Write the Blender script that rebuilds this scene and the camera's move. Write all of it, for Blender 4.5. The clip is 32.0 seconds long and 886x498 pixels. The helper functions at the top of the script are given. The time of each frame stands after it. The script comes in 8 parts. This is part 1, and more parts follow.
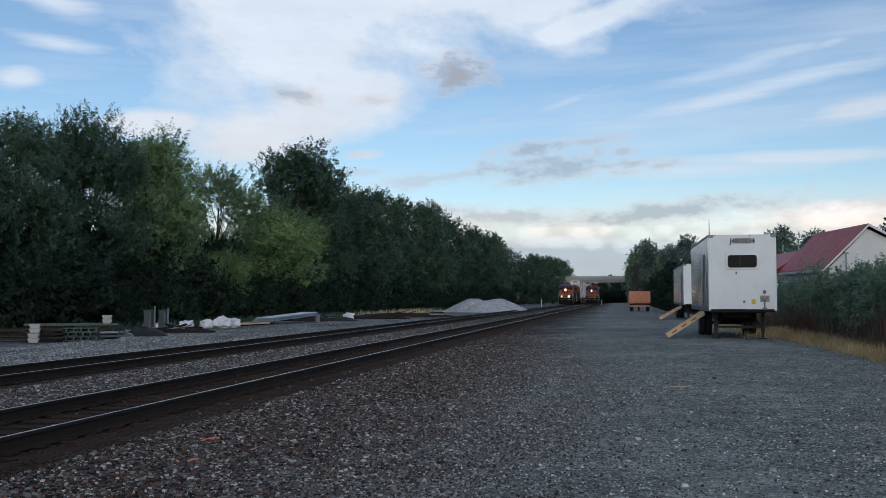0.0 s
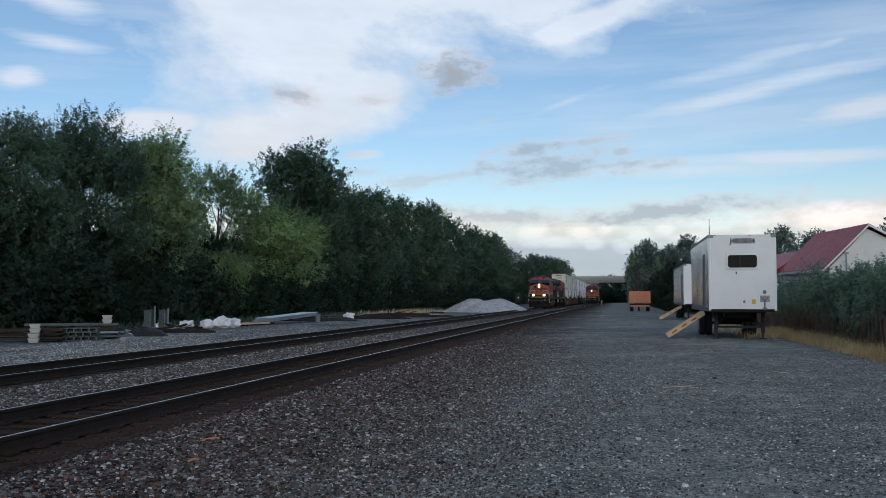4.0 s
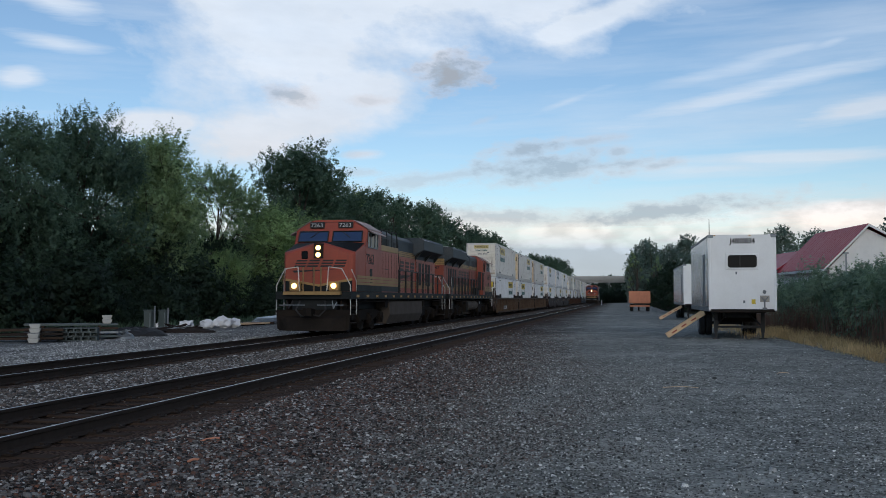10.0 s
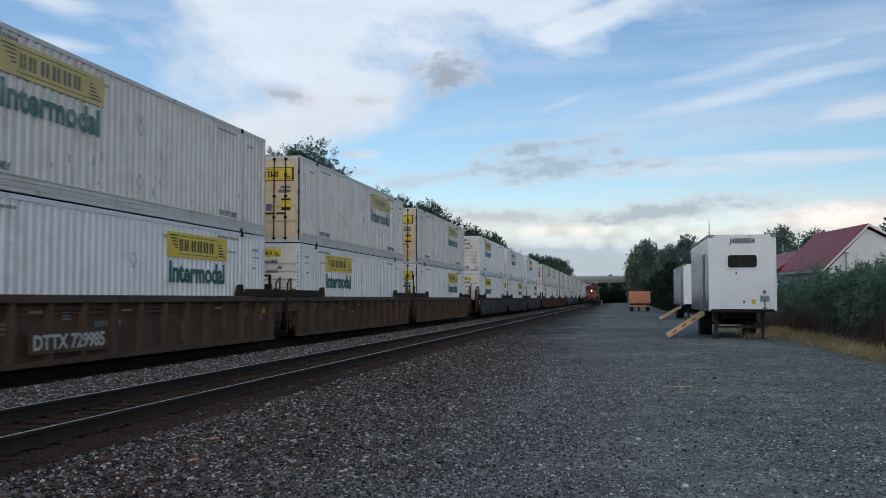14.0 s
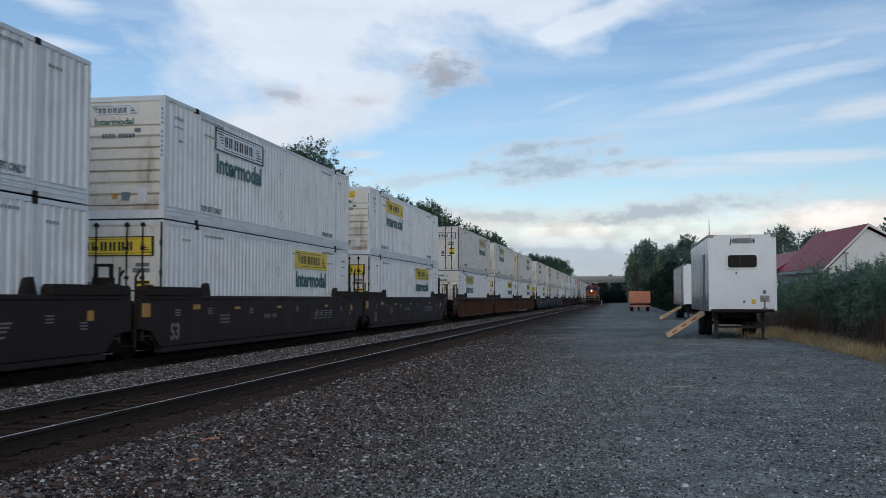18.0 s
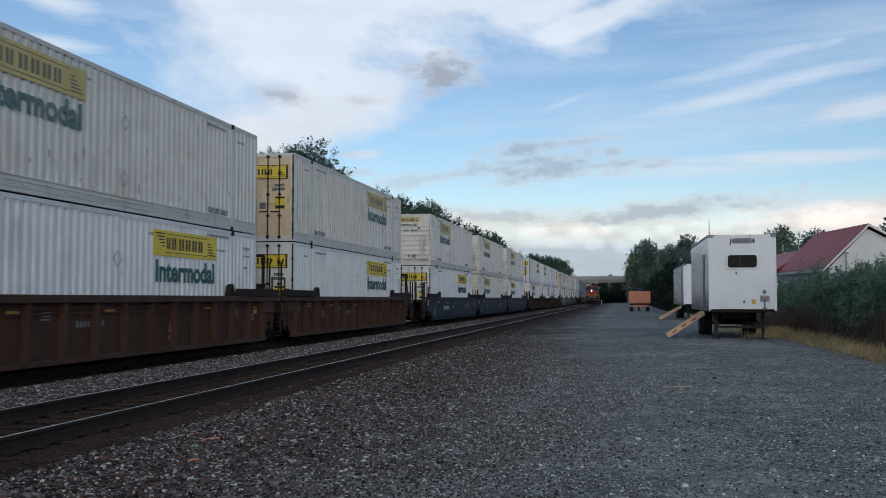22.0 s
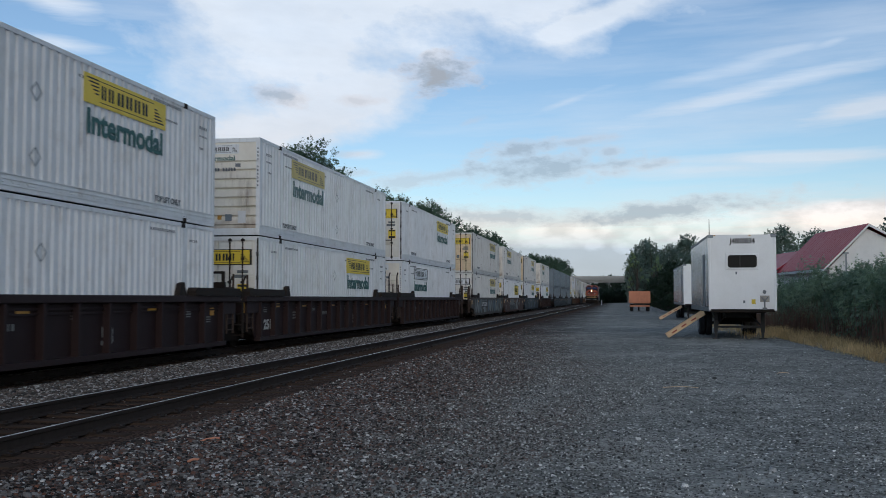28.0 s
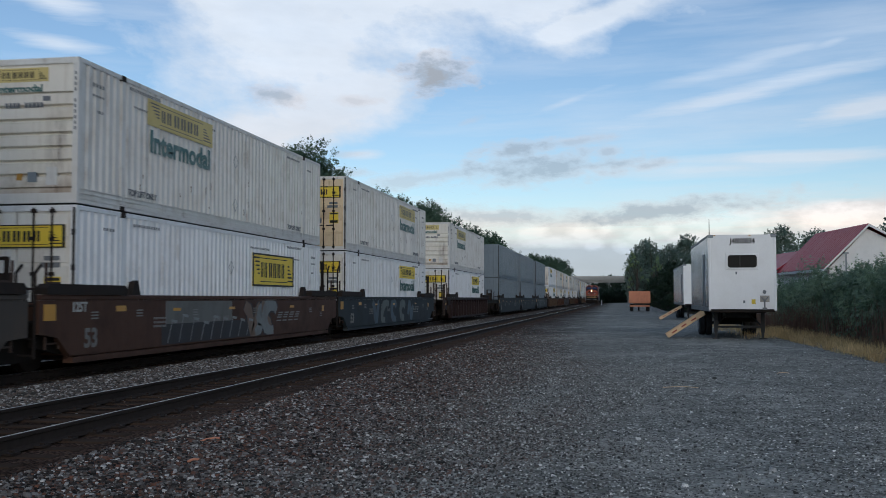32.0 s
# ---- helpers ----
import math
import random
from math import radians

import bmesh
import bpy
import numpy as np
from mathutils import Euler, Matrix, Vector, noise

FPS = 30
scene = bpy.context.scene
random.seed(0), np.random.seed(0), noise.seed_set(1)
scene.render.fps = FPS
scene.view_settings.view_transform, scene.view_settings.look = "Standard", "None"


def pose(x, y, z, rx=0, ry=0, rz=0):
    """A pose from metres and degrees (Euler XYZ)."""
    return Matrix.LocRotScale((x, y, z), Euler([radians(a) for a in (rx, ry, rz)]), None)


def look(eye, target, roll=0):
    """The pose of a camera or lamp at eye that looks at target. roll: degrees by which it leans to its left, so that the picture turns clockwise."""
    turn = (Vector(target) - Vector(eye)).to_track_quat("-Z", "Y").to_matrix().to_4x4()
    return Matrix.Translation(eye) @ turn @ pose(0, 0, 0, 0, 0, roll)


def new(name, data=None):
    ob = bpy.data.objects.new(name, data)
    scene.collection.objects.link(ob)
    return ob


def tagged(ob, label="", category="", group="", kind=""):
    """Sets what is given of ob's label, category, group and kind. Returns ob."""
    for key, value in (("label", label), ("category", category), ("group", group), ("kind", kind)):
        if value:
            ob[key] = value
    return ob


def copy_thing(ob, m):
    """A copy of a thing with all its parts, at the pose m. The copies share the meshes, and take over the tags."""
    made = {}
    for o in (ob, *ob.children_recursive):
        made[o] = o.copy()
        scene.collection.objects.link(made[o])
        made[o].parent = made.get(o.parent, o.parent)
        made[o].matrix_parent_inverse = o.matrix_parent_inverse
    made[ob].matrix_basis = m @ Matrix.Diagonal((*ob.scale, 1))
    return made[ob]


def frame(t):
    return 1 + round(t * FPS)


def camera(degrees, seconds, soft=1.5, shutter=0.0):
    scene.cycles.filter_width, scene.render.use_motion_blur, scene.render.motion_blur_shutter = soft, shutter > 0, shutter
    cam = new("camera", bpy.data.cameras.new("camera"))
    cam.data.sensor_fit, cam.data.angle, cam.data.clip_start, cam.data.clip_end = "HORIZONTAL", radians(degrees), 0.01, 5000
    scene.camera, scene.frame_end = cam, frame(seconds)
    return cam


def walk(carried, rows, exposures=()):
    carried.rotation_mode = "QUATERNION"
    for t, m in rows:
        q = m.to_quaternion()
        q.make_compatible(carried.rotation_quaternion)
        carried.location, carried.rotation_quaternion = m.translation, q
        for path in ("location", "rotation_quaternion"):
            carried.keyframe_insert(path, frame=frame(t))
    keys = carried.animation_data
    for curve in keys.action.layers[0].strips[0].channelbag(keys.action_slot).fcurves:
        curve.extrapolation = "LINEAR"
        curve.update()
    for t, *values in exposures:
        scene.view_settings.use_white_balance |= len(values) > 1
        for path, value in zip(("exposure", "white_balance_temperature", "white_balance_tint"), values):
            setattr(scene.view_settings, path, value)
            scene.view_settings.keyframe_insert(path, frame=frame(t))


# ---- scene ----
# ---------------------------------------------------------------- camera
EYE = (0.0, 0.0, 1.389)          # metres above the top of the rails; the tracks run along +y
cam = camera(47.79, 32.0, 0.85, 0.15)


def held(turn):
    return pose(*EYE, 90 + 2.833, 0, 10.032 + turn)


walk(cam, [(0, held(0)), (2.0, held(0)), (3.5, held(0)), (4.6, held(0.02)), (5.5, held(0.055)), (6.0, held(0.09)),
           (6.5, held(0.05)), (7.0, held(0)), (8.0, held(0)), (20.0, held(0)), (32.0, held(0))],
     [(0, 0.0, 6500, 10), (32.0, 0.0, 6500, 10)])

# ---------------------------------------------------------------- sky and sun
SUN_EL, SUN_AZ = 20.0, 160.0       # degrees above the horizon; clockwise from +y
world = bpy.data.worlds.new("evening_sky")
scene.world = world
world.use_nodes = True
wn, wl = world.node_tree.nodes, world.node_tree.links
sky = wn.new("ShaderNodeTexSky")
sky.sky_type, sky.sun_disc = "NISHITA", False
sky.sun_elevation, sky.sun_rotation = radians(SUN_EL), radians(SUN_AZ)
sky.air_density, sky.dust_density, sky.ozone_density = 1.0, 0.3, 3.0
wl.new(sky.outputs[0], wn["Background"].inputs[0])
wn["Background"].inputs[1].default_value = 0.118

sun = new("sun", bpy.data.lights.new("sun", "SUN"))
sun.data.energy, sun.data.angle, sun.data.color = 0.9, radians(50), (1.0, 0.93, 0.82)
az, el = radians(SUN_AZ), radians(SUN_EL)
sun.matrix_world = look((0, 0, 50), Vector((0, 0, 50)) - Vector((math.sin(az) * math.cos(el), math.cos(az) * math.cos(el), math.sin(el))))
# ---------------------------------------------------------------- clouds
def cloud_math(nt):
    def m(op, a, b=None, clamp=False):
        n = nt.nodes.new("ShaderNodeMath")
        n.operation, n.use_clamp = op, clamp
        for i, v in enumerate((a, b)):
            if v is None:
                continue
            if isinstance(v, (int, float)):
                n.inputs[i].default_value = v
            else:
                nt.links.new(v, n.inputs[i])
        return n.outputs[0]
    return m


def soft(m, v, lo, hi):
    """0 at lo, 1 at hi."""
    return m("DIVIDE", m("SUBTRACT", v, lo), hi - lo, True)


def puff(m, u, v, cu, cv, ru, rv, lean, rag, frayed):
    """A soft ragged ellipse round (cu, cv); lean: its tilt in degrees."""
    c, s = math.cos(radians(lean)), math.sin(radians(lean))
    du, dv = m("SUBTRACT", u, cu), m("SUBTRACT", v, cv)
    a = m("DIVIDE", m("ADD", m("MULTIPLY", du, c), m("MULTIPLY", dv, s)), ru)
    b = m("DIVIDE", m("SUBTRACT", m("MULTIPLY", dv, c), m("MULTIPLY", du, s)), rv)
    r = m("SQRT", m("ADD", m("MULTIPLY", a, a), m("MULTIPLY", b, b)))
    return m("SUBTRACT", m("ADD", 1.0, m("MULTIPLY", rag, frayed)), r)


def cloudy_sky():
    nt = world.node_tree
    m = cloud_math(nt)
    tc = nt.nodes.new("ShaderNodeTexCoord")
    sep = nt.nodes.new("ShaderNodeSeparateXYZ")
    nt.links.new(tc.outputs["Generated"], sep.inputs[0])
    az = m("MULTIPLY", m("ARCTAN2", sep.outputs[0], sep.outputs[1]), 57.2958)
    el = m("MULTIPLY", m("ARCSINE", sep.outputs[2]), 57.2958)

    def grain(su, sv, shear, scale, detail=6, rough=0.6, shift=0.0):
        co = nt.nodes.new("ShaderNodeCombineXYZ")
        nt.links.new(m("MULTIPLY", m("ADD", az, m("MULTIPLY", el, shear)), su), co.inputs[0])
        nt.links.new(m("MULTIPLY", el, sv), co.inputs[1])
        co.inputs[2].default_value = shift
        n = nt.nodes.new("ShaderNodeTexNoise")
        n.inputs["Scale"].default_value, n.inputs["Detail"].default_value, n.inputs["Roughness"].default_value = scale, detail, rough
        nt.links.new(co.outputs[0], n.inputs["Vector"])
        return n.outputs["Fac"]

    rag = m("SUBTRACT", grain(0.12, 0.2, 0.4, 1.0, 7, 0.62), 0.5)
    streaks = grain(0.035, 0.32, -1.6, 1.0, 6, 0.6, 3.0)
    wisps = grain(0.06, 0.55, -2.0, 1.0, 5, 0.65, 9.0)
    # the broad bright sheet, overhead and to the west
    sheet = None
    for cu, cv, ru, rv, lean in ((-19.5, 15.5, 8.5, 6.6, 12), (-13.0, 18.5, 12.0, 7.0, -4), (-17.5, 10.6, 8.0, 2.8, 14), (-6.0, 18.0, 9.0, 4.6, -10), (-1.5, 15.6, 5.5, 1.3, 14), (-26.5, 9.6, 3.5, 0.9, 4), (-31.0, 17.4, 4.5, 0.8, -6), (-12, 30, 40, 9, 0)):
        d = soft(m, puff(m, az, el, cu, cv, ru, rv, lean, rag, 1.9), 0.0, 0.55)
        sheet = d if sheet is None else m("MAXIMUM", sheet, d)
    sheet = m("MULTIPLY", sheet, m("ADD", 0.72, m("MULTIPLY", grain(0.12, 0.25, 0.6, 1.0, 5, 0.6, 5.0), 0.45)), True)
    # separate wisps
    bits = None
    for cu, cv, ru, rv, lean, w in ((-31.5, 15.6, 3.6, 0.9, -8, 0.8), (-31.5, 13.5, 3.0, 0.55, -6, 0.7), (-33.2, 11.6, 1.4, 0.7, 10, 0.75), (8, 13.0, 7, 0.7, 12, 0.45), (6, 11.0, 9.5, 0.7, 11, 0.6),
                                    (12.5, 9.9, 4.5, 0.9, 8, 0.7), (4, 7.1, 9, 0.6, 1, 0.45), (9.5, 7.6, 9, 0.5, 0, 0.55), (-3, 11.1, 3, 0.35, 18, 0.4), (-14.6, 8.2, 1.3, 0.35, 4, 0.5), (1.5, 16.0, 3.5, 0.8, 10, 0.5), (11.5, 13.6, 2.0, 0.4, 12, 0.45), (11.0, 4.3, 12.0, 1.5, 3, 0.95), (-2.0, 3.6, 7.0, 1.2, 0, 0.8), (4.5, 3.2, 9.0, 1.6, 0, 0.85)):
        d = m("MULTIPLY", soft(m, puff(m, az, el, cu, cv, ru, rv, lean, m("SUBTRACT", wisps, 0.5), 2.4), 0.0, 0.8), w)
        bits = d if bits is None else m("MAXIMUM", bits, d)
    thin = m("MULTIPLY", soft(m, streaks, 0.47, 0.74), 0.42)
    low = m("MULTIPLY", soft(m, m("ADD", m("MULTIPLY", el, -1.0), m("MULTIPLY", m("SUBTRACT", grain(0.05, 0.5, 0.0, 1.0, 6, 0.6, 7.0), 0.5), 8.0)), -5.6, -2.6), 0.9)
    cover = m("MAXIMUM", m("MAXIMUM", sheet, bits), m("MAXIMUM", thin, low), True)
    # warm towards the horizon, bluish white above; soft grey folds
    ramp = nt.nodes.new("ShaderNodeValToRGB")
    e = ramp.color_ramp.elements
    e[0].position, e[0].color = 0.0, (0.46, 0.53, 0.61, 1)
    e[1].position, e[1].color = 0.55, (0.76, 0.85, 0.97, 1)
    for p, c in ((0.115, (0.47, 0.54, 0.63, 1)), (0.165, (0.86, 0.78, 0.72, 1)), (0.24, (0.80, 0.80, 0.83, 1))):
        k = e.new(p)
        k.color = c
    nt.links.new(m("DIVIDE", el, 24.0, True), ramp.inputs[0])
    fold = nt.nodes.new("ShaderNodeMix")
    fold.data_type, fold.blend_type = "RGBA", "MULTIPLY"
    fold.inputs[0].default_value = 1.0
    nt.links.new(ramp.outputs[0], fold.inputs[6])
    heaps = None
    lumps = m("SUBTRACT", grain(0.5, 1.0, 0.0, 1.0, 5, 0.6, 17.0), 0.5)
    for cu, cv, ru, rv in ((-2.2, 3.75, 1.1, 0.75), (-0.7, 3.95, 0.9, 0.7), (-4.8, 3.7, 1.3, 0.6), (0.9, 3.5, 1.0, 0.6), (5.5, 4.3, 3.5, 0.7), (11.0, 4.4, 4.0, 0.9), (-3.4, 3.2, 3.0, 0.5), (-7.5, 3.4, 1.6, 0.5), (2.6, 3.9, 0.8, 0.55), (3.9, 3.4, 1.2, 0.5), (-1.5, 3.1, 0.8, 0.5), (0.2, 3.0, 0.7, 0.45), (7.5, 3.4, 1.5, 0.6)):
        d = soft(m, puff(m, az, el, cu, cv, ru, rv, 0, lumps, 2.4), 0.0, 0.7)
        heaps = d if heaps is None else m("MAXIMUM", heaps, d)
    tone = m("ADD", 0.80, m("MULTIPLY", grain(0.16, 0.45, 0.3, 1.0, 6, 0.6, 13.0), 0.32))
    tone = m("ADD", tone, m("MULTIPLY", heaps, 0.30))
    nt.links.new(tone, fold.inputs[7])
    back = wn["Background"]
    cloud = nt.nodes.new("ShaderNodeBackground")
    nt.links.new(fold.outputs[2], cloud.inputs[0])
    cloud.inputs[1].default_value = CLOUD_LIGHT
    mix = nt.nodes.new("ShaderNodeMixShader")
    nt.links.new(cover, mix.inputs[0])
    nt.links.new(back.outputs[0], mix.inputs[1])
    nt.links.new(cloud.outputs[0], mix.inputs[2])
    nt.links.new(mix.outputs[0], nt.nodes["World Output"].inputs[0])


CLOUD_LIGHT = 1.0
cloudy_sky()


def low_clouds():
    """A thin sheet of small grey clouds, three hundred metres up, that drifts."""
    mat = bpy.data.materials.new("low_grey_cloud")
    mat.use_nodes = True
    nt = mat.node_tree
    nt.nodes.clear()
    m = cloud_math(nt)
    tc = nt.nodes.new("ShaderNodeTexCoord")
    sep = nt.nodes.new("ShaderNodeSeparateXYZ")
    nt.links.new(tc.outputs["Object"], sep.inputs[0])
    # bearing and rise as seen from the yard, in degrees
    u = m("MULTIPLY", m("ARCTAN2", sep.outputs[0], sep.outputs[1]), 57.2958)
    far = m("SQRT", m("ADD", m("MULTIPLY", sep.outputs[0], sep.outputs[0]), m("MULTIPLY", sep.outputs[1], sep.outputs[1])))
    v = m("MULTIPLY", m("ARCTAN2", 300.0, far), 57.2958)
    co = nt.nodes.new("ShaderNodeCombineXYZ")
    nt.links.new(m("MULTIPLY", u, 0.55), co.inputs[0])
    nt.links.new(m("MULTIPLY", v, 1.1), co.inputs[1])
    n = nt.nodes.new("ShaderNodeTexNoise")
    n.inputs["Scale"].default_value, n.inputs["Detail"].default_value, n.inputs["Roughness"].default_value = 1.0, 7, 0.62
    nt.links.new(co.outputs[0], n.inputs["Vector"])
    rag = m("SUBTRACT", n.outputs["Fac"], 0.5)
    cover = None
    for px, py, rx, ry, lean, w in ((815, 124, 62, 34, 6, 0.95), (528, 166, 60, 18, -4, 0.62), (655, 174, 46, 11, 0, 0.42), (975, 296, 165, 30, 4, 0.62), (935, 263, 80, 18, 4, 0.66), (1085, 290, 90, 12, 4, 0.55),
                                    (1060, 246, 66, 10, 6, 0.45), (1180, 290, 40, 11, 8, 0.5), (1100, 268, 30, 10, 10, 0.5), (760, 316, 170, 15, 8, 0.42), (640, 302, 50, 10, 0, 0.35), (1160, 376, 230, 22, 6, 0.66),
                                    (900, 382, 170, 20, -3, 0.55), (1010, 392, 60, 9, 8, 0.4), (640, 270, 40, 7, 4, 0.3), (860, 212, 30, 6, 20, 0.2)):
        cu = math.degrees(math.atan((px - 784) / 1769.5)) - 10.03
        cv = math.degrees(math.atan((528.4 - py) / 1769.5 * math.cos(radians(cu + 10.03))))
        k = 1 / 31.0
        d = m("MULTIPLY", soft(m, puff(m, u, v, cu, cv, rx * k, ry * k, lean, rag, 2.6), -0.2, 0.75), w)
        cover = d if cover is None else m("MAXIMUM", cover, d)
    em = nt.nodes.new("ShaderNodeEmission")
    ramp = nt.nodes.new("ShaderNodeValToRGB")
    e = ramp.color_ramp.elements
    e[0].position, e[0].color = 0.25, (0.66, 0.60, 0.60, 1)
    e[1].position, e[1].color = 0.62, (0.37, 0.41, 0.47, 1)
    nt.links.new(cover, ramp.inputs[0])
    nt.links.new(ramp.outputs[0], em.inputs[0])
    tr = nt.nodes.new("ShaderNodeBsdfTransparent")
    mix = nt.nodes.new("ShaderNodeMixShader")
    out = nt.nodes.new("ShaderNodeOutputMaterial")
    nt.links.new(cover, mix.inputs[0])
    nt.links.new(tr.outputs[0], mix.inputs[1])
    nt.links.new(em.outputs[0], mix.inputs[2])
    nt.links.new(mix.outputs[0], out.inputs[0])
    me = bpy.data.meshes.new("cloud_layer")
    me.from_pydata([(-1400, 900, 300), (1000, 900, 300), (1600, 4200, 300), (-2600, 4200, 300)], [], [(0, 3, 2, 1)])
    me.materials.append(mat)
    ob = new("backdrop", me)
    return tagged(ob, "small grey evening clouds drifting under the high cloud", "clouds", kind="structure")


low_cloud_sheet = low_clouds()
# ---------------------------------------------------------------- node helpers
def nmath(nt, op, a, b=None, c=None, clamp=False):
    n = nt.nodes.new("ShaderNodeMath")
    n.operation, n.use_clamp = op, clamp
    for i, v in enumerate((a, b, c)):
        if v is None:
            continue
        if isinstance(v, (int, float)):
            n.inputs[i].default_value = v
        else:
            nt.links.new(v, n.inputs[i])
    return n.outputs[0]


def ncoord(nt, scale=(1, 1, 1), space="Object", offset=None):
    tc = nt.nodes.new("ShaderNodeTexCoord")
    mp = nt.nodes.new("ShaderNodeMapping")
    mp.inputs["Scale"].default_value = scale
    nt.links.new(tc.outputs[space], mp.inputs["Vector"])
    if offset is not None:
        nt.links.new(offset, mp.inputs["Location"])
    return mp.outputs[0]


def nnoise(nt, vec, scale, detail=4, rough=0.6):
    n = nt.nodes.new("ShaderNodeTexNoise")
    n.inputs["Scale"].default_value, n.inputs["Detail"].default_value, n.inputs["Roughness"].default_value = scale, detail, rough
    if vec is not None:
        nt.links.new(vec, n.inputs["Vector"])
    return n.outputs["Fac"]


def nramp(nt, fac, stops):
    r = nt.nodes.new("ShaderNodeValToRGB")
    e = r.color_ramp.elements
    while len(e) < len(stops):
        e.new(0.5)
    for x, (p, c) in zip(e, stops):
        x.position, x.color = p, (*((c, c, c) if isinstance(c, (int, float)) else c), 1)
    nt.links.new(fac, r.inputs[0])
    return r.outputs[0]


def nmix(nt, fac, a, b, mode="MIX"):
    m = nt.nodes.new("ShaderNodeMix")
    m.data_type, m.blend_type = "RGBA", mode
    for sock, v in ((m.inputs[0], fac), (m.inputs[6], a), (m.inputs[7], b)):
        if isinstance(v, (int, float)):
            sock.default_value = v if sock == m.inputs[0] else (v, v, v, 1)
        elif isinstance(v, tuple):
            sock.default_value = (*v, 1)
        else:
            nt.links.new(v, sock)
    return m.outputs[2]


def nrandom(nt):
    return nt.nodes.new("ShaderNodeObjectInfo").outputs["Random"]


def blank(name, rough=0.8, metal=0.0, spec=0.5):
    m = bpy.data.materials.new(name)
    m.use_nodes = True
    b = m.node_tree.nodes["Principled BSDF"]
    b.inputs["Roughness"].default_value, b.inputs["Metallic"].default_value = rough, metal
    b.inputs["Specular IOR Level"].default_value = spec
    return m, m.node_tree, b


def bumped(nt, b, height, strength=0.4, distance=0.02):
    n = nt.nodes.new("ShaderNodeBump")
    n.inputs["Strength"].default_value, n.inputs["Distance"].default_value = strength, distance
    nt.links.new(height, n.inputs["Height"])
    nt.links.new(n.outputs[0], b.inputs["Normal"])


def paint(name, colour, rough=0.5, metal=0.0, grime=(0.08, 0.06, 0.045), dirt=0.35, scale=1.3, streak=True, tint=0.08, spec=0.4, rust=0.0, smear=0.0):
    """A painted or bare surface with blotches, streaks that run down and a slight change of tone from piece to piece."""
    m, nt, b = blank(name, rough, metal, spec)
    rnd = nrandom(nt)
    off = nt.nodes.new("ShaderNodeCombineXYZ")
    for i in range(3):
        nt.links.new(nmath(nt, "MULTIPLY", rnd, 37.0 + 11 * i), off.inputs[i])
    vec = ncoord(nt, (1, 1, 1), "Object", off.outputs[0])
    blotch = nnoise(nt, vec, scale, 6, 0.65)
    fine = nnoise(nt, vec, scale * 14, 3, 0.6)
    mask = nmath(nt, "MULTIPLY", nramp(nt, blotch, [(0.45, 0.0), (0.75, 1.0)]), dirt)
    if streak:
        sv = ncoord(nt, (9, 9, 0.35), "Object", off.outputs[0])
        run = nramp(nt, nnoise(nt, sv, 1.2, 5, 0.7), [(0.52, 0.0), (0.75, 1.0)])
        mask = nmath(nt, "MAXIMUM", mask, nmath(nt, "MULTIPLY", run, dirt * 0.8))
    tone = nmath(nt, "ADD", nmath(nt, "MULTIPLY", rnd, 2 * tint), 1 - tint)
    if rust:
        rv = ncoord(nt, (2.6, 2.6, 0.22), "Object", off.outputs[0])
        stain = nramp(nt, nnoise(nt, rv, 1.3, 7, 0.72), [(0.54 - 0.06 * (rust > 0.9), 0.0), (0.68 - 0.06 * (rust > 0.9), 1.0)])
        speck = nramp(nt, nnoise(nt, vec, 2.6, 6, 0.7), [(0.40, 0.0), (0.6, 1.0)])
        stain = nmath(nt, "MULTIPLY", nmath(nt, "MULTIPLY", stain, speck), rust)
    base = nmix(nt, 1.0, colour, nmix(nt, tone, 0.0, 1.0), "MULTIPLY")
    base = nmix(nt, mask, base, grime)
    if rust:
        base = nmix(nt, stain, base, (0.13, 0.058, 0.026) if rust < 0.9 else (0.085, 0.038, 0.018))
    if smear:
        # rusty runs down both sides of the container's end, and brown road dirt along its foot with a ragged upper edge
        sx = nt.nodes.new("ShaderNodeSeparateXYZ")
        nt.links.new(ncoord(nt), sx.inputs[0])
        own = nt.nodes.new("ShaderNodeCombineXYZ")
        nt.links.new(nmath(nt, "MULTIPLY", sx.outputs[0], 5.0), own.inputs[0])
        nt.links.new(nmath(nt, "MULTIPLY", sx.outputs[2], 0.6), own.inputs[2])
        runs = nramp(nt, nnoise(nt, own.outputs[0], 1.4, 6, 0.7), [(0.38, 0.0), (0.62, 1.0)])
        patch = nnoise(nt, ncoord(nt), 1.6, 5, 0.7)
        side = nmath(nt, "SUBTRACT", 1.0, nmath(nt, "DIVIDE", nmath(nt, "ABSOLUTE", nmath(nt, "SUBTRACT", nmath(nt, "ABSOLUTE", sx.outputs[0]), 0.84)), 0.30), clamp=True)
        lower = nmath(nt, "DIVIDE", nmath(nt, "SUBTRACT", nmath(nt, "ADD", 1.15, nmath(nt, "MULTIPLY", patch, 1.4)), sx.outputs[2]), 0.7, clamp=True)
        base = nmix(nt, nmath(nt, "MULTIPLY", nmath(nt, "MULTIPLY", nmath(nt, "MULTIPLY", side, runs), lower), smear), base, (0.10, 0.052, 0.03))
        foot = nmath(nt, "DIVIDE", nmath(nt, "SUBTRACT", nmath(nt, "ADD", -0.05, nmath(nt, "MULTIPLY", patch, 1.25)), sx.outputs[2]), 0.45, clamp=True)
        base = nmix(nt, nmath(nt, "MULTIPLY", foot, 0.6), base, (0.27, 0.17, 0.10))
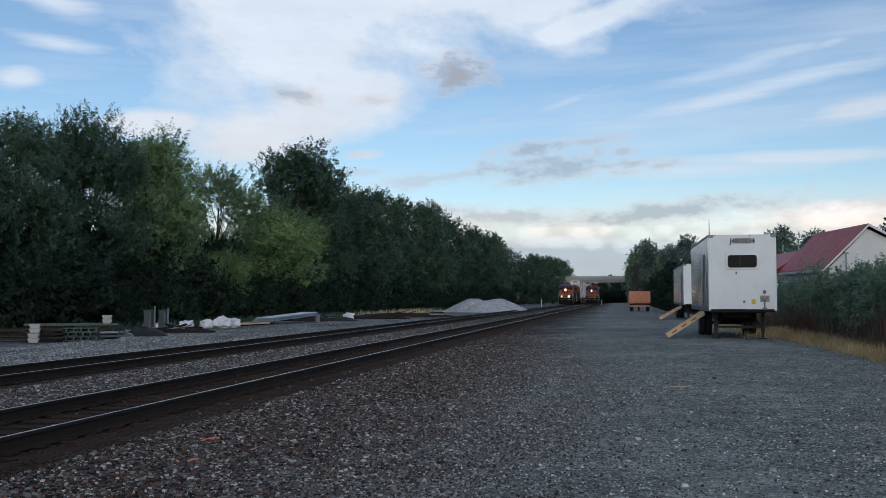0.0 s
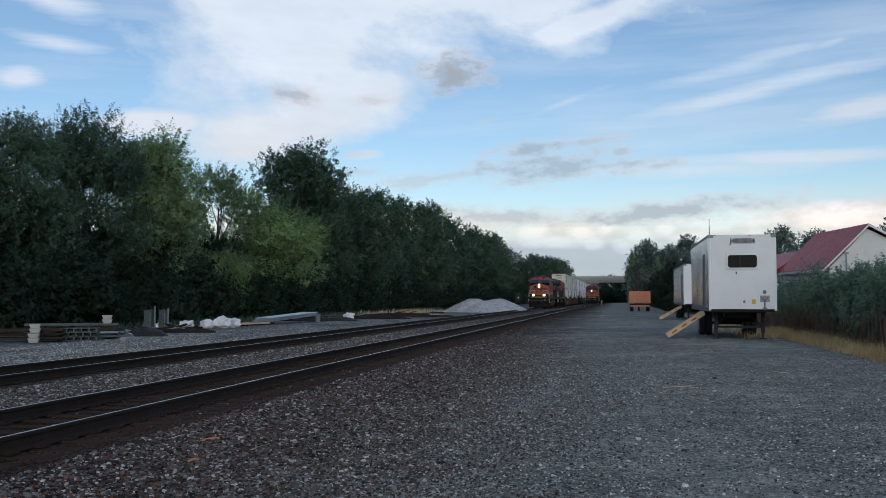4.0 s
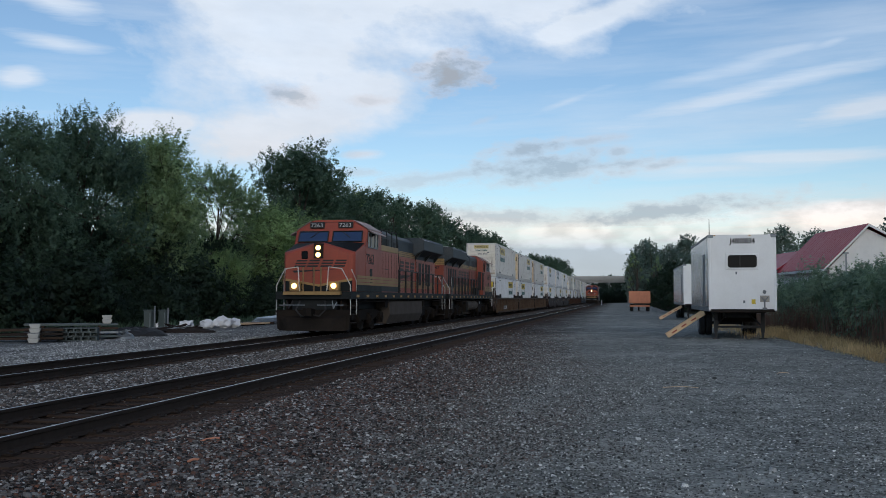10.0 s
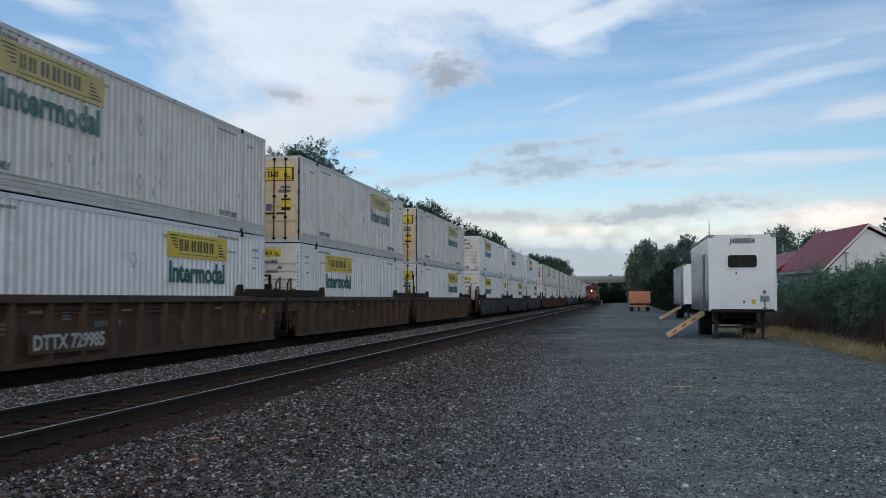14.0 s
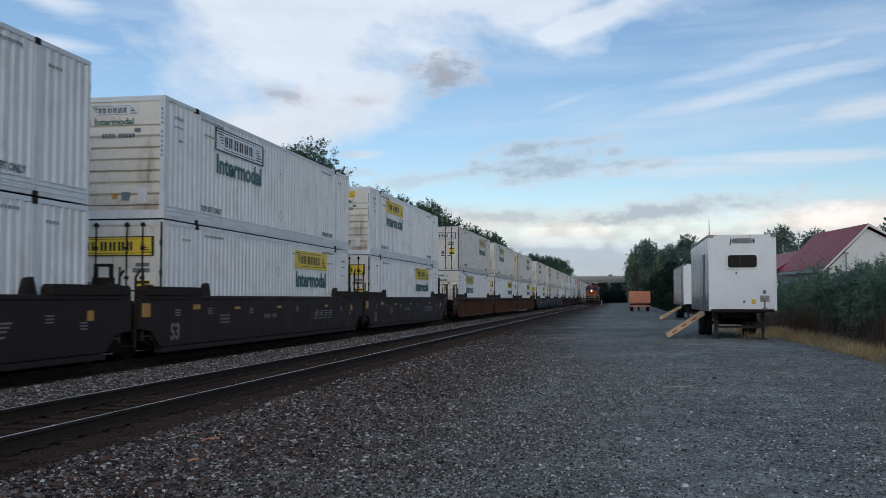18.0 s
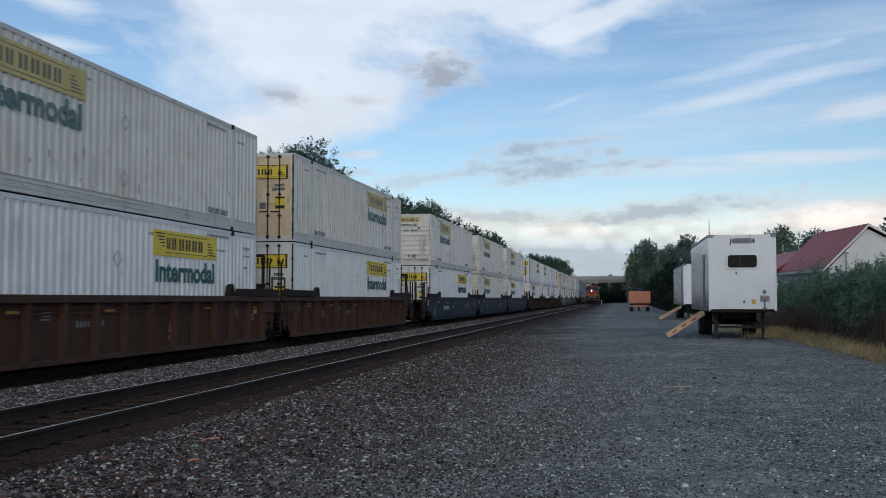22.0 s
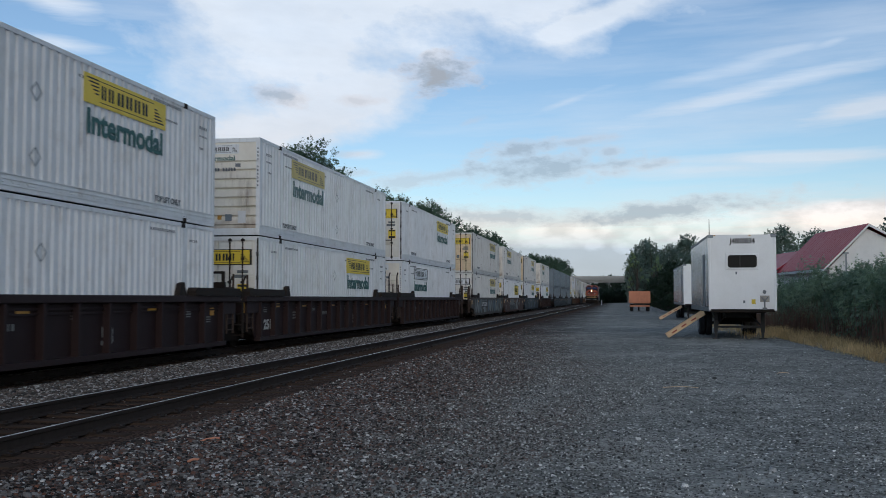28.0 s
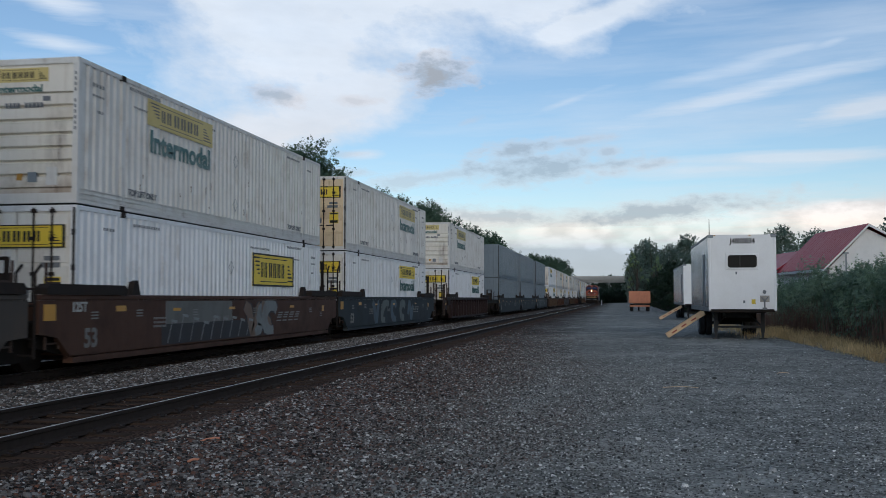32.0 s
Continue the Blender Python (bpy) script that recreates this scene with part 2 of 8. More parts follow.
    base = nmix(nt, nmath(nt, "MULTIPLY", fine, 0.25), base, nmix(nt, 1.0, base, 0.75, "MULTIPLY"))
    nt.links.new(base, b.inputs["Base Color"])
    nt.links.new(nmath(nt, "ADD", nmath(nt, "MULTIPLY", blotch, 0.3), rough - 0.15, clamp=True), b.inputs["Roughness"])
    bumped(nt, b, fine, 0.12, 0.01)
    return m


def glow(name, colour, strength):
    m, nt, b = blank(name, 0.3)
    b.inputs["Base Color"].default_value = (*colour, 1)
    b.inputs["Emission Color"].default_value, b.inputs["Emission Strength"].default_value = (*colour, 1), strength
    return m


def leafy(name, dark, light):
    """Leaves: tone by the clump they belong to and by the tree, some light through them."""
    m, nt, b = blank(name, 0.55, 0.0, 0.22)
    geo = nt.nodes.new("ShaderNodeNewGeometry")
    vec = ncoord(nt, (1, 1, 1))
    clump = nramp(nt, nnoise(nt, vec, 0.30, 3, 0.55), [(0.32, 0.0), (0.68, 1.0)])
    f = nmath(nt, "ADD", nmath(nt, "MULTIPLY", geo.outputs["Random Per Island"], 0.42), nmath(nt, "MULTIPLY", clump, 0.5))
    f = nmath(nt, "ADD", f, nmath(nt, "MULTIPLY", nrandom(nt), 0.25))
    col = nramp(nt, f, [(0.2, dark), (0.95, light)])
    nt.links.new(col, b.inputs["Base Color"])
    tr = nt.nodes.new("ShaderNodeBsdfTranslucent")
    nt.links.new(nmix(nt, 1.0, col, (1.25, 1.3, 0.95), "MULTIPLY"), tr.inputs[0])
    mx = nt.nodes.new("ShaderNodeMixShader")
    mx.inputs[0].default_value = 0.42
    nt.links.new(b.outputs[0], mx.inputs[1])
    nt.links.new(tr.outputs[0], mx.inputs[2])
    nt.links.new(mx.outputs[0], nt.nodes["Material Output"].inputs[0])
    return m


def gravel(name, tones, size, patch=(0.9, 1.1), bump=0.6):
    """Crushed stone: cells of several tones, worn patches and a rough relief."""
    m, nt, b = blank(name, 0.9, 0.0, 0.25)
    vec = ncoord(nt)
    v = nt.nodes.new("ShaderNodeTexVoronoi")
    v.inputs["Scale"].default_value = 1.0 / size
    nt.links.new(vec, v.inputs["Vector"])
    sep = nt.nodes.new("ShaderNodeSeparateColor")
    nt.links.new(v.outputs["Color"], sep.inputs[0])
    stone = nramp(nt, sep.outputs[0], [(i / (len(tones) - 1), t) for i, t in enumerate(tones)])
    gap = nramp(nt, v.outputs["Distance"], [(0.35, 1.0), (0.75, 0.45)])
    col = nmix(nt, 1.0, stone, gap, "MULTIPLY")
    big = nramp(nt, nnoise(nt, vec, 0.16, 6, 0.65), [(0.3, patch[0]), (0.7, patch[1])])
    mid = nramp(nt, nnoise(nt, vec, 1.1, 5, 0.6), [(0.3, 0.8), (0.7, 1.18)])
    col = nmix(nt, 1.0, nmix(nt, 1.0, col, big, "MULTIPLY"), mid, "MULTIPLY")
    nt.links.new(col, b.inputs["Base Color"])
    bumped(nt, b, nmath(nt, "ADD", nmath(nt, "MULTIPLY", v.outputs["Distance"], -1.0), nnoise(nt, vec, 5.0 / size, 2)), bump, size * 0.5)
    return m, nt, b


# ---------------------------------------------------------------- materials
M = {}
M["white"] = paint("container_white_paint", (0.73, 0.74, 0.75), 0.45, grime=(0.36, 0.31, 0.25), dirt=0.34, rust=0.3)
M["endtan"] = paint("container_tan_door_paint", (0.74, 0.58, 0.38), 0.5, grime=(0.40, 0.24, 0.12), dirt=0.5, scale=0.7, rust=0.5)
M["doorwhite"] = paint("container_white_door_paint", (0.75, 0.73, 0.68), 0.5, grime=(0.40, 0.30, 0.20), dirt=0.45, scale=0.7, rust=0.45)
M["rustmark"] = paint("rust_marks", (0.10, 0.055, 0.03), 0.8, dirt=0.3, streak=False)
M["cream"] = paint("container_aged_paint", (0.66, 0.645, 0.61), 0.55, grime=(0.38, 0.31, 0.23), dirt=0.42, rust=0.55)
M["grey"] = paint("container_grey_paint", (0.17, 0.21, 0.24), 0.5, grime=(0.09, 0.09, 0.09), dirt=0.3)
M["endcream"] = paint("container_end_paint", (0.79, 0.74, 0.65), 0.5, grime=(0.42, 0.32, 0.22), dirt=0.34, scale=0.7, rust=0.4, smear=0.9)
M["yellow"] = paint("yellow_sign_paint", (0.78, 0.56, 0.05), 0.5, dirt=0.12, streak=False)
M["black"] = paint("black_paint", (0.014, 0.014, 0.015), 0.6, grime=(0.06, 0.05, 0.04), dirt=0.4)
M["green"] = paint("dark_green_lettering", (0.015, 0.10, 0.09), 0.5, dirt=0.05, streak=False)
M["steel"] = paint("dark_steel", (0.022, 0.018, 0.016), 0.75, 0.0, (0.05, 0.03, 0.02), 0.5, spec=0.12)
M["under"] = paint("running_gear_grime", (0.017, 0.014, 0.012), 0.9, grime=(0.036, 0.027, 0.021), dirt=0.6, spec=0.06)
M["orange"] = paint("locomotive_orange_paint", (0.34, 0.064, 0.034), 0.45, grime=(0.10, 0.042, 0.028), dirt=0.6, scale=0.8)
M["orange_worn"] = paint("worn_locomotive_orange_paint", (0.265, 0.056, 0.032), 0.5, grime=(0.085, 0.036, 0.025), dirt=0.5, scale=0.8)
M["roofred_dull"] = paint("dusty_red_roof", (0.40, 0.30, 0.27), 0.7, dirt=0.3)
M["locoblack"] = paint("locomotive_dark_green_black", (0.013, 0.016, 0.017), 0.55, grime=(0.035, 0.03, 0.027), dirt=0.45, spec=0.12)
M["hoodgrey"] = paint("dusty_dark_hood", (0.042, 0.053, 0.060), 0.6, grime=(0.12, 0.11, 0.10), dirt=0.45, spec=0.2)
M["stripe"] = paint("locomotive_yellow_stripe", (0.34, 0.205, 0.07), 0.5, grime=(0.12, 0.07, 0.035), dirt=0.45)
M["tank"] = paint("dusty_fuel_tank", (0.085, 0.068, 0.056), 0.85, grime=(0.05, 0.04, 0.03), dirt=0.6, spec=0.18)
M["rail_white"] = paint("handrail_white", (0.52, 0.52, 0.50), 0.5, dirt=0.3, streak=False)
M["roofgrey"] = paint("dusty_roof_grey", (0.38, 0.37, 0.35), 0.7, dirt=0.3)
M["rust"] = paint("rail_rust", (0.030, 0.022, 0.018), 0.85, 0.0, (0.012, 0.009, 0.008), 0.5, spec=0.15)
M["wood_old"] = paint("weathered_sleeper_wood", (0.055, 0.036, 0.026), 0.95, spec=0.06, grime=(0.03, 0.025, 0.02), dirt=0.6, scale=3)
M["wood_new"] = paint("pale_new_lumber", (0.72, 0.50, 0.30), 0.7, grime=(0.4, 0.22, 0.12), dirt=0.25, scale=3)
M["concrete"] = paint("bridge_concrete", (0.42, 0.41, 0.38), 0.85, grime=(0.22, 0.21, 0.19), dirt=0.4, scale=0.5)
M["trailer"] = paint("trailer_white_paint", (0.80, 0.80, 0.79), 0.4, grime=(0.42, 0.38, 0.32), dirt=0.16)
M["alu"] = paint("ribbed_aluminium", (0.66, 0.69, 0.74), 0.22, 0.95, (0.3, 0.3, 0.3), 0.15)
M["rubber"] = paint("tyre_rubber", (0.02, 0.02, 0.02), 0.85, grime=(0.09, 0.08, 0.07), dirt=0.5, streak=False)
M["truckorange"] = paint("faded_orange_truck_paint", (0.62, 0.24, 0.13), 0.6, dirt=0.2)
M["roofred"] = paint("red_metal_roof", (0.40, 0.035, 0.055), 0.5, grime=(0.25, 0.03, 0.04), dirt=0.3)
M["siding"] = paint("white_house_siding", (0.75, 0.75, 0.72), 0.7, dirt=0.12)
M["bag"] = paint("white_woven_bag", (0.75, 0.76, 0.78), 0.7, grime=(0.4, 0.38, 0.35), dirt=0.3, streak=False)
M["galv"] = paint("galvanised_steel", (0.22, 0.245, 0.265), 0.45, 0.4, (0.2, 0.2, 0.2), 0.3)
M["sheetmetal"] = paint("pale_blue_sheet_metal", (0.52, 0.60, 0.66), 0.4, 0.35, (0.3, 0.3, 0.3), 0.25)
M["cab_green"] = paint("grey_green_cabinet_paint", (0.07, 0.095, 0.095), 0.6, dirt=0.3)
M["bark"] = paint("bark", (0.075, 0.06, 0.048), 0.95, grime=(0.03, 0.026, 0.02), dirt=0.6, scale=4)
M["leaf_dark"] = leafy("dark_oak_leaves", (0.042, 0.080, 0.062), (0.130, 0.205, 0.140))
M["leaf_mid"] = leafy("green_maple_leaves", (0.072, 0.122, 0.075), (0.30, 0.405, 0.21))
M["leaf_light"] = leafy("yellow_green_leaves", (0.085, 0.150, 0.072), (0.32, 0.44, 0.20))
# the shade below the crowns is put into this darker leaf colour
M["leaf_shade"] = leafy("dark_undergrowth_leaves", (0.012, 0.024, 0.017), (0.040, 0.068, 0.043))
# distance haze is put into this paler, greyer leaf colour
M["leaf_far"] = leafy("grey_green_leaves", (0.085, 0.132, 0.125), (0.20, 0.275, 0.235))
M["leaf_hedge"] = leafy("hedge_leaves", (0.100, 0.160, 0.128), (0.26, 0.36, 0.255))
M["weed"] = leafy("brown_weed_stems", (0.10, 0.06, 0.05), (0.24, 0.15, 0.12))
M["drygrass"] = leafy("dry_straw_grass", (0.36, 0.24, 0.13), (0.90, 0.67, 0.38))
M["lamp"] = glow("warm_headlight", (1.0, 0.64, 0.25), 140.0)
M["lamp_bowl"] = glow("warm_lamp_bowl", (1.0, 0.62, 0.22), 1.5)
M["louvre"] = paint("dusty_tan_louvre", (0.20, 0.125, 0.05), 0.6, dirt=0.4)
mm, nt, b = blank("polished_rail_head", 0.28, 1.0)
nt.links.new(nramp(nt, nnoise(nt, ncoord(nt, (3, 0.3, 3)), 2.0), [(0.3, (0.50, 0.51, 0.53)), (0.7, (0.74, 0.75, 0.77))]), b.inputs["Base Color"])
M["railhead"] = mm
mm, nt, b = blank("dark_window_glass", 0.05, 0.0, 0.06)
b.inputs["Base Color"].default_value = (0.008, 0.009, 0.010, 1)
M["glass"] = mm
def ground_material():
    """The yard, the ballast, the oily bed of the near track, the pale access way and the woodland soil, worn into one another."""
    m, nt, b = blank("yard_ground", 1.0, 0.0, 0.04)
    vec = ncoord(nt)
    sep = nt.nodes.new("ShaderNodeSeparateXYZ")
    nt.links.new(vec, sep.inputs[0])
    big, mid, fine = nnoise(nt, vec, 0.17, 6, 0.65), nnoise(nt, vec, 1.0, 5, 0.65), nnoise(nt, vec, 9.0, 4, 0.7)

    def cells(size):
        v = nt.nodes.new("ShaderNodeTexVoronoi")
        v.inputs["Scale"].default_value = 1.0 / size
        nt.links.new(vec, v.inputs["Vector"])
        sc = nt.nodes.new("ShaderNodeSeparateColor")
        nt.links.new(v.outputs["Color"], sc.inputs[0])
        return sc.outputs[0], v.outputs["Distance"]

    def tones(fac, cols):
        return nramp(nt, fac, [(i / (len(cols) - 1), c) for i, c in enumerate(cols)])

    def edge(x, width, wobble):
        """1 below x, 0 above, over a ragged border."""
        e = nmath(nt, "ADD", sep.outputs[0], nmath(nt, "MULTIPLY", nmath(nt, "SUBTRACT", mid, 0.5), wobble))
        e = nmath(nt, "ADD", e, nmath(nt, "MULTIPLY", nmath(nt, "SUBTRACT", big, 0.5), wobble))
        return nmath(nt, "DIVIDE", nmath(nt, "SUBTRACT", x, e), width, clamp=True)

    small, dsmall = cells(0.030)
    large, dlarge = cells(0.042)
    lot = tones(small, [(0.058, 0.060, 0.057), (0.225, 0.229, 0.203), (0.315, 0.320, 0.286), (0.145, 0.147, 0.130), (0.60, 0.596, 0.54)])
    worn = nmix(nt, fine, (0.255, 0.254, 0.224), (0.385, 0.378, 0.334))
    track = nramp(nt, nmath(nt, "ADD", nmath(nt, "MULTIPLY", big, 0.6), nmath(nt, "MULTIPLY", mid, 0.4)), [(0.49, 0.0), (0.60, 0.8)])
    lot = nmix(nt, track, lot, worn)
    ballast = tones(large, [(0.034, 0.030, 0.027), (0.105, 0.092, 0.081), (0.125, 0.078, 0.058), (0.18, 0.166, 0.150), (0.075, 0.067, 0.060)])
    oily = tones(large, [(0.030, 0.018, 0.012), (0.068, 0.040, 0.025), (0.095, 0.060, 0.042), (0.045, 0.029, 0.021)])
    pale = tones(small, [(0.36, 0.355, 0.34), (0.56, 0.555, 0.535), (0.45, 0.445, 0.425), (0.72, 0.71, 0.69)])
    pale = nmix(nt, 1.0, pale, nramp(nt, nnoise(nt, ncoord(nt, (1.0, 0.22, 1.0)), 0.7, 6, 0.7), [(0.34, 0.42), (0.62, 1.15)]), "MULTIPLY")
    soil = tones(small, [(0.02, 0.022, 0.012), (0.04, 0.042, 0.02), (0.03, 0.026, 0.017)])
    col = nmix(nt, edge(-1.5, 3.8, 2.6), lot, ballast)
    dirt = tones(small, [(0.080, 0.043, 0.029), (0.165, 0.093, 0.062), (0.115, 0.070, 0.050), (0.19, 0.13, 0.10)])
    col = nmix(nt, nmath(nt, "MULTIPLY", edge(-4.5, 1.0, 1.2), 0.8), col, dirt)
    col = nmix(nt, edge(-6.0, 0.3, 0.2), col, oily)
    col = nmix(nt, edge(-8.35, 0.3, 0.3), col, nmix(nt, 1.0, ballast, 1.9, "MULTIPLY"))
    col = nmix(nt, edge(-14.6, 1.6, 1.2), col, pale)
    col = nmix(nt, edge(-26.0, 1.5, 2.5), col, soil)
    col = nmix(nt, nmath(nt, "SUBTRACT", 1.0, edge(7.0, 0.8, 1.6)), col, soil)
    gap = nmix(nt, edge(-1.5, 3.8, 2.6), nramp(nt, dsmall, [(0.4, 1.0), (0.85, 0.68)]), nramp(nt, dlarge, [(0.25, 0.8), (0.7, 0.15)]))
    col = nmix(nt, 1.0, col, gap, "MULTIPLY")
    tone = nmix(nt, 1.0, nramp(nt, big, [(0.3, 0.86), (0.7, 1.14)]), nmix(nt, 1.0, nramp(nt, mid, [(0.3, 0.78), (0.7, 1.2)]), nramp(nt, nnoise(nt, vec, 4.5, 4, 0.7), [(0.32, 0.72), (0.68, 1.28)]), "MULTIPLY"), "MULTIPLY")
    nt.links.new(nmix(nt, 1.0, col, tone, "MULTIPLY"), b.inputs["Base Color"])
    hgt = nmix(nt, edge(-1.5, 3.8, 2.6), nmath(nt, "MULTIPLY", dsmall, -0.45), nmath(nt, "MULTIPLY", dlarge, -1.1))
    bumped(nt, b, nmath(nt, "ADD", hgt, nmath(nt, "MULTIPLY", fine, 0.25)), 0.4, 0.02)
    return m


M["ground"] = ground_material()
M["pile"] = gravel("pale_crushed_stone", [(0.52, 0.52, 0.51), (0.68, 0.68, 0.67), (0.6, 0.6, 0.59), (0.78, 0.78, 0.77)], 0.12, (0.95, 1.05), 0.5)[0]


# ---------------------------------------------------------------- mesh helpers
def box(bm, x0, x1, y0, y1, z0, z1, m=None):
    v = [bm.verts.new((x, y, z)) for z in (z0, z1) for y in (y0, y1) for x in (x0, x1)]
    for f in ((0, 2, 3, 1), (4, 5, 7, 6), (0, 1, 5, 4), (2, 6, 7, 3), (0, 4, 6, 2), (1, 3, 7, 5)):
        bm.faces.new([v[i] for i in f])
    if m is not None:
        for q in v:
            q.co = m @ q.co
    return v


def loft(bm, rings, caps=True):
    """Rings of equally many points, joined one to the next; closed at both ends."""
    vs = [[bm.verts.new(p) for p in r] for r in rings]
    n = len(vs[0])
    for a, c in zip(vs, vs[1:]):
        for i in range(n):
            bm.faces.new((a[i], a[(i + 1) % n], c[(i + 1) % n], c[i]))
    if caps:
        bm.faces.new(list(reversed(vs[0])))
        bm.faces.new(vs[-1])
    return vs


def prism(bm, pts, axis, a, b):
    """A polygon drawn in the two other axes, pushed from a to b along the axis x, y or z."""
    def at(p, k):
        return {"x": (k, p[0], p[1]), "y": (p[0], k, p[1]), "z": (p[0], p[1], k)}[axis]
    loft(bm, [[at(p, a) for p in pts], [at(p, b) for p in pts]])


def rod(bm, p, q, r, n=8, r2=None):
    p, q = Vector(p), Vector(q)
    t = (q - p).to_track_quat("Z", "Y").to_matrix()
    rings = []
    for c, k in ((p, r), (q, r if r2 is None else r2)):
        rings.append([c + t @ Vector((k * math.cos(2 * math.pi * i / n), k * math.sin(2 * math.pi * i / n), 0)) for i in range(n)])
    loft(bm, rings)


def pipe(bm, pts, r, n=6):
    for p, q in zip(pts, pts[1:]):
        rod(bm, p, q, r, n)


def part(name, bm, material, parent=None, label="", bevel=0.0, smooth=False):
    """Links a bmesh as one mesh object, under its thing or part."""
    if bevel:
        bmesh.ops.bevel(bm, geom=bm.edges[:], offset=bevel, segments=1, affect="EDGES", clamp_overlap=True)
    bmesh.ops.recalc_face_normals(bm, faces=bm.faces[:])
    me = bpy.data.meshes.new(name)
    bm.to_mesh(me)
    bm.free()
    me.materials.append(M[material] if isinstance(material, str) else material)
    if smooth:
        me.polygons.foreach_set("use_smooth", [True] * len(me.polygons))
    ob = new(name, me)
    ob.parent = parent
    return tagged(ob, label)


def share(ob, parent, m=None):
    """Another object on the same mesh."""
    o = new(ob.name.split(".")[0], ob.data)
    o.parent = parent
    if m is not None:
        o.matrix_basis = m
    return o


def slab(name, material, parent, *dims, label="", bevel=0.0):
    bm = bmesh.new()
    box(bm, *dims)
    return part(name, bm, material, parent, label, bevel)


def thing(name, m, label, category, group="", kind=""):
    ob = new(name)
    ob.empty_display_size = 0.3
    ob.matrix_basis = m
    return tagged(ob, label, category, group, kind)


def big_mesh(name, verts, faces, material, parent=None):
    """A mesh of very many small faces, from arrays."""
    me = bpy.data.meshes.new(name)
    nv, nf, k = len(verts), len(faces), faces.shape[1]
    me.vertices.add(nv)
    me.vertices.foreach_set("co", np.asarray(verts, np.float32).ravel())
    me.loops.add(nf * k)
    me.loops.foreach_set("vertex_index", np.asarray(faces, np.int32).ravel())
    me.polygons.add(nf)
    me.polygons.foreach_set("loop_start", np.arange(nf, dtype=np.int32) * k)
    me.update(calc_edges=True)
    me.materials.append(M[material])
    ob = new(name, me)
    ob.parent = parent
    return ob


WORDS = {}


def lettering(name, text, size, material, parent, m, label="", width=None, thick=0.004, weight=0.03):
    """Raised letters in the built-in font, standing in the local xz plane of m and facing -y, centred."""
    if (text, size, width, material) not in WORDS:
        cu = bpy.data.curves.new("letters", "FONT")
        cu.body, cu.size, cu.extrude, cu.align_x, cu.resolution_u = text, size, thick, "CENTER", 3
        cu.offset = size * weight          # bold strokes
        tmp = bpy.data.objects.new("letters", cu)
        scene.collection.objects.link(tmp)
        bpy.context.view_layer.update()
        me = bpy.data.meshes.new_from_object(tmp.evaluated_get(bpy.context.evaluated_depsgraph_get()))
        bpy.data.objects.remove(tmp)
        bpy.data.curves.remove(cu)
        co = np.array([v.co[:] for v in me.vertices])
        if width:
            me.transform(Matrix.Scale(width / (co[:, 0].max() - co[:, 0].min()), 4, (1, 0, 0)))
        me.transform(Matrix.Rotation(radians(90), 4, "X"))
        me.materials.clear()
        me.materials.append(M[material])
        me.name = name
        WORDS[(text, size, width, material)] = me
    ob = new(name, WORDS[(text, size, width, material)])
    ob.parent, ob.matrix_basis = parent, m
    return tagged(ob, label)
# ---------------------------------------------------------------- ground and tracks
TRACK_X = (-6.875, -11.78)        # centre lines of the near and the far track
SHAPE = [(-2600, 3.0), (-60, 0.4), (-34, 0.0), (-26, -0.28), (-16, -0.32), (-14.4, -0.27), (-13.4, -0.19), (-8.3, -0.19), (-8.2, -0.195), (-5.5, -0.192), (-5.2, -0.19), (-4.0, -0.22), (-2.0, -0.16),
         (2.0, -0.12), (6.0, -0.12), (9.0, 0.05), (30, 0.3), (2600, 3.0)]


def ground_z(x, y=0.0):
    for (xa, za), (xb, zb) in zip(SHAPE, SHAPE[1:]):
        if xa <= x <= xb:
            z = za + (zb - za) * (x - xa) / (xb - xa)
            break
    else:
        z = 0.5
    near = 0.02 if x < -13.4 or x > -5.2 else 0.0
    return z + near * noise.noise((x * 0.5, y * 0.35, 0.0))


def strips():
    xs = sorted({-2600, -1200, -500, -200, -100, -60, *[-46 + 2.0 * i for i in range(16)], *[-16 + 0.4 * i for i in range(27)],
                 *[-5.2 + 0.4 * i for i in range(40)], 12, 14, 18, 24, 30, 60, 200, 600, 2600})
    ys = [-2600, -600, -100, -30, -10, *[-4 + 0.7 * i for i in range(60)], *[40 + 3 * i for i in range(40)], *[170 + 20 * i for i in range(20)], 700, 1200, 2600]
    return xs, sorted(set(ys))


def build_ground():
    xs, ys = strips()
    verts = np.array([(x, y, ground_z(x, y)) for y in ys for x in xs], float)
    nx = len(xs)
    faces = np.array([(j * nx + i, j * nx + i + 1, (j + 1) * nx + i + 1, (j + 1) * nx + i) for j in range(len(ys) - 1) for i in range(nx - 1)])
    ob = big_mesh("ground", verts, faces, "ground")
    ob.data.polygons.foreach_set("use_smooth", [True] * len(faces))
    ob.data.update()
    return tagged(ob, "grey crushed-stone yard with track ballast and dark soil under the trees", "ground", kind="structure")


ground = build_ground()

RAIL = [(-0.075, -0.172), (0.075, -0.172), (0.072, -0.158), (0.012, -0.135), (0.010, -0.05), (0.036, -0.036), (0.036, -0.004), (0.028, 0.0),
        (-0.028, 0.0), (-0.036, -0.004), (-0.036, -0.036), (-0.010, -0.05), (-0.012, -0.135), (-0.072, -0.158)]


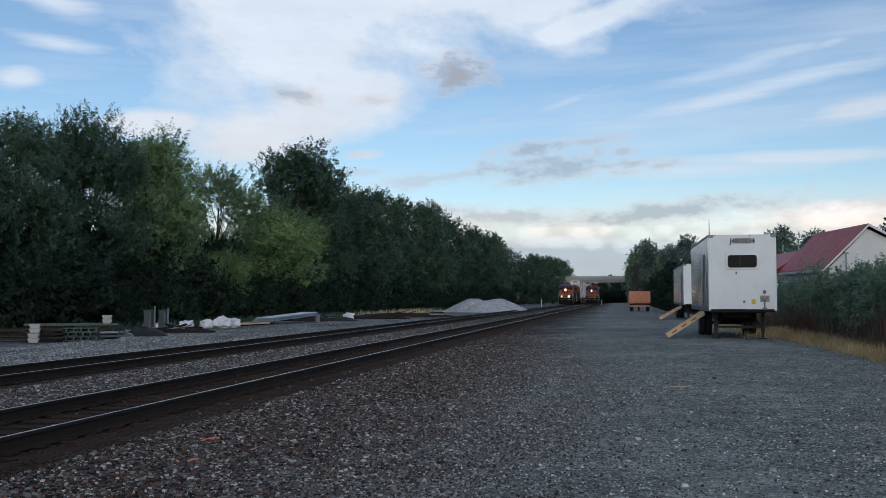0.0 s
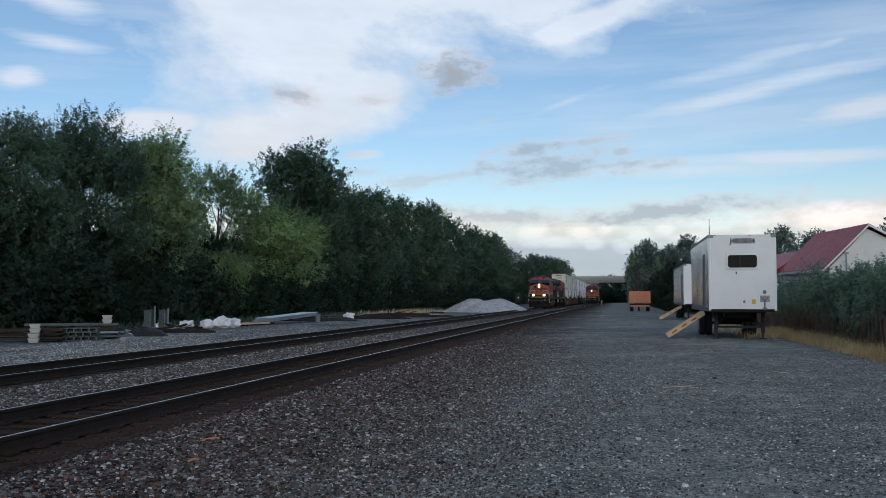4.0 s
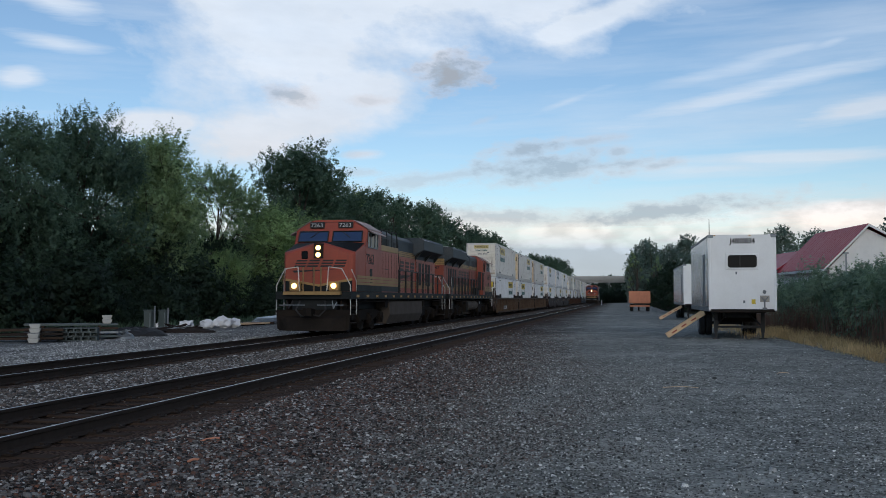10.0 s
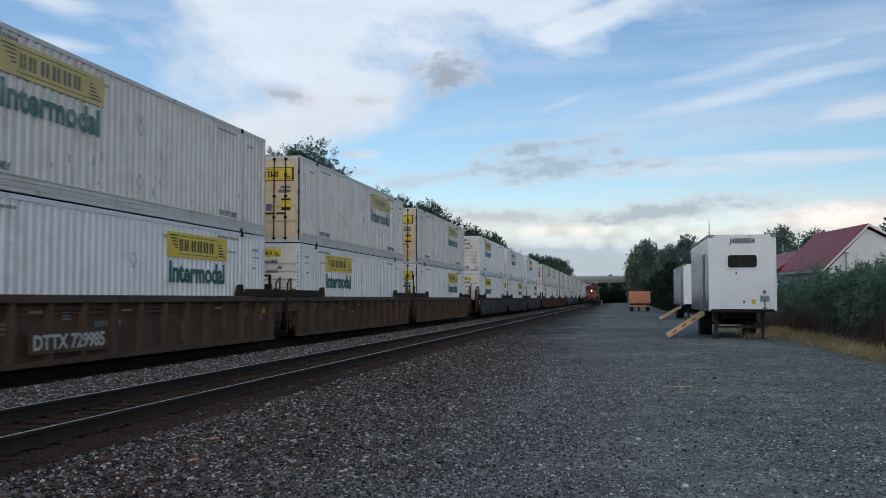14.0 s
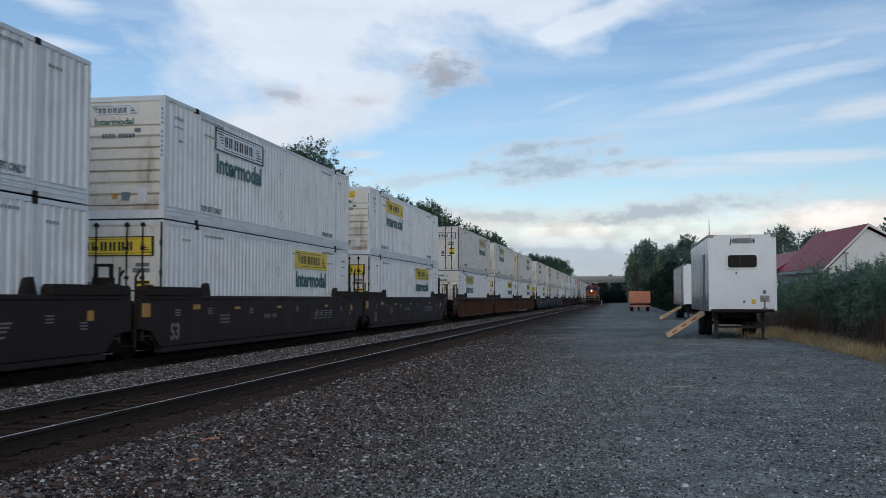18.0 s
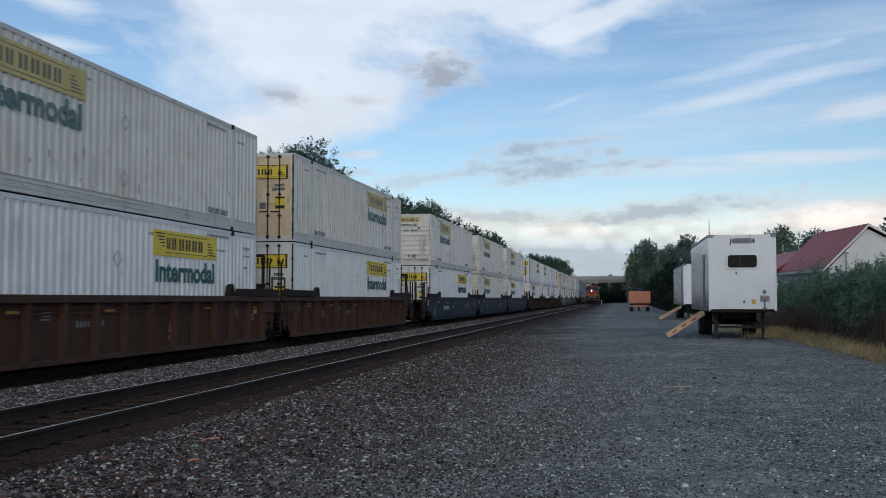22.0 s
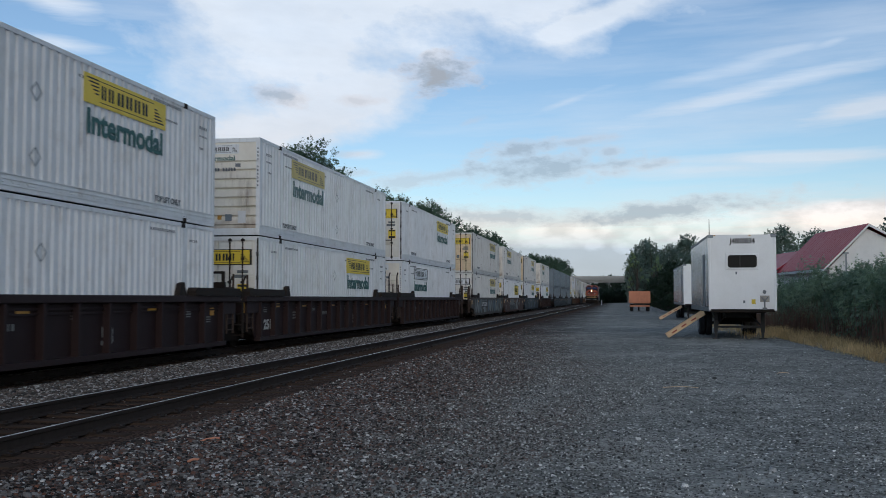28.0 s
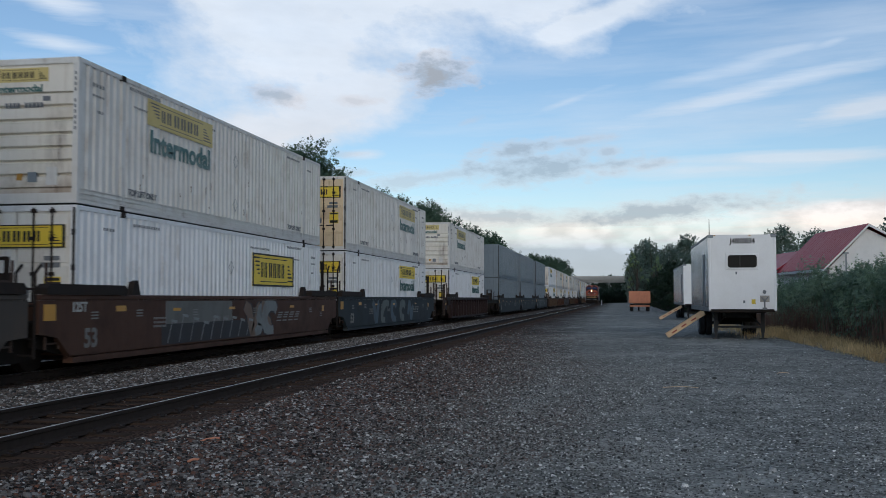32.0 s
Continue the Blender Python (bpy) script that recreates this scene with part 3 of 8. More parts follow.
def build_track(cx):
    tr = thing("railway_track", pose(cx, 0, 0), "straight railway track with polished rail heads on stone ballast", "track", "railway tracks", "structure")
    for side in (-1, 1):
        x = side * 0.7525
        bm = bmesh.new()
        prism(bm, [(x + p[0], p[1]) for p in RAIL], "y", -60, 900)
        part("rail", bm, "rust", tr, "rust-brown steel rail")
        bm = bmesh.new()
        prism(bm, [(x - 0.017, -0.002), (x + 0.017, -0.002), (x + 0.012, 0.002), (x - 0.012, 0.002)], "y", -60, 900)
        part("rail_head", bm, "railhead", tr, "bright polished running surface")
    bm = bmesh.new()
    box(bm, -1.30, 1.30, -0.115, 0.115, -0.34, -0.174)
    first = part("sleeper", bm, "wood_old", tr, bevel=0.012)
    rng = random.Random(int(-cx * 10))
    for i in range(1, 130):
        share(first, tr, pose(rng.uniform(-0.04, 0.04), i * 0.54, rng.uniform(-0.012, 0.004), 0, 0, rng.uniform(-1.2, 1.2)))
    bm = bmesh.new()
    for i in range(130, 700):
        box(bm, -1.3, 1.3, i * 0.54 - 0.115, i * 0.54 + 0.115, -0.34, -0.18)
    tagged(part("far_sleepers", bm, "wood_old", tr), kind="stuff")
    bm = bmesh.new()
    for i in range(0, 60):
        for s in (-1, 1):
            for o in (-0.12, 0.12):
                x = s * 0.7525 + o
                box(bm, x - 0.05, x + 0.05, i * 0.54 - 0.08, i * 0.54 + 0.08, -0.174, -0.150)
                box(bm, x - 0.02, x + 0.02, i * 0.54 - 0.015, i * 0.54 + 0.015, -0.150, -0.125)
    tagged(part("tie_plates", bm, "rust", tr, "rusty plates and spikes"), kind="stuff")
    return tr


for cx in TRACK_X:
    build_track(cx)


def stones(name, label, n, xr, yr, size, material, seed, lift=0.0, fade=0.0, taper=1.0, bare=0.0):
    """Loose stones as squat irregular solids, denser towards the camera."""
    rng = np.random.default_rng(seed)
    base = np.array([(1, 0.1, 0), (-0.1, 1, 0), (-1, 0, 0), (0.1, -1, 0), (0.62, 0.42, 0.62), (-0.45, 0.6, 0.7), (-0.6, -0.4, 0.6), (0.45, -0.55, 0.72)], float)
    tris = np.array([(3, 0, 7), (0, 4, 7), (0, 1, 4), (1, 5, 4), (1, 2, 5), (2, 6, 5), (2, 3, 6), (3, 7, 6), (4, 5, 7), (5, 6, 7)])
    x = xr[0] + (xr[1] - xr[0]) * (rng.random(n) if fade == 0 else (rng.beta(1.2, 1 + fade, n) if fade > 0 else rng.beta(1 - fade, 1.2, n)))
    y = np.minimum(yr[0] + rng.gamma(1.6, (yr[1] - yr[0]) * 0.22, n), yr[1] * 2.2)
    if bare:
        # compacted bare patches, drawn out along the yard
        patch = np.sin(x * 1.15 + 2.0 * np.sin(y * 0.21 + 0.6)) + np.cos(y * 0.43 - x * 0.55 + np.sin(x * 0.9)) + 0.5 * np.sin(x * 2.7 - y * 0.9)
        keep = (x < -1.6) | (rng.random(n) > bare * np.clip(0.55 + 0.55 * patch, 0.0, 1.0))
        x, y = x[keep], y[keep]
        n = len(x)
    s = size * np.exp(rng.normal(0, 0.27, n)) * np.interp(x, (-5.0, 0.5), (1.0, taper))
    z = np.array([ground_z(a, b) for a, b in zip(x, y)]) + lift
    ang = rng.uniform(0, 6.283, n)
    sh = base[None] * rng.uniform(0.7, 1.25, (n, 8, 1)) * s[:, None, None] * np.array([1, 0.8, 1.15])
    c, d = np.cos(ang)[:, None], np.sin(ang)[:, None]
    v = np.stack([sh[..., 0] * c - sh[..., 1] * d + x[:, None], sh[..., 0] * d + sh[..., 1] * c + y[:, None],
                  sh[..., 2] + z[:, None] - 0.12 * s[:, None]], -1).reshape(-1, 3)
    f = (tris[None] + np.arange(n)[:, None, None] * 8).reshape(-1, 3)
    return tagged(big_mesh(name, v, f, material), label, "gravel", kind="stuff")


def stone_material(name, stops):
    m, nt, b = blank(name, 0.9, 0.0, 0.12)
    geo = nt.nodes.new("ShaderNodeNewGeometry")
    col = nramp(nt, geo.outputs["Random Per Island"], stops)
    n = nnoise(nt, ncoord(nt), 40.0, 3)
    nt.links.new(nmix(nt, 1.0, col, nramp(nt, n, [(0.25, 0.7), (0.75, 1.25)]), "MULTIPLY"), b.inputs["Base Color"])
    return m


LOT_TONES = [(0.0, (0.040, 0.040, 0.037)), (0.40, (0.138, 0.139, 0.128)), (0.72, (0.228, 0.230, 0.214)), (0.90, (0.39, 0.39, 0.365)), (0.975, (0.74, 0.735, 0.68))]
BALLAST_TONES = [(0.0, (0.012, 0.011, 0.010)), (0.30, (0.046, 0.040, 0.036)), (0.46, (0.170, 0.080, 0.054)), (0.58, (0.078, 0.064, 0.056)), (0.76, (0.135, 0.124, 0.115)), (0.91, (0.225, 0.214, 0.20)), (0.985, (0.54, 0.52, 0.49))]
M["st_lot"] = stone_material("loose_grey_chips", LOT_TONES)
M["st_ballast"] = stone_material("loose_ballast_stones", BALLAST_TONES)


def mixed_stones():
    """Ballast that thins out into the grey chips of the yard."""
    m, nt, b = blank("mixed_stones", 0.9, 0.0, 0.12)
    rnd = nt.nodes.new("ShaderNodeNewGeometry").outputs["Random Per Island"]
    vec = ncoord(nt)
    sep = nt.nodes.new("ShaderNodeSeparateXYZ")
    nt.links.new(vec, sep.inputs[0])
    f = nmath(nt, "ADD", nmath(nt, "DIVIDE", nmath(nt, "ADD", sep.outputs[0], 3.5), 4.0), nmath(nt, "MULTIPLY", nmath(nt, "SUBTRACT", nnoise(nt, vec, 0.8, 4), 0.5), 1.6), clamp=True)
    col = nmix(nt, f, nramp(nt, rnd, BALLAST_TONES), nramp(nt, rnd, LOT_TONES))
    n = nnoise(nt, vec, 40.0, 3)
    nt.links.new(nmix(nt, 1.0, col, nramp(nt, n, [(0.25, 0.7), (0.75, 1.25)]), "MULTIPLY"), b.inputs["Base Color"])
    return m


M["st_pale"] = stone_material("pale_road_stone", [(0.0, (0.12, 0.12, 0.115)), (0.5, (0.27, 0.27, 0.26)), (0.95, (0.6, 0.6, 0.58))])
M["st_between"] = stone_material("clean_grey_ballast", [(0.0, (0.03, 0.029, 0.027)), (0.35, (0.085, 0.079, 0.073)), (0.6, (0.14, 0.104, 0.084)), (0.82, (0.215, 0.207, 0.196)), (0.97, (0.46, 0.45, 0.43))])
M["st_mixed"] = mixed_stones()
stones("ballast_stones", "coarse grey and reddish ballast stones", 92000, (-5.35, 1.2), (6.0, 38.0), 0.0215, "st_mixed", 1, 0.0, 1.0, 0.45, 0.65)
stones("ballast_stones", "coarse ballast stones between the two tracks", 30000, (-10.5, -8.1), (12.0, 60.0), 0.0235, "st_between", 2)
stones("loose_gravel", "small grey stone chips on the yard", 84000, (-4.6, 7.0), (6.0, 36.0), 0.0105, "st_mixed", 3, 0.0, -0.15, 1.0, 0.45)
stones("loose_gravel", "scattered larger chips on the yard", 2600, (-4.4, 7.0), (6.0, 45.0), 0.019, "st_mixed", 4)
stones("loose_gravel", "coarse pale stones on the access way beyond the tracks", 16000, (-21.0, -13.4), (18.0, 70.0), 0.021, "st_pale", 6)
stones("ballast_stones", "ballast stones between the rails", 3600, (-8.1, -5.6), (10.0, 50.0), 0.018, "st_ballast", 5, -0.01)


# ---------------------------------------------------------------- the bridge over the tracks, and the distance
def build_bridge():
    b = thing("road_bridge", pose(0, 345, 0), "grey concrete road bridge over the tracks", "bridge", kind="structure")
    slab("deck", "concrete", b, -60, 60, 0, 10, 7.6, 8.2)
    slab("girder", "concrete", b, -60, 60, 0.6, 1.2, 6.9, 7.6)
    slab("girder", "concrete", b, -60, 60, 8.6, 9.2, 6.9, 7.6)
    slab("parapet", "concrete", b, -60, 60, -0.15, 0.15, 8.2, 9.0)
    slab("parapet", "concrete", b, -60, 60, 9.85, 10.15, 8.2, 9.0)
    for x in (-19.5, 3.0):
        slab("pier", "concrete", b, x - 0.5, x + 0.5, 1, 9, -0.4, 6.9)
    return b


build_bridge()
# ---------------------------------------------------------------- the freight train
SPEED, S0 = 18.3, 268.6            # metres a second; place of the first container's front end at 0 s
FAR = TRACK_X[1]
MOVERS = []                        # things that run with the train: (thing, metres behind the first container, turned)


def riding(ob, behind, turned=False, z=0.0):
    MOVERS.append((ob, behind, turned, z))
    return ob


CL, CW, CH = 16.154, 2.59, 2.896


def sign(parent, m, w, h, back="yellow", ink="black", frame_ink=None):
    """A sign panel with the maker's wording as plain bars; its face looks along -y of m."""
    bm = bmesh.new()
    box(bm, -w / 2, w / 2, -0.004, 0.004, 0, h)
    p = part("sign_panel", bm, back, parent, "yellow sign panel" if back == "yellow" else "white sign panel")
    p.matrix_basis = m
    bm = bmesh.new()
    x = -w * 0.31
    for k, bw in enumerate((0.06, 0.07, 0.085, 0.085, 0.085, 0.075)):
        bw *= w
        for q in (0.0, 0.52):
            box(bm, x + bw * q, x + bw * (q + 0.32), -0.009, -0.004, h * 0.27, h * 0.73)
        x += bw + (0.035 if k == 1 else 0.018) * w
    for q in range(5):
        z = h * (0.16 + 0.12 * q)
        prism(bm, [(w * 0.34, z), (w * (0.475 - 0.022 * q), z), (w * (0.460 - 0.022 * q), z + h * 0.05), (w * 0.34, z + h * 0.05)], "y", -0.009, -0.004)
        z = h * (0.84 - 0.12 * q)
        prism(bm, [(-w * (0.475 - 0.022 * q), z), (-w * 0.34, z), (-w * 0.34, z + h * 0.05), (-w * (0.460 - 0.022 * q), z + h * 0.05)], "y", -0.009, -0.004)
    for z in (0.13, 0.85):
        box(bm, -w * 0.33, w * 0.33, -0.008, -0.004, h * z, h * (z + 0.025))
    if frame_ink:
        for z0, z1 in ((0, 0.05), (0.95, 1.0)):
            box(bm, -w / 2, w / 2, -0.009, -0.004, h * z0, h * z1)
        for x0 in (-w / 2, w / 2 - 0.03 * w):
            box(bm, x0, x0 + 0.03 * w, -0.009, -0.004, h * 0.05, h * 0.95)
    tagged(part("sign_print", bm, ink, p), kind="stuff")
    return p


def container(kind, style, label, fine=True):
    """A 53-foot box: nose at y = 0, doors at y = CL."""
    c = thing("shipping_container", pose(0, 0, 0), label, "container", "double-stacked containers")
    side_mat = {"white": "white", "cream": "cream", "grey": "grey"}[kind]
    end_mat = "grey" if kind == "grey" else "endcream"
    door_mat = {"white": "doorwhite", "cream": "endtan" if style == "faded" else "doorwhite", "grey": "grey"}[kind]
    pale = style in ("white", "pale")
    hw = CW / 2
    bm = bmesh.new()
    for x in (-hw, hw - 0.12):
        for y in (0, CL - 0.12):
            box(bm, x, x + 0.12, y, y + 0.12, 0, CH)
    for x in (-hw, hw - 0.08):
        box(bm, x, x + 0.08, 0.12, CL - 0.12, 0.0, 0.10)
        box(bm, x, x + 0.08, 0.12, CL - 0.12, CH - 0.09, CH)
    box(bm, -hw + 0.12, hw - 0.12, 0, 0.1, CH - 0.12, CH)
    box(bm, -hw + 0.12, hw - 0.12, 0, 0.1, 0, 0.2)
    box(bm, -hw + 0.12, hw - 0.12, CL - 0.1, CL, CH - 0.12, CH)
    box(bm, -hw + 0.12, hw - 0.12, CL - 0.1, CL, 0, 0.15)
    part("frame", bm, side_mat, c)
    slab("roof", side_mat, c, -hw + 0.08, hw - 0.08, 0.1, CL - 0.1, CH - 0.05, CH - 0.01)
    slab("floor", "steel", c, -hw + 0.08, hw - 0.08, 0.1, CL - 0.1, 0.03, 0.14)
    for s in (-1, 1):
        bm = bmesh.new()
        prof, y = [], 0.12
        n = 58
        step = (CL - 0.24) / n
        for i in range(n):
            prof += [(y, hw - 0.008), (y + step * 0.5, hw - 0.008), (y + step * 0.60, hw - 0.055), (y + step * 0.90, hw - 0.055)]
            y += step
        prof.append((y, hw - 0.008))
        lo = [bm.verts.new((s * x, yy, 0.30)) for yy, x in prof]
        hi = [bm.verts.new((s * x, yy, CH - 0.09)) for yy, x in prof]
        for i in range(len(prof) - 1):
            bm.faces.new((lo[i], lo[i + 1], hi[i + 1], hi[i]))
        part("side_panel", bm, side_mat, c)
        bm = bmesh.new()
        box(bm, s * (hw - 0.045) if s > 0 else -hw + 0.006, s * (hw - 0.006) if s > 0 else -hw + 0.045, 0.12, CL - 0.12, 0.10, 0.30)
        x0, x1 = sorted((s * (hw - 0.02), s * (hw + 0.012)))
        box(bm, x0, x1, 0.12, CL - 0.12, 0.085, 0.115)
        box(bm, x0, x1, 0.12, CL - 0.12, 0.195, 0.215)
        box(bm, x0, x1, 0.12, CL - 0.12, 0.285, 0.302)
        for j in range(26):
            yy = 2.2 + j * 0.46
            x0, x1 = sorted((s * (hw - 0.01), s * (hw + 0.007)))
            box(bm, x0, x1, yy, yy + 0.24, 0.135, 0.175)
        part("bottom_rail", bm, side_mat, c)
        for yy in (1.75, CL - 1.95):
            x0, x1 = sorted((s * (hw - 0.04), s * (hw + 0.006)))
            slab("lifting_post", side_mat, c, x0, x1, yy, yy + 0.16, 0.0, CH - 0.12)
        for yy in (1.73, CL - 1.97):
            for z in (-0.005, CH - 0.12) if fine else ():
                x0, x1 = sorted((s * (hw - 0.17), s * (hw + 0.010)))
                slab("lifting_casting", "steel" if kind != "grey" else "grey", c, x0, x1, yy - 0.004, yy + 0.184, z, z + 0.125)
        turn = pose(s * (hw + 0.003), 4.75, 0, 0, 0, 90 * s)
        if style in ("yellow", "faded", "white", "pale"):
            back = {"yellow": "yellow", "faded": "faded", "white": "white", "pale": "faded"}[style]
            sign(c, turn @ pose(0, 0, 2.05), 3.65, 0.60, back, "fadedink" if back == "faded" else "black", "black" if style == "white" else None)
            lettering("lettering", "Intermodal", 0.70, "fadedgreen" if back == "faded" else "green", c, turn @ pose(0, 0, 1.46), "dark green lettering", 3.35, weight=0.03)
        elif style == "framed":
            sign(c, turn @ pose(0, 0, 1.42), 3.7, 0.97, "yellow", "black", "black")
        bm = bmesh.new()
        for yy, zz, w, h in ((0.55, 2.42, 0.5, 0.10), (0.55, 2.22, 0.5, 0.06), (2.1, 2.66, 1.5, 0.09), (0.75, 1.9, 0.25, 0.07), (2.3, 2.3, 1.0, 0.06), (5.2, 2.5, 1.6, 0.07), (CL - 1.5, 2.45, 0.5, 0.08), (CL - 3.6, 2.62, 1.3, 0.08)):
            k = max(4, int(w / 0.11))
            for j in range(k):
                x0, x1 = sorted((s * (hw - 0.006), s * (hw + 0.002)))
                box(bm, x0, x1, yy + j * w / k, yy + (j + 0.5) * w / k, zz, zz + h * 0.8)
        tagged(part("stencil_print", bm, "mark", c, "small dark stencilled marks"), kind="stuff")
        if style != "none" and fine:
            for yy in (2.75, CL - 2.85):
                lettering("lettering", "TOP LIFT ONLY", 0.19, "mark", c, pose(s * (hw + 0.003), yy, 0.36, 0, 0, 90 * s), "dark stencilled warning", 1.35)
        if kind == "cream" and fine:
            rng = random.Random(40 + s)
            bm = bmesh.new()
            for j in range(13):
                yy, zz, L, w = rng.uniform(0.4, CL - 0.5), rng.choice((0.42, 0.55, 0.8, 1.1)) + rng.uniform(0, 0.25), rng.uniform(0.04, 0.2), rng.uniform(0.010, 0.026)
                x0, x1 = sorted((s * (hw - 0.012), s * (hw - 0.004)))
                prism(bm, [(yy, zz), (yy + w, zz + 0.01), (yy + w * 1.1, zz + L), (yy - w * 0.1, zz + L)], "x", x0, x1)
            tagged(part("rust_stain", bm, "rustmark", c, "rusty scrapes and dribbles"), kind="stuff")
        bm = bmesh.new()
        for yy, zz in ((8.2, 0.7), (8.2, 1.9)):
            ring = [Matrix.Rotation(radians(a), 3, "X") @ Vector((0, 0, 0.19)) for a in (0, 90, 180, 270)]
            inner = [q * 0.8 for q in ring]
            for a in range(4):
                qs = [ring[a], ring[(a + 1) % 4], inner[(a + 1) % 4], inner[a]]
                bm.faces.new([bm.verts.new(Vector((s * (hw + 0.003), yy, zz)) + q) for q in qs])
        tagged(part("placard_holder", bm, "galv", c, "diamond placard holders"), kind="stuff")
    # nose end: wide pressed boards
    z_board = 0.30
    for bms in [bmesh.new() for _ in range(7)] if fine else [bmesh.new()]:
        for z0 in ([z_board] if fine else [0.30 + 0.275 * q for q in range(7)]):
            prism(bms, [(0.085, z0), (0.02, z0 + 0.025), (0.02, z0 + 0.225), (0.085, z0 + 0.25), (0.095, z0 + 0.275), (0.1, z0 + 0.275), (0.1, z0)], "x", -hw + 0.12, hw - 0.12)
        part("end_board", bms, end_mat, c, "pressed steel end board with rust streaks")
        z_board += 0.275
    bm = bmesh.new()
    box(bm, -hw + 0.12, hw - 0.12, 0.03, 0.1, 0.30 + 7 * 0.275, CH - 0.12)
    part("end_panel", bm, end_mat, c)
    slab("end_sill", end_mat, c, -hw + 0.12, hw - 0.12, 0.045, 0.1, 0.2, 0.30)
    for x0, z0, w, h, mt in ((-0.02, 0.46, 0.12, 0.13, "reflect"), (0.22, 0.42, 0.2, 0.2, "galv"), (0.62, 0.36, 0.24, 0.36, side_mat)) if fine else ():
        slab("fittings_box", mt, c, x0, x0 + w, 0.005, 0.05, z0, z0 + h)
    if style != "none":
        sign(c, pose(0.0, 0.024, CH - 0.46), 1.25, 0.28, {"yellow": "yellow", "framed": "yellow", "faded": "faded"}.get(style, "white"))
        lettering("lettering", "Intermodal", 0.20, "green", c, pose(0.0, 0.028, CH - 0.66), "small dark green lettering", 1.0)
        bm = bmesh.new()
        for j in range(10):
            if j != 4:
                box(bm, -0.3 + j * 0.085, -0.24 + j * 0.085, 0.012, 0.03, CH - 0.98, CH - 0.88)
        for j in range(11):
            if j != 4:
                box(bm, hw - 0.085, hw - 0.045, -0.003, 0.01, CH - 0.35 - j * 0.11, CH - 0.285 - j * 0.11)
        box(bm, 0.52, 0.68, 0.012, 0.03, CH - 0.86, CH - 0.76)
        tagged(part("end_print", bm, "mark", c), kind="stuff")
        for zz in (0.66, 1.72) if fine else ():
            bm = bmesh.new()
            prism(bm, [(-0.72, zz - 0.2), (-0.52, zz), (-0.72, zz + 0.2), (-0.92, zz)], "y", -0.002, 0.012)
            part("placard_holder", bm, side_mat, c, "pale diamond placard holder")
    # door end
    for s in (-1, 1):
        bm = bmesh.new()
        x0, x1 = sorted((s * 0.012, s * (hw - 0.11)))
        box(bm, x0, x1, CL - 0.09, CL - 0.03, 0.12, CH - 0.1)
        d = part("door", bm, door_mat, c)
        for i in range(5 if fine else 0):
            slab("door_panel", door_mat, d, x0 + 0.06, x1 - 0.06, CL - 0.031, CL - 0.010, 0.20 + i * 0.52, 0.64 + i * 0.52, bevel=0.008)
        for k in (0.28, 0.62):
            bm = bmesh.new()
            x = s * (0.06 + k * (hw - 0.12))
            rod(bm, (x, CL + 0.02, 0.06), (x, CL + 0.02, CH - 0.05), 0.022, 6)
            for z in (0.1, 0.8, 1.5, 2.2, CH - 0.15):
                box(bm, x - 0.05, x + 0.05, CL - 0.03, CL + 0.04, z, z + 0.07)
            box(bm, min(x, x - s * 0.3), max(x, x - s * 0.3), CL + 0.02, CL + 0.045, 0.95, 0.99)
            part("lock_rod", bm, "steel" if kind != "grey" else "grey", d, "vertical locking rod")
    for x in (-hw + 0.02, hw - 0.07):
        bm = bmesh.new()
        box(bm, x, x + 0.05, CL - 0.005, CL + 0.012, 0.05, CH - 0.05)
        for z in (0.3, 0.95, 1.6, 2.3):
            box(bm, x - 0.01, x + 0.06, CL, CL + 0.03, z, z + 0.12)
        part("door_seal", bm, "black", c, "black door seal and hinges")
    if style != "none":
        sign(c, pose(0, CL + 0.012, 2.05, 0, 0, 180), 2.15, 0.46, "white" if pale else "yellow", "black", "black")
        bm = bmesh.new()
        for x0, z0, w, h in ((-0.95, 1.80, 0.34, 0.09), (-0.95, 1.66, 0.42, 0.10), (-0.30, 1.06, 0.2, 0.22), (0.5, 1.15, 0.4, 0.10), (0.5, 1.35, 0.4, 0.10)):
            box(bm, x0, x0 + w, CL - 0.03, CL - 0.004, z0, z0 + h)
        tagged(part("door_print", bm, "mark", c), kind="stuff")
        plate = not fine or slab("caution_plate", "yellow", c, -0.98, -0.62, CL - 0.012, CL - 0.002, 1.05, 1.48, label="yellow caution plate")
        for z0, z1 in ((1.07, 1.17), (1.40, 1.46)) if fine else ():
            slab("plate_print", "black", plate, -0.96, -0.64, CL - 0.004, CL + 0.002, z0, z1)
    return c


M["faded"] = paint("sun_faded_yellow_sign", (0.64, 0.51, 0.20), 0.6, dirt=0.22, streak=False)
M["fadedgreen"] = paint("worn_green_lettering", (0.060, 0.150, 0.145), 0.6, grime=(0.5, 0.5, 0.47), dirt=0.5, scale=2.2)
M["fadedink"] = paint("sun_faded_ink", (0.15, 0.14, 0.12), 0.6, dirt=0.1, streak=False)
M["mark"] = paint("stencil_ink", (0.16, 0.17, 0.18), 0.6, dirt=0.1, streak=False)

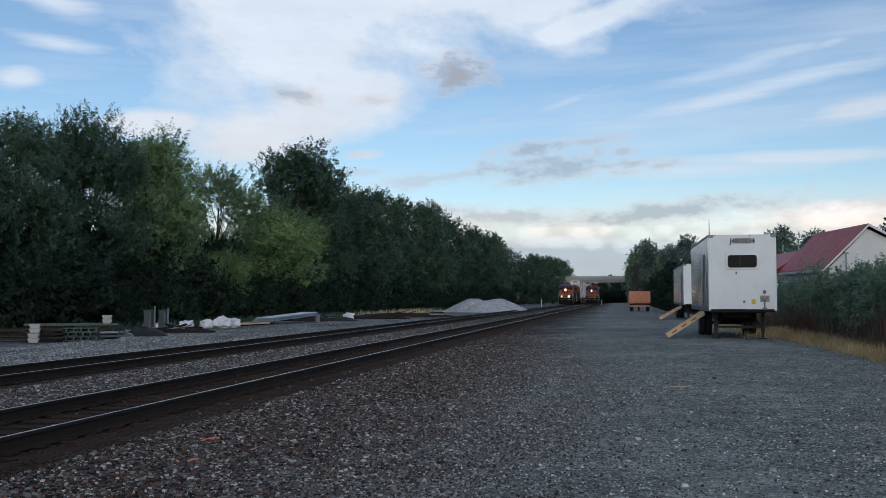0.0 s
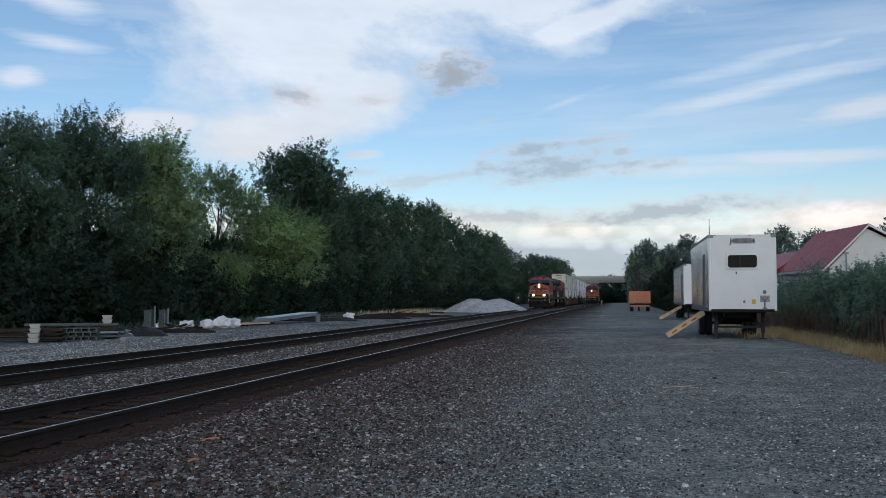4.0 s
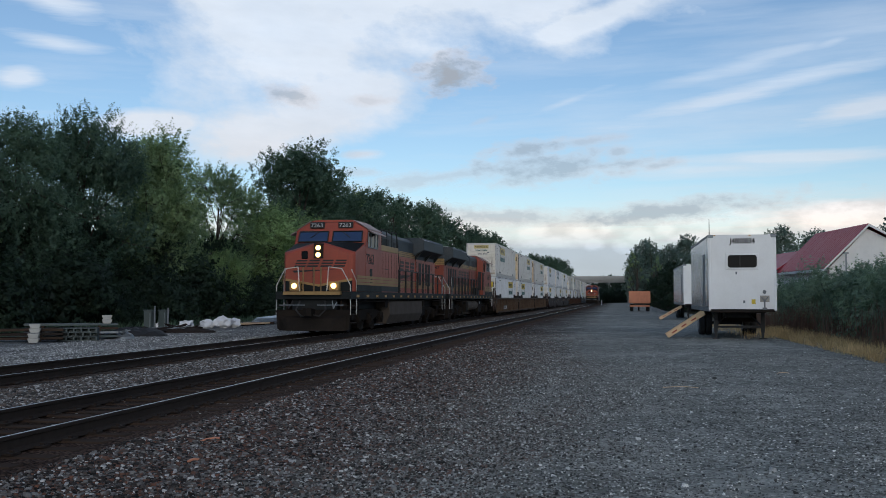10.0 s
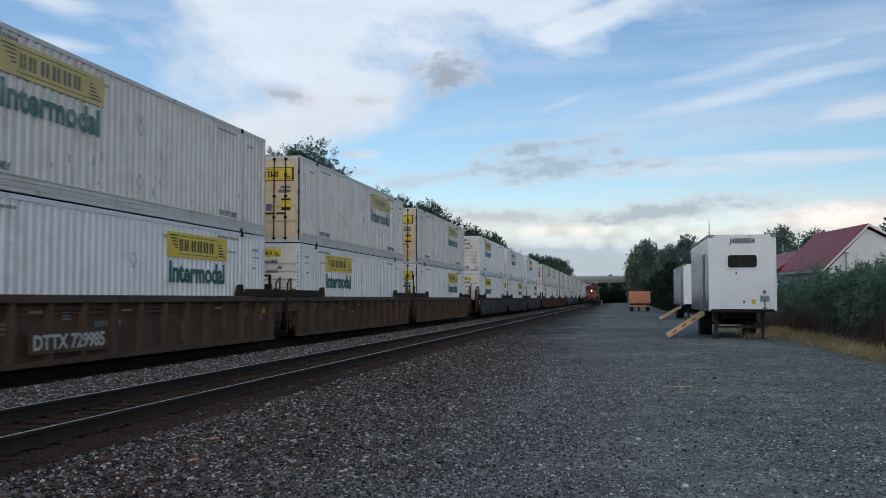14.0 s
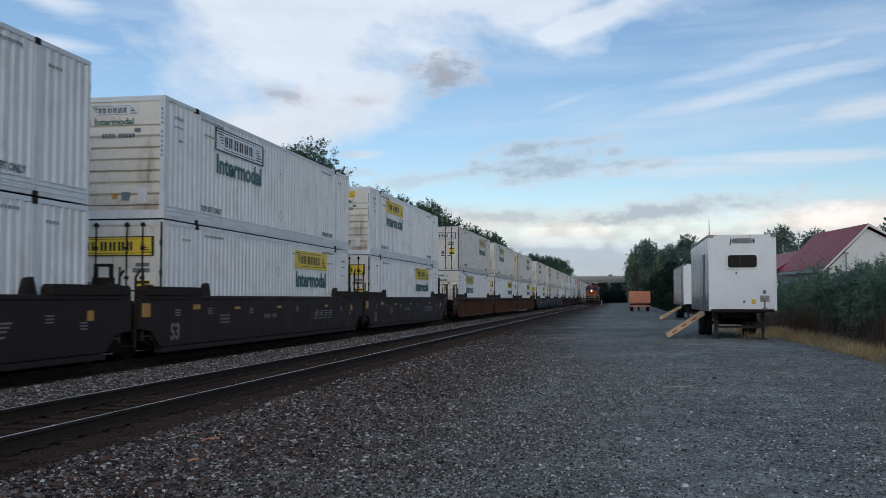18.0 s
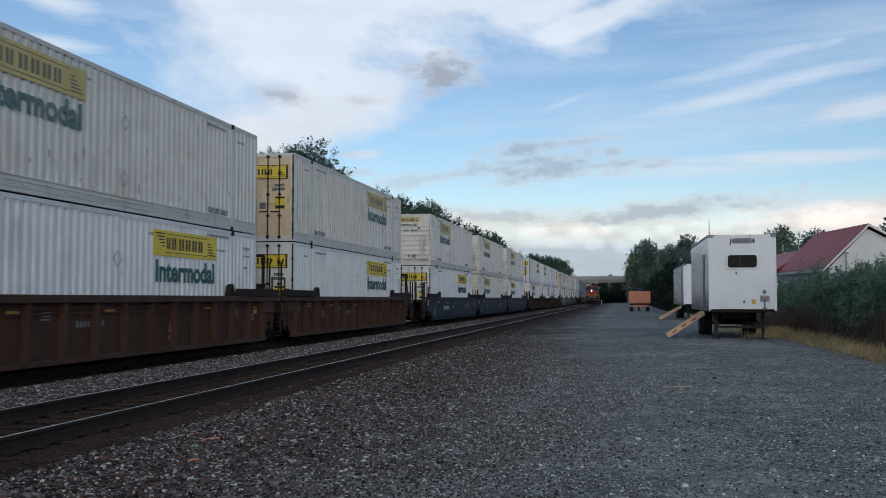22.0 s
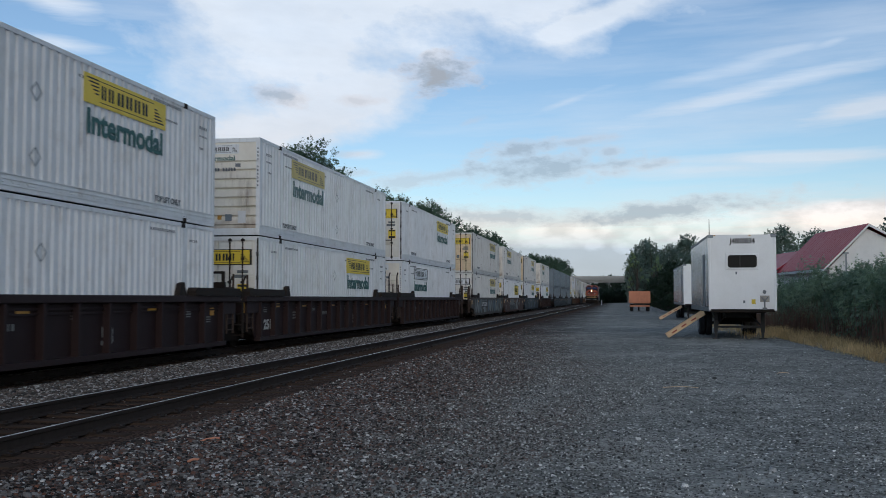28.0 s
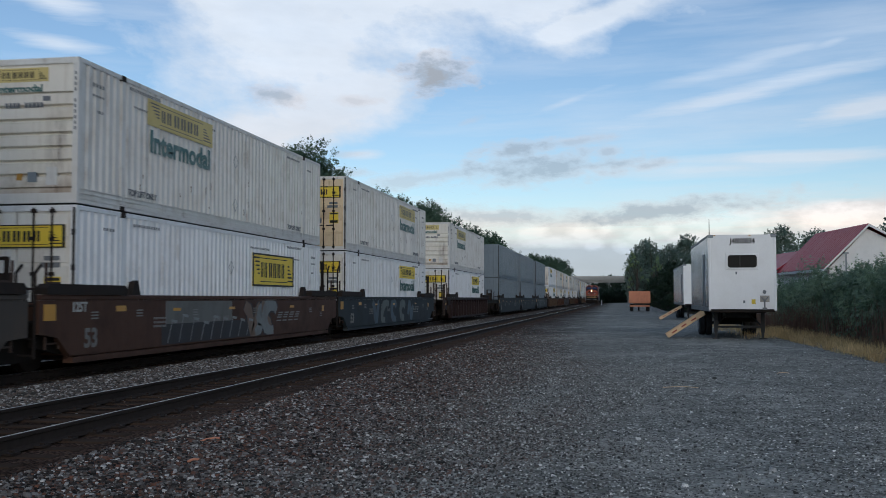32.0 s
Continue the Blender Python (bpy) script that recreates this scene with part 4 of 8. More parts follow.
WELLS = {  # colours of the well cars, unit by unit of a set
    "tan": paint("tan_brown_car_paint", (0.085, 0.054, 0.036), 0.7, grime=(0.022, 0.017, 0.014), dirt=0.6, spec=0.2),
    "maroon": paint("dark_maroon_car_paint", (0.024, 0.0125, 0.0125), 0.65, grime=(0.030, 0.021, 0.018), dirt=0.35, spec=0.2),
    "rusty": paint("rusty_brown_car_paint", (0.070, 0.034, 0.022), 0.7, grime=(0.02, 0.014, 0.011), dirt=0.6, spec=0.2),
    "blue": paint("navy_blue_car_paint", (0.0075, 0.014, 0.028), 0.6, grime=(0.024, 0.023, 0.023), dirt=0.35, spec=0.2),
    "slate": paint("slate_green_car_paint", (0.026, 0.035, 0.040), 0.7, grime=(0.04, 0.03, 0.024), dirt=0.45, spec=0.2),
    "graffiti": paint("overpainted_car_side", (0.060, 0.050, 0.043), 0.65, grime=(0.12, 0.085, 0.06), dirt=0.5, spec=0.2),
}
PITCH = 19.5


def bogie(parent, y, gauge=0.7525):
    bm = bmesh.new()
    for s in (-1, 1):
        x0, x1 = sorted((s * 0.93, s * 1.07))
        prism(bm, [(y - 1.15, 0.38), (y - 1.15, 0.58), (y - 0.55, 0.72), (y + 0.55, 0.72), (y + 1.15, 0.58), (y + 1.15, 0.38), (y + 0.6, 0.36), (y + 0.42, 0.22), (y - 0.42, 0.22), (y - 0.6, 0.36)], "x", x0, x1)
    box(bm, -1.05, 1.05, y - 0.2, y + 0.2, 0.35, 0.66)
    b = part("bogie", bm, "under", parent, "grimy cast-steel bogie")
    for k in (-0.89, 0.89):
        bm = bmesh.new()
        rod(bm, (-0.95, 0, 0), (0.95, 0, 0), 0.08, 8)
        for s in (-1, 1):
            rod(bm, (s * (gauge - 0.06), 0, 0), (s * (gauge + 0.075), 0, 0), 0.46, 24)
            rod(bm, (s * (gauge - 0.09), 0, 0), (s * (gauge - 0.06), 0, 0), 0.488, 24)
        w = part("wheelset", bm, "under", b, "dark steel wheelset")
        w.matrix_basis = pose(0, y + k, 0.46)
    return b


def well_car(colour, ribbed, label, first, last):
    """One unit of a three-unit well car. y = 0 is the front end of the container in it."""
    c = thing("well_car", pose(0, 0, 0), label, "railway wagon", "well cars")
    mat = WELLS[colour]
    y0, y1 = -1.25, CL + 1.25
    ya = y0 - (0.75 if first else 0.25)          # the side plates of a leading unit reach further
    for s in (-1, 1):
        bm = bmesh.new()
        x0, x1 = sorted((s * 1.335, s * 1.50))
        box(bm, x0, x1, ya + 0.02, y1 + 0.2, 1.30 if ribbed else 1.36, 1.46)
        part("top_chord", bm, mat, c, bevel=0.015)
        bm = bmesh.new()
        x0, x1 = sorted((s * 1.335, s * 1.40)) if not ribbed else sorted((s * 1.30, s * 1.335))
        prism(bm, [(ya + 0.05, 1.30), (ya + 0.05, 0.76), (y0 + 0.4, 0.68), (y0 + 0.85, 0.24), (y1 - 0.85, 0.24), (y1 - 0.4, 0.68), (y1 + 0.2, 0.72), (y1 + 0.2, 1.30)], "x", x0, x1)
        if not ribbed:
            x0, x1 = sorted((s * 1.40, s * 1.475))
            prism(bm, [(ya, 1.358), (ya, 0.74), (y0 + 0.35, 0.66), (y0 + 0.8, 0.30), (y1 - 0.8, 0.30), (y1 - 0.35, 0.66), (y1 + 0.25, 0.70), (y1 + 0.25, 1.358)], "x", x0, x1)
        part("side_plate", bm, mat, c)
        bm = bmesh.new()
        x0, x1 = sorted((s * 1.30, s * 1.50))
        box(bm, x0, x1, y0 + 0.85, y1 - 0.85, 0.16, 0.27)
        part("bottom_chord", bm, mat, c)
        if ribbed:
            n = 15
            for z in (1.08, 1.17):
                x0, x1 = sorted((s * 1.33, s * 1.38))
                slab("stiffener", mat, c, x0, x1, y0 + 0.9, y1 - 0.9, z, z + 0.04)
            x0, x1 = sorted((s * 1.33, s * 1.49))
            rib = slab("side_rib", mat, c, x0, x1, -0.05, 0.05, 0.27, 1.30)
            rib.matrix_basis = pose(0, y0 + 1.0, 0)
            for i in range(1, n):
                share(rib, c, pose(0, y0 + 1.0 + i * (y1 - y0 - 2.0) / (n - 1), 0))
        for yy in (y0 - 0.1, y1 - 2.9):
            bm = bmesh.new()
            prism(bm, [(yy, 1.462), (yy + 3.0, 1.462), (yy + 3.0, 1.58), (yy + 2.92, 1.66), (yy + 0.08, 1.66), (yy, 1.58)], "x", s * 1.31 if s > 0 else -1.54, 1.54 if s > 0 else -1.31)
            part("corner_guide", bm, "steel", c, "dark guide plate at the container's corner")
        for yy in (2.2, CL - 2.2):
            bm = bmesh.new()
            x0, x1 = sorted((s * 1.32, s * 1.46))
            prism(bm, [(yy - 0.2, 1.46), (yy + 0.2, 1.46), (yy + 0.08, 1.78), (yy - 0.08, 1.74)], "x", x0, x1)
            part("container_guide", bm, "steel", c)
    bm = bmesh.new()
    box(bm, -1.33, 1.33, 0.1, CL - 0.1, 0.18, 0.30)
    for k in range(5):
        yy = 0.6 + k * (CL - 1.2) / 4
        box(bm, -1.33, 1.33, yy - 0.2, yy + 0.2, 0.17, 0.335)
    box(bm, -0.3, 0.3, CL, CL + 0.2, 0.3, 0.335)
    part("well_floor", bm, "steel", c)
    for yy, d in ((y0, 1), (y1, -1)):
        bm = bmesh.new()
        box(bm, -1.42, 1.42, min(yy, yy + d * 1.0), max(yy, yy + d * 1.0), 0.98, 1.30)
        box(bm, -0.45, 0.45, min(yy - d * 0.45, yy), max(yy - d * 0.45, yy), 0.72, 1.15)
        box(bm, -1.2, 1.2, min(yy + d * 0.9, yy + d * 1.0), max(yy + d * 0.9, yy + d * 1.0), 0.3, 1.0)
        part("end_platform", bm, mat, c)
        bm = bmesh.new()
        box(bm, -1.05, 1.05, min(yy - d * 0.3, yy + d * 1.7), max(yy - d * 0.3, yy + d * 1.7), 0.62, 0.98)
        for x in (-1.28, 1.20):
            prism(bm, [(yy - d * 0.15, 0.98), (yy - d * 0.15, 0.5), (yy + d * 0.7, 0.34), (yy + d * 1.7, 0.30), (yy + d * 1.7, 0.98)], "x", x, x + 0.08)
        for x0, x1 in ((-1.333, -1.299), (1.299, 1.333)):
            box(bm, x0, x1, min(yy + d * 0.9, yy + d * 2.3), max(yy + d * 0.9, yy + d * 2.3), 0.275, 0.72)
        part("end_bulkhead", bm, "under", c, "grimy steel plate over the bogie")
        for x in (-1.38, 1.38):
            bm = bmesh.new()
            for k in (0.1, 0.55):
                pipe(bm, [(x, yy + d * k, 0.45), (x, yy + d * k, 2.05 if k < 0.3 else 1.7)], 0.03)
            for z in (0.55, 0.85, 1.15, 1.45, 1.68):
                pipe(bm, [(x, yy + d * 0.1, z), (x, yy + d * 0.55, z)], 0.022)
            part("ladder", bm, "rustpost", c, "rusty steel grab irons")
    bogie(c, y0 - 0.35 if not first else y0 + 0.2)
    if last:
        bogie(c, y1 - 0.2)
        coupler(c, y1, 1)
    for yy, d, there in ((ya, -1, first), (y1 + 0.2, 1, last)):
        for x in (-1.40, 1.40) if there else ():
            bm = bmesh.new()
            for k in (0.35, 0.85):
                rod(bm, (x, yy + d * k, 0.38), (x, yy + d * k, 2.25), 0.032, 6)
            for z in (0.42, 0.72, 1.02, 1.32, 1.62, 1.92):
                rod(bm, (x, yy + d * 0.35, z), (x, yy + d * 0.85, z), 0.02, 6)
            box(bm, x - 0.03, x + 0.03, min(yy, yy + d * 0.9), max(yy, yy + d * 0.9), 1.12, 1.30)
            part("corner_ladder", bm, "rustpost", c, "rusty ladder at the car's corner")
    if not first:
        top = 2.75 if last else 2.15
        bm = bmesh.new()
        for x in (0.42, 0.78):
            rod(bm, (x, y0 - 0.2, 1.2), (x, y0 - 0.2, top), 0.055, 6)
        box(bm, 0.36, 0.84, y0 - 0.26, y0 - 0.14, 1.3, 1.85)
        rod(bm, (0.42, y0 - 0.2, top - 0.03), (0.78, y0 - 0.2, top - 0.03), 0.04, 6)
        part("joint_stand", bm, "steel", c, "dark upright stand between two units")
        bm = bmesh.new()
        for x in (1.02, 1.40):
            pipe(bm, [(x, y0 - 0.28, 0.30), (x, y0 - 0.28, top - 0.3), (x, y0 - 0.1, top - 0.15)], 0.03)
        for q in range(5):
            rod(bm, (1.02, y0 - 0.28, 0.36 + q * 0.3), (1.40, y0 - 0.28, 0.36 + q * 0.3), 0.022, 6)
        part("joint_ladder", bm, "steel", c, "dark steel ladder at the joint")
    if first:
        coupler(c, y0, -1)
        brake = bmesh.new()
        for x in (-0.30, 0.10):
            box(brake, x, x + 0.13, y0 - 0.15, y0 - 0.05, 1.25, 2.75)
        box(brake, -0.30, 0.23, y0 - 0.15, y0 - 0.05, 2.62, 2.75)
        box(brake, -0.25, 0.40, y0 - 0.30, y0 - 0.02, 1.28, 1.72)
        box(brake, -1.1, 0.9, y0 - 0.55, y0 - 0.15, 1.28, 1.33)
        part("brake_stand", brake, "steel", c, "hand-brake stand")
        wheel = bmesh.new()
        ring = [(-0.02 + 0.24 * math.cos(a * math.pi / 8), y0 - 0.24, 2.35 + 0.24 * math.sin(a * math.pi / 8)) for a in range(17)]
        pipe(wheel, ring, 0.018, 5)
        for a in range(0, 16, 4):
            rod(wheel, (-0.02, y0 - 0.20, 2.35), ring[a], 0.014, 5)
        part("brake_wheel", wheel, "steel", c, "dark hand-brake wheel")
        for x in (-0.85, 0.75, 1.15):
            pole = bmesh.new()
            rod(pole, (x, y0 - 0.25, 1.25), (x, y0 - 0.25, 2.05 if x > 1 else 2.3), 0.045, 6)
            part("end_post", pole, "rustpost", c, "rusty upright post")
        slab("walkway", "steel", c, -1.4, 1.4, y0 - 1.3, y0, 1.22, 1.28)
        for x in (-1.36, 1.36):
            rails = bmesh.new()
            pipe(rails, [(x, y0 - 1.25, 0.5), (x, y0 - 1.25, 2.2), (x, y0 - 0.2, 2.3), (x, y0 - 0.2, 1.3)], 0.024)
            part("guard_rail", rails, "steel", c)
        gear = bmesh.new()
        box(gear, -0.9, 0.9, y0 - 0.1, y0 + 1.1, 0.45, 0.98)
        for x in (-1.3, 1.22):
            box(gear, x, x + 0.08, y0 - 1.3, y0 + 0.9, 0.55, 0.75)
            box(gear, x, x + 0.08, y0 - 1.3, y0 - 1.2, 0.4, 1.25)
        part("brake_gear", gear, "under", c)
    for s in (-1, 1):
        xa = s * (1.345 if ribbed else 1.479)
        for yy, zz, w, h in ((ya + 0.14, 0.98, 0.40, 0.30), (1.3, 1.12, 0.42, 0.12), (4.0, 1.10, 0.4, 0.07), (7.4, 1.10, 0.4, 0.07), (12.4, 1.10, 0.4, 0.07), (CL - 0.3, 0.95, 0.25, 0.2)):
            x0, x1 = sorted((xa - s * 0.02, xa))
            slab("reflector", "reflect", c, x0, x1, yy, yy + w, zz, zz + h, label="amber reflector plate")
    mk = bmesh.new()
    for s in (-1, 1):
        xa = s * (1.34 if ribbed else 1.478)
        x0, x1 = sorted((xa - s * 0.02, xa))
        for j in range(8):
            if j != 4:
                box(mk, x0, x1, 6.3 + j * 0.14, 6.37 + j * 0.14, 0.82, 0.94)
        for j in range(6):
            for r in range(3):
                box(mk, x0, x1, 3.0 + j * 0.11, 3.07 + j * 0.11, 0.74 + r * 0.09, 0.79 + r * 0.09)
        for j in range(0 if ribbed else 4):
            for z in (0.80, 0.87, 0.94):
                prism(mk, [(11.2 + j * 0.55 + z - 0.8, z), (11.58 + j * 0.55 + z - 0.8, z), (11.60 + j * 0.55 + z - 0.8, z + 0.04), (11.22 + j * 0.55 + z - 0.8, z + 0.04)], "x", x0, x1)
            box(mk, x0, x1, 11.15 + j * 0.55, 11.55 + j * 0.55, 0.70, 0.74)
        for yy, zz in ((0.3, 1.1), (2.2, 1.12), (5.1, 1.1), (9.2, 1.1), (14.4, 1.05), (15.6, 0.9)):
            for r in range(3):
                box(mk, x0, x1, yy, yy + 0.28, zz - r * 0.06, zz - r * 0.06 + 0.03)
    tagged(part("stencil_print", mk, "chalk", c, "pale stencilled marks"), kind="stuff")
    lettering("lettering", "53", 0.52, "chalk", c, pose(1.481 if not ribbed else 1.342, 0.30 if not ribbed else 10.6, 0.44, 0, 0, 90), "white figures")
    return c


def ribbon(bm, pts, w, x0, x1):
    """A broad painted stroke along points (y, z), as a thin skin on the car's side."""
    left, right = [], []
    for i, (y, z) in enumerate(pts):
        a, b = pts[max(0, i - 1)], pts[min(len(pts) - 1, i + 1)]
        dy, dz = b[0] - a[0], b[1] - a[1]
        n = math.hypot(dy, dz) or 1.0
        k = w * (0.75 + 0.5 * math.sin(math.pi * i / (len(pts) - 1)))
        left.append((y - dz / n * k, min(1.33, max(0.32, z + dy / n * k))))
        right.append((y + dz / n * k, min(1.33, max(0.32, z - dy / n * k))))
    for i in range(len(pts) - 1):
        prism(bm, [left[i], left[i + 1], right[i + 1], right[i]], "x", x0, x1)


def graffiti(car, seed, fills, start, end, step):
    """Swelling strokes and loops of worn paint with dark outlines: no letters."""
    rng = random.Random(seed)
    sets = {m: bmesh.new() for m in (*fills, "gr_dark")}
    y, k = start, 0
    while y < end:
        h, lean, kind = rng.uniform(0.36, 0.46), rng.uniform(-0.3, 0.3), rng.choice((0, 1, 2))
        strokes = []
        if kind == 0:
            strokes.append([(y + 0.55 * math.cos(a) + lean * math.sin(a), 0.82 + h * math.sin(a)) for a in [0.5 + 0.42 * q for q in range(12)]])
        elif kind == 1:
            strokes.append([(y - 0.4 + 0.12 * q + 0.25 * math.sin(q), 0.40 + 0.12 * q) for q in range(8)])
            strokes.append([(y + 0.1 + 0.11 * q, 1.20 - 0.11 * q + 0.10 * math.sin(q * 1.3)) for q in range(8)])
        else:
            strokes.append([(y - 0.45 + 0.15 * q, 0.82 + h * math.sin(q * 0.95 + lean * 4)) for q in range(9)])
        for pts in strokes:
            e = 0.00025 * k
            ribbon(sets["gr_dark"], pts, 0.25, 1.474, 1.4764 + e)
            ribbon(sets[fills[k % len(fills)]], pts, 0.19, 1.474, 1.4780 + e)
            k += 1
        y += step * rng.uniform(0.85, 1.2)
    for mt, bm in sets.items():
        tagged(part("graffiti", bm, mt, car, "worn graffiti strokes"), kind="stuff")


def blackout(car):
    """A greyed panel with pale drips and dark fields along the rusty car."""
    rng = random.Random(9)
    slab("painted_panel", "gr_grey", car, 1.474, 1.4775, 3.6, 7.6, 0.80, 1.33, label="dull grey overpainted panel")
    slab("painted_field", "gr_dark", car, 1.474, 1.4770, 3.4, 9.0, 0.33, 0.80, label="dark overpainted field")
    bm = bmesh.new()
    for q in range(9):
        y = 3.7 + q * 0.62
        w, z = rng.uniform(0.03, 0.05), rng.uniform(0.75, 1.0)
        prism(bm, [(y, 0.36), (y + w, 0.36), (y + w + 0.22, z), (y + 0.22, z)], "x", 1.476, 1.4785)
        prism(bm, [(y + 0.2, z), (y + 0.5, z - 0.04), (y + 0.52, z + 0.03), (y + 0.2, z + 0.06)], "x", 1.476, 1.4787)
    tagged(part("graffiti", bm, "gr_pale", car, "pale dripping strokes"), kind="stuff")
    graffiti(car, 21, ("gr_tan", "gr_pale"), 9.0, 11.4, 0.8)


M["gr_grey"] = paint("graffiti_grey", (0.13, 0.13, 0.12), 0.7, dirt=0.5, grime=(0.06, 0.05, 0.04))
M["gr_teal"] = paint("graffiti_grey_green", (0.125, 0.150, 0.140), 0.7, dirt=0.5, grime=(0.06, 0.055, 0.05))
M["gr_pale"] = paint("graffiti_pale", (0.20, 0.215, 0.21), 0.7, dirt=0.5, grime=(0.08, 0.06, 0.05))
M["gr_blue"] = paint("graffiti_blue_grey", (0.07, 0.11, 0.14), 0.7, dirt=0.4)
M["gr_tan"] = paint("graffiti_tan", (0.16, 0.11, 0.08), 0.7, dirt=0.4)
M["gr_dark"] = paint("graffiti_dark", (0.025, 0.025, 0.028), 0.7, dirt=0.3)


def coupler(parent, y, d):
    bm = bmesh.new()
    box(bm, -0.09, 0.09, min(y, y + d * 0.75), max(y, y + d * 0.75), 0.78, 0.98)
    prism(bm, [(-0.17, y + d * 0.62), (0.17, y + d * 0.62), (0.2, y + d * 0.9), (0.05, y + d * 0.98), (-0.12, y + d * 0.9)], "z", 0.72, 1.02)
    return part("coupler", bm, "under", parent)


M["reflect"] = paint("amber_reflector", (0.50, 0.25, 0.04), 0.4, dirt=0.3, streak=False)
M["rustpost"] = paint("rusty_brown_post", (0.042, 0.023, 0.016), 0.8, dirt=0.5)
M["chalk"] = paint("worn_white_stencil", (0.20, 0.20, 0.19), 0.8, dirt=0.5, streak=False)

# N: nose towards the camera, D: doors towards it; upper box first, then its paint and sign
LOADS = ["Nf Dy", "Df Ny", "Dr Dy", "Np Ny", "Nw Dy", "Ny Dy", "De Np", "Nf Dy", "Df Dy", "Nf Dy", "Nf Nf", "Nf Ny", "Dy Ny", "Np Dy", "Dy Nw",
         "Df De", "Nf Db", "Df Dy", "Nf Dy", "Dg Dg", "Ng Dg", "Dg Ng", "Ny Dy", "Dr Dr", "Dr Ny", "Nr Dy", "Df Ny", "Nf Dy", "Df Dy", "Nr Nf", "Ny Dy", "Dg Dy", "Nf Dy"]
CARS = [("tan", True)] * 3 + [("maroon", False)] * 3 + [("rusty", True)] * 3 + [("blue", False)] * 3 + [("maroon", True)] * 3 + \
       [("graffiti", False), ("rusty", False), ("slate", False), ("maroon", True), ("slate", False), ("slate", False), ("slate", False)] + \
       [("tan", True), ("rusty", True), ("maroon", False)] * 4
KINDS = {"f": ("cream", "faded", "off-white corrugated container with a sun-faded sign, rust streaks on its end"),
         "y": ("white", "yellow", "white corrugated container with a yellow sign and dark green lettering"),
         "w": ("white", "white", "white corrugated container with a white sign and dark green lettering"),
         "r": ("cream", "faded", "rust-streaked cream corrugated container with a pale sign"),
         "p": ("white", "pale", "white corrugated container with a faded side sign and white end sign"),
         "e": ("cream", "pale", "off-white corrugated container with a sun-faded side sign and pale doors"),
         "b": ("white", "framed", "bright white corrugated container with a black-framed yellow sign"),
         "g": ("grey", "none", "plain dark grey corrugated container")}
CARNAME = {"tan": "tan-brown", "maroon": "dark maroon", "rusty": "rusty brown", "blue": "navy blue", "slate": "slate-grey", "graffiti": "graffiti-covered grey"}


MARKS = {0: [("DTTX 729985", 5.15, 0.46, 0.38, 2.5)], 9: [("SFLC 6309", 4.2, 0.73, 0.30, 1.75)], 13: [("251", 0.65, 0.48, 0.40, 0.62)],
         15: [("DTTX 765318", 5.0, 0.82, 0.40, 2.7)], 16: [("125T", -0.15, 1.14, 0.26, 0.52)]}   # words on a car: text, place, height, size, width
M["chalk_bright"] = paint("white_stencil", (0.42, 0.42, 0.40), 0.8, dirt=0.3, streak=False)


def unit_place(k):
    if k < 19:
        return (k // 3) * 63.1 + (0, 19.5, 39.1)[k % 3]
    return 404.6 + ((k - 19) // 3) * 63.1 + (0, 19.5, 39.1)[(k - 19) % 3]


def build_train():
    boxes, cars, units = {}, {}, []
    for k, load in enumerate(LOADS):
        u = unit_place(k)
        pos = k % 3 if k < 18 else (k - 18 if k < 22 else (k - 22) % 3)
        key = (*CARS[k], pos in (0, ) or k == 18, (pos == 2 and k != 20) or k == 21)
        if key in cars:
            c = copy_thing(cars[key], pose(0, 0, 0))
        else:
            c = cars[key] = well_car(CARS[k][0], CARS[k][1], CARNAME[CARS[k][0]] + " steel well car carrying two stacked containers", key[2], key[3])
        if k == 15:
            graffiti(c, 7, ("gr_teal", "gr_pale", "gr_teal", "gr_blue"), 0.2, 16.4, 1.15)
            slab("number_panel", "gr_dark", c, 1.474, 1.4872, 3.45, 6.55, 0.74, 1.16)
        elif k == 16:
            blackout(c)
        elif k == 17:
            graffiti(c, 5, ("gr_blue", "gr_teal"), 4.0, 12.0, 1.6)
        units.append(c)
        riding(c, u)
        for level, code in enumerate(load.split()):
            kind, style, label = KINDS[code[1]]
            name = (kind, style, k < 19)
            if code[1] == "r" and level == 1:
                label = KINDS["f"][2]
            if name in boxes:
                o = copy_thing(boxes[name], pose(0, 0, 0))
                tagged(o, label)
            else:
                o = boxes[name] = container(kind, style, label, k < 19)
            riding(o, u + (CL if code[0] == "D" else 0), code[0] == "D", 3.272 if level == 0 else 0.336)
    for k in MARKS:
        for text, at, up, size, wide in MARKS[k]:
            x = 1.489 if k in (15, 16) else (1.344 if CARS[k][1] else 1.481)
            if k == 0:
                x = 1.498
                slab("number_panel", WELLS["tan"], units[k], 1.488, 1.496, at - wide / 2 - 0.15, at + wide / 2 + 0.15, up - 0.08, up + size * 0.7 + 0.08)
            lettering("lettering", text, size, "chalk_bright", units[k], pose(x, at, up, 0, 0, 90), "white stencilled mark", wide)


build_train()
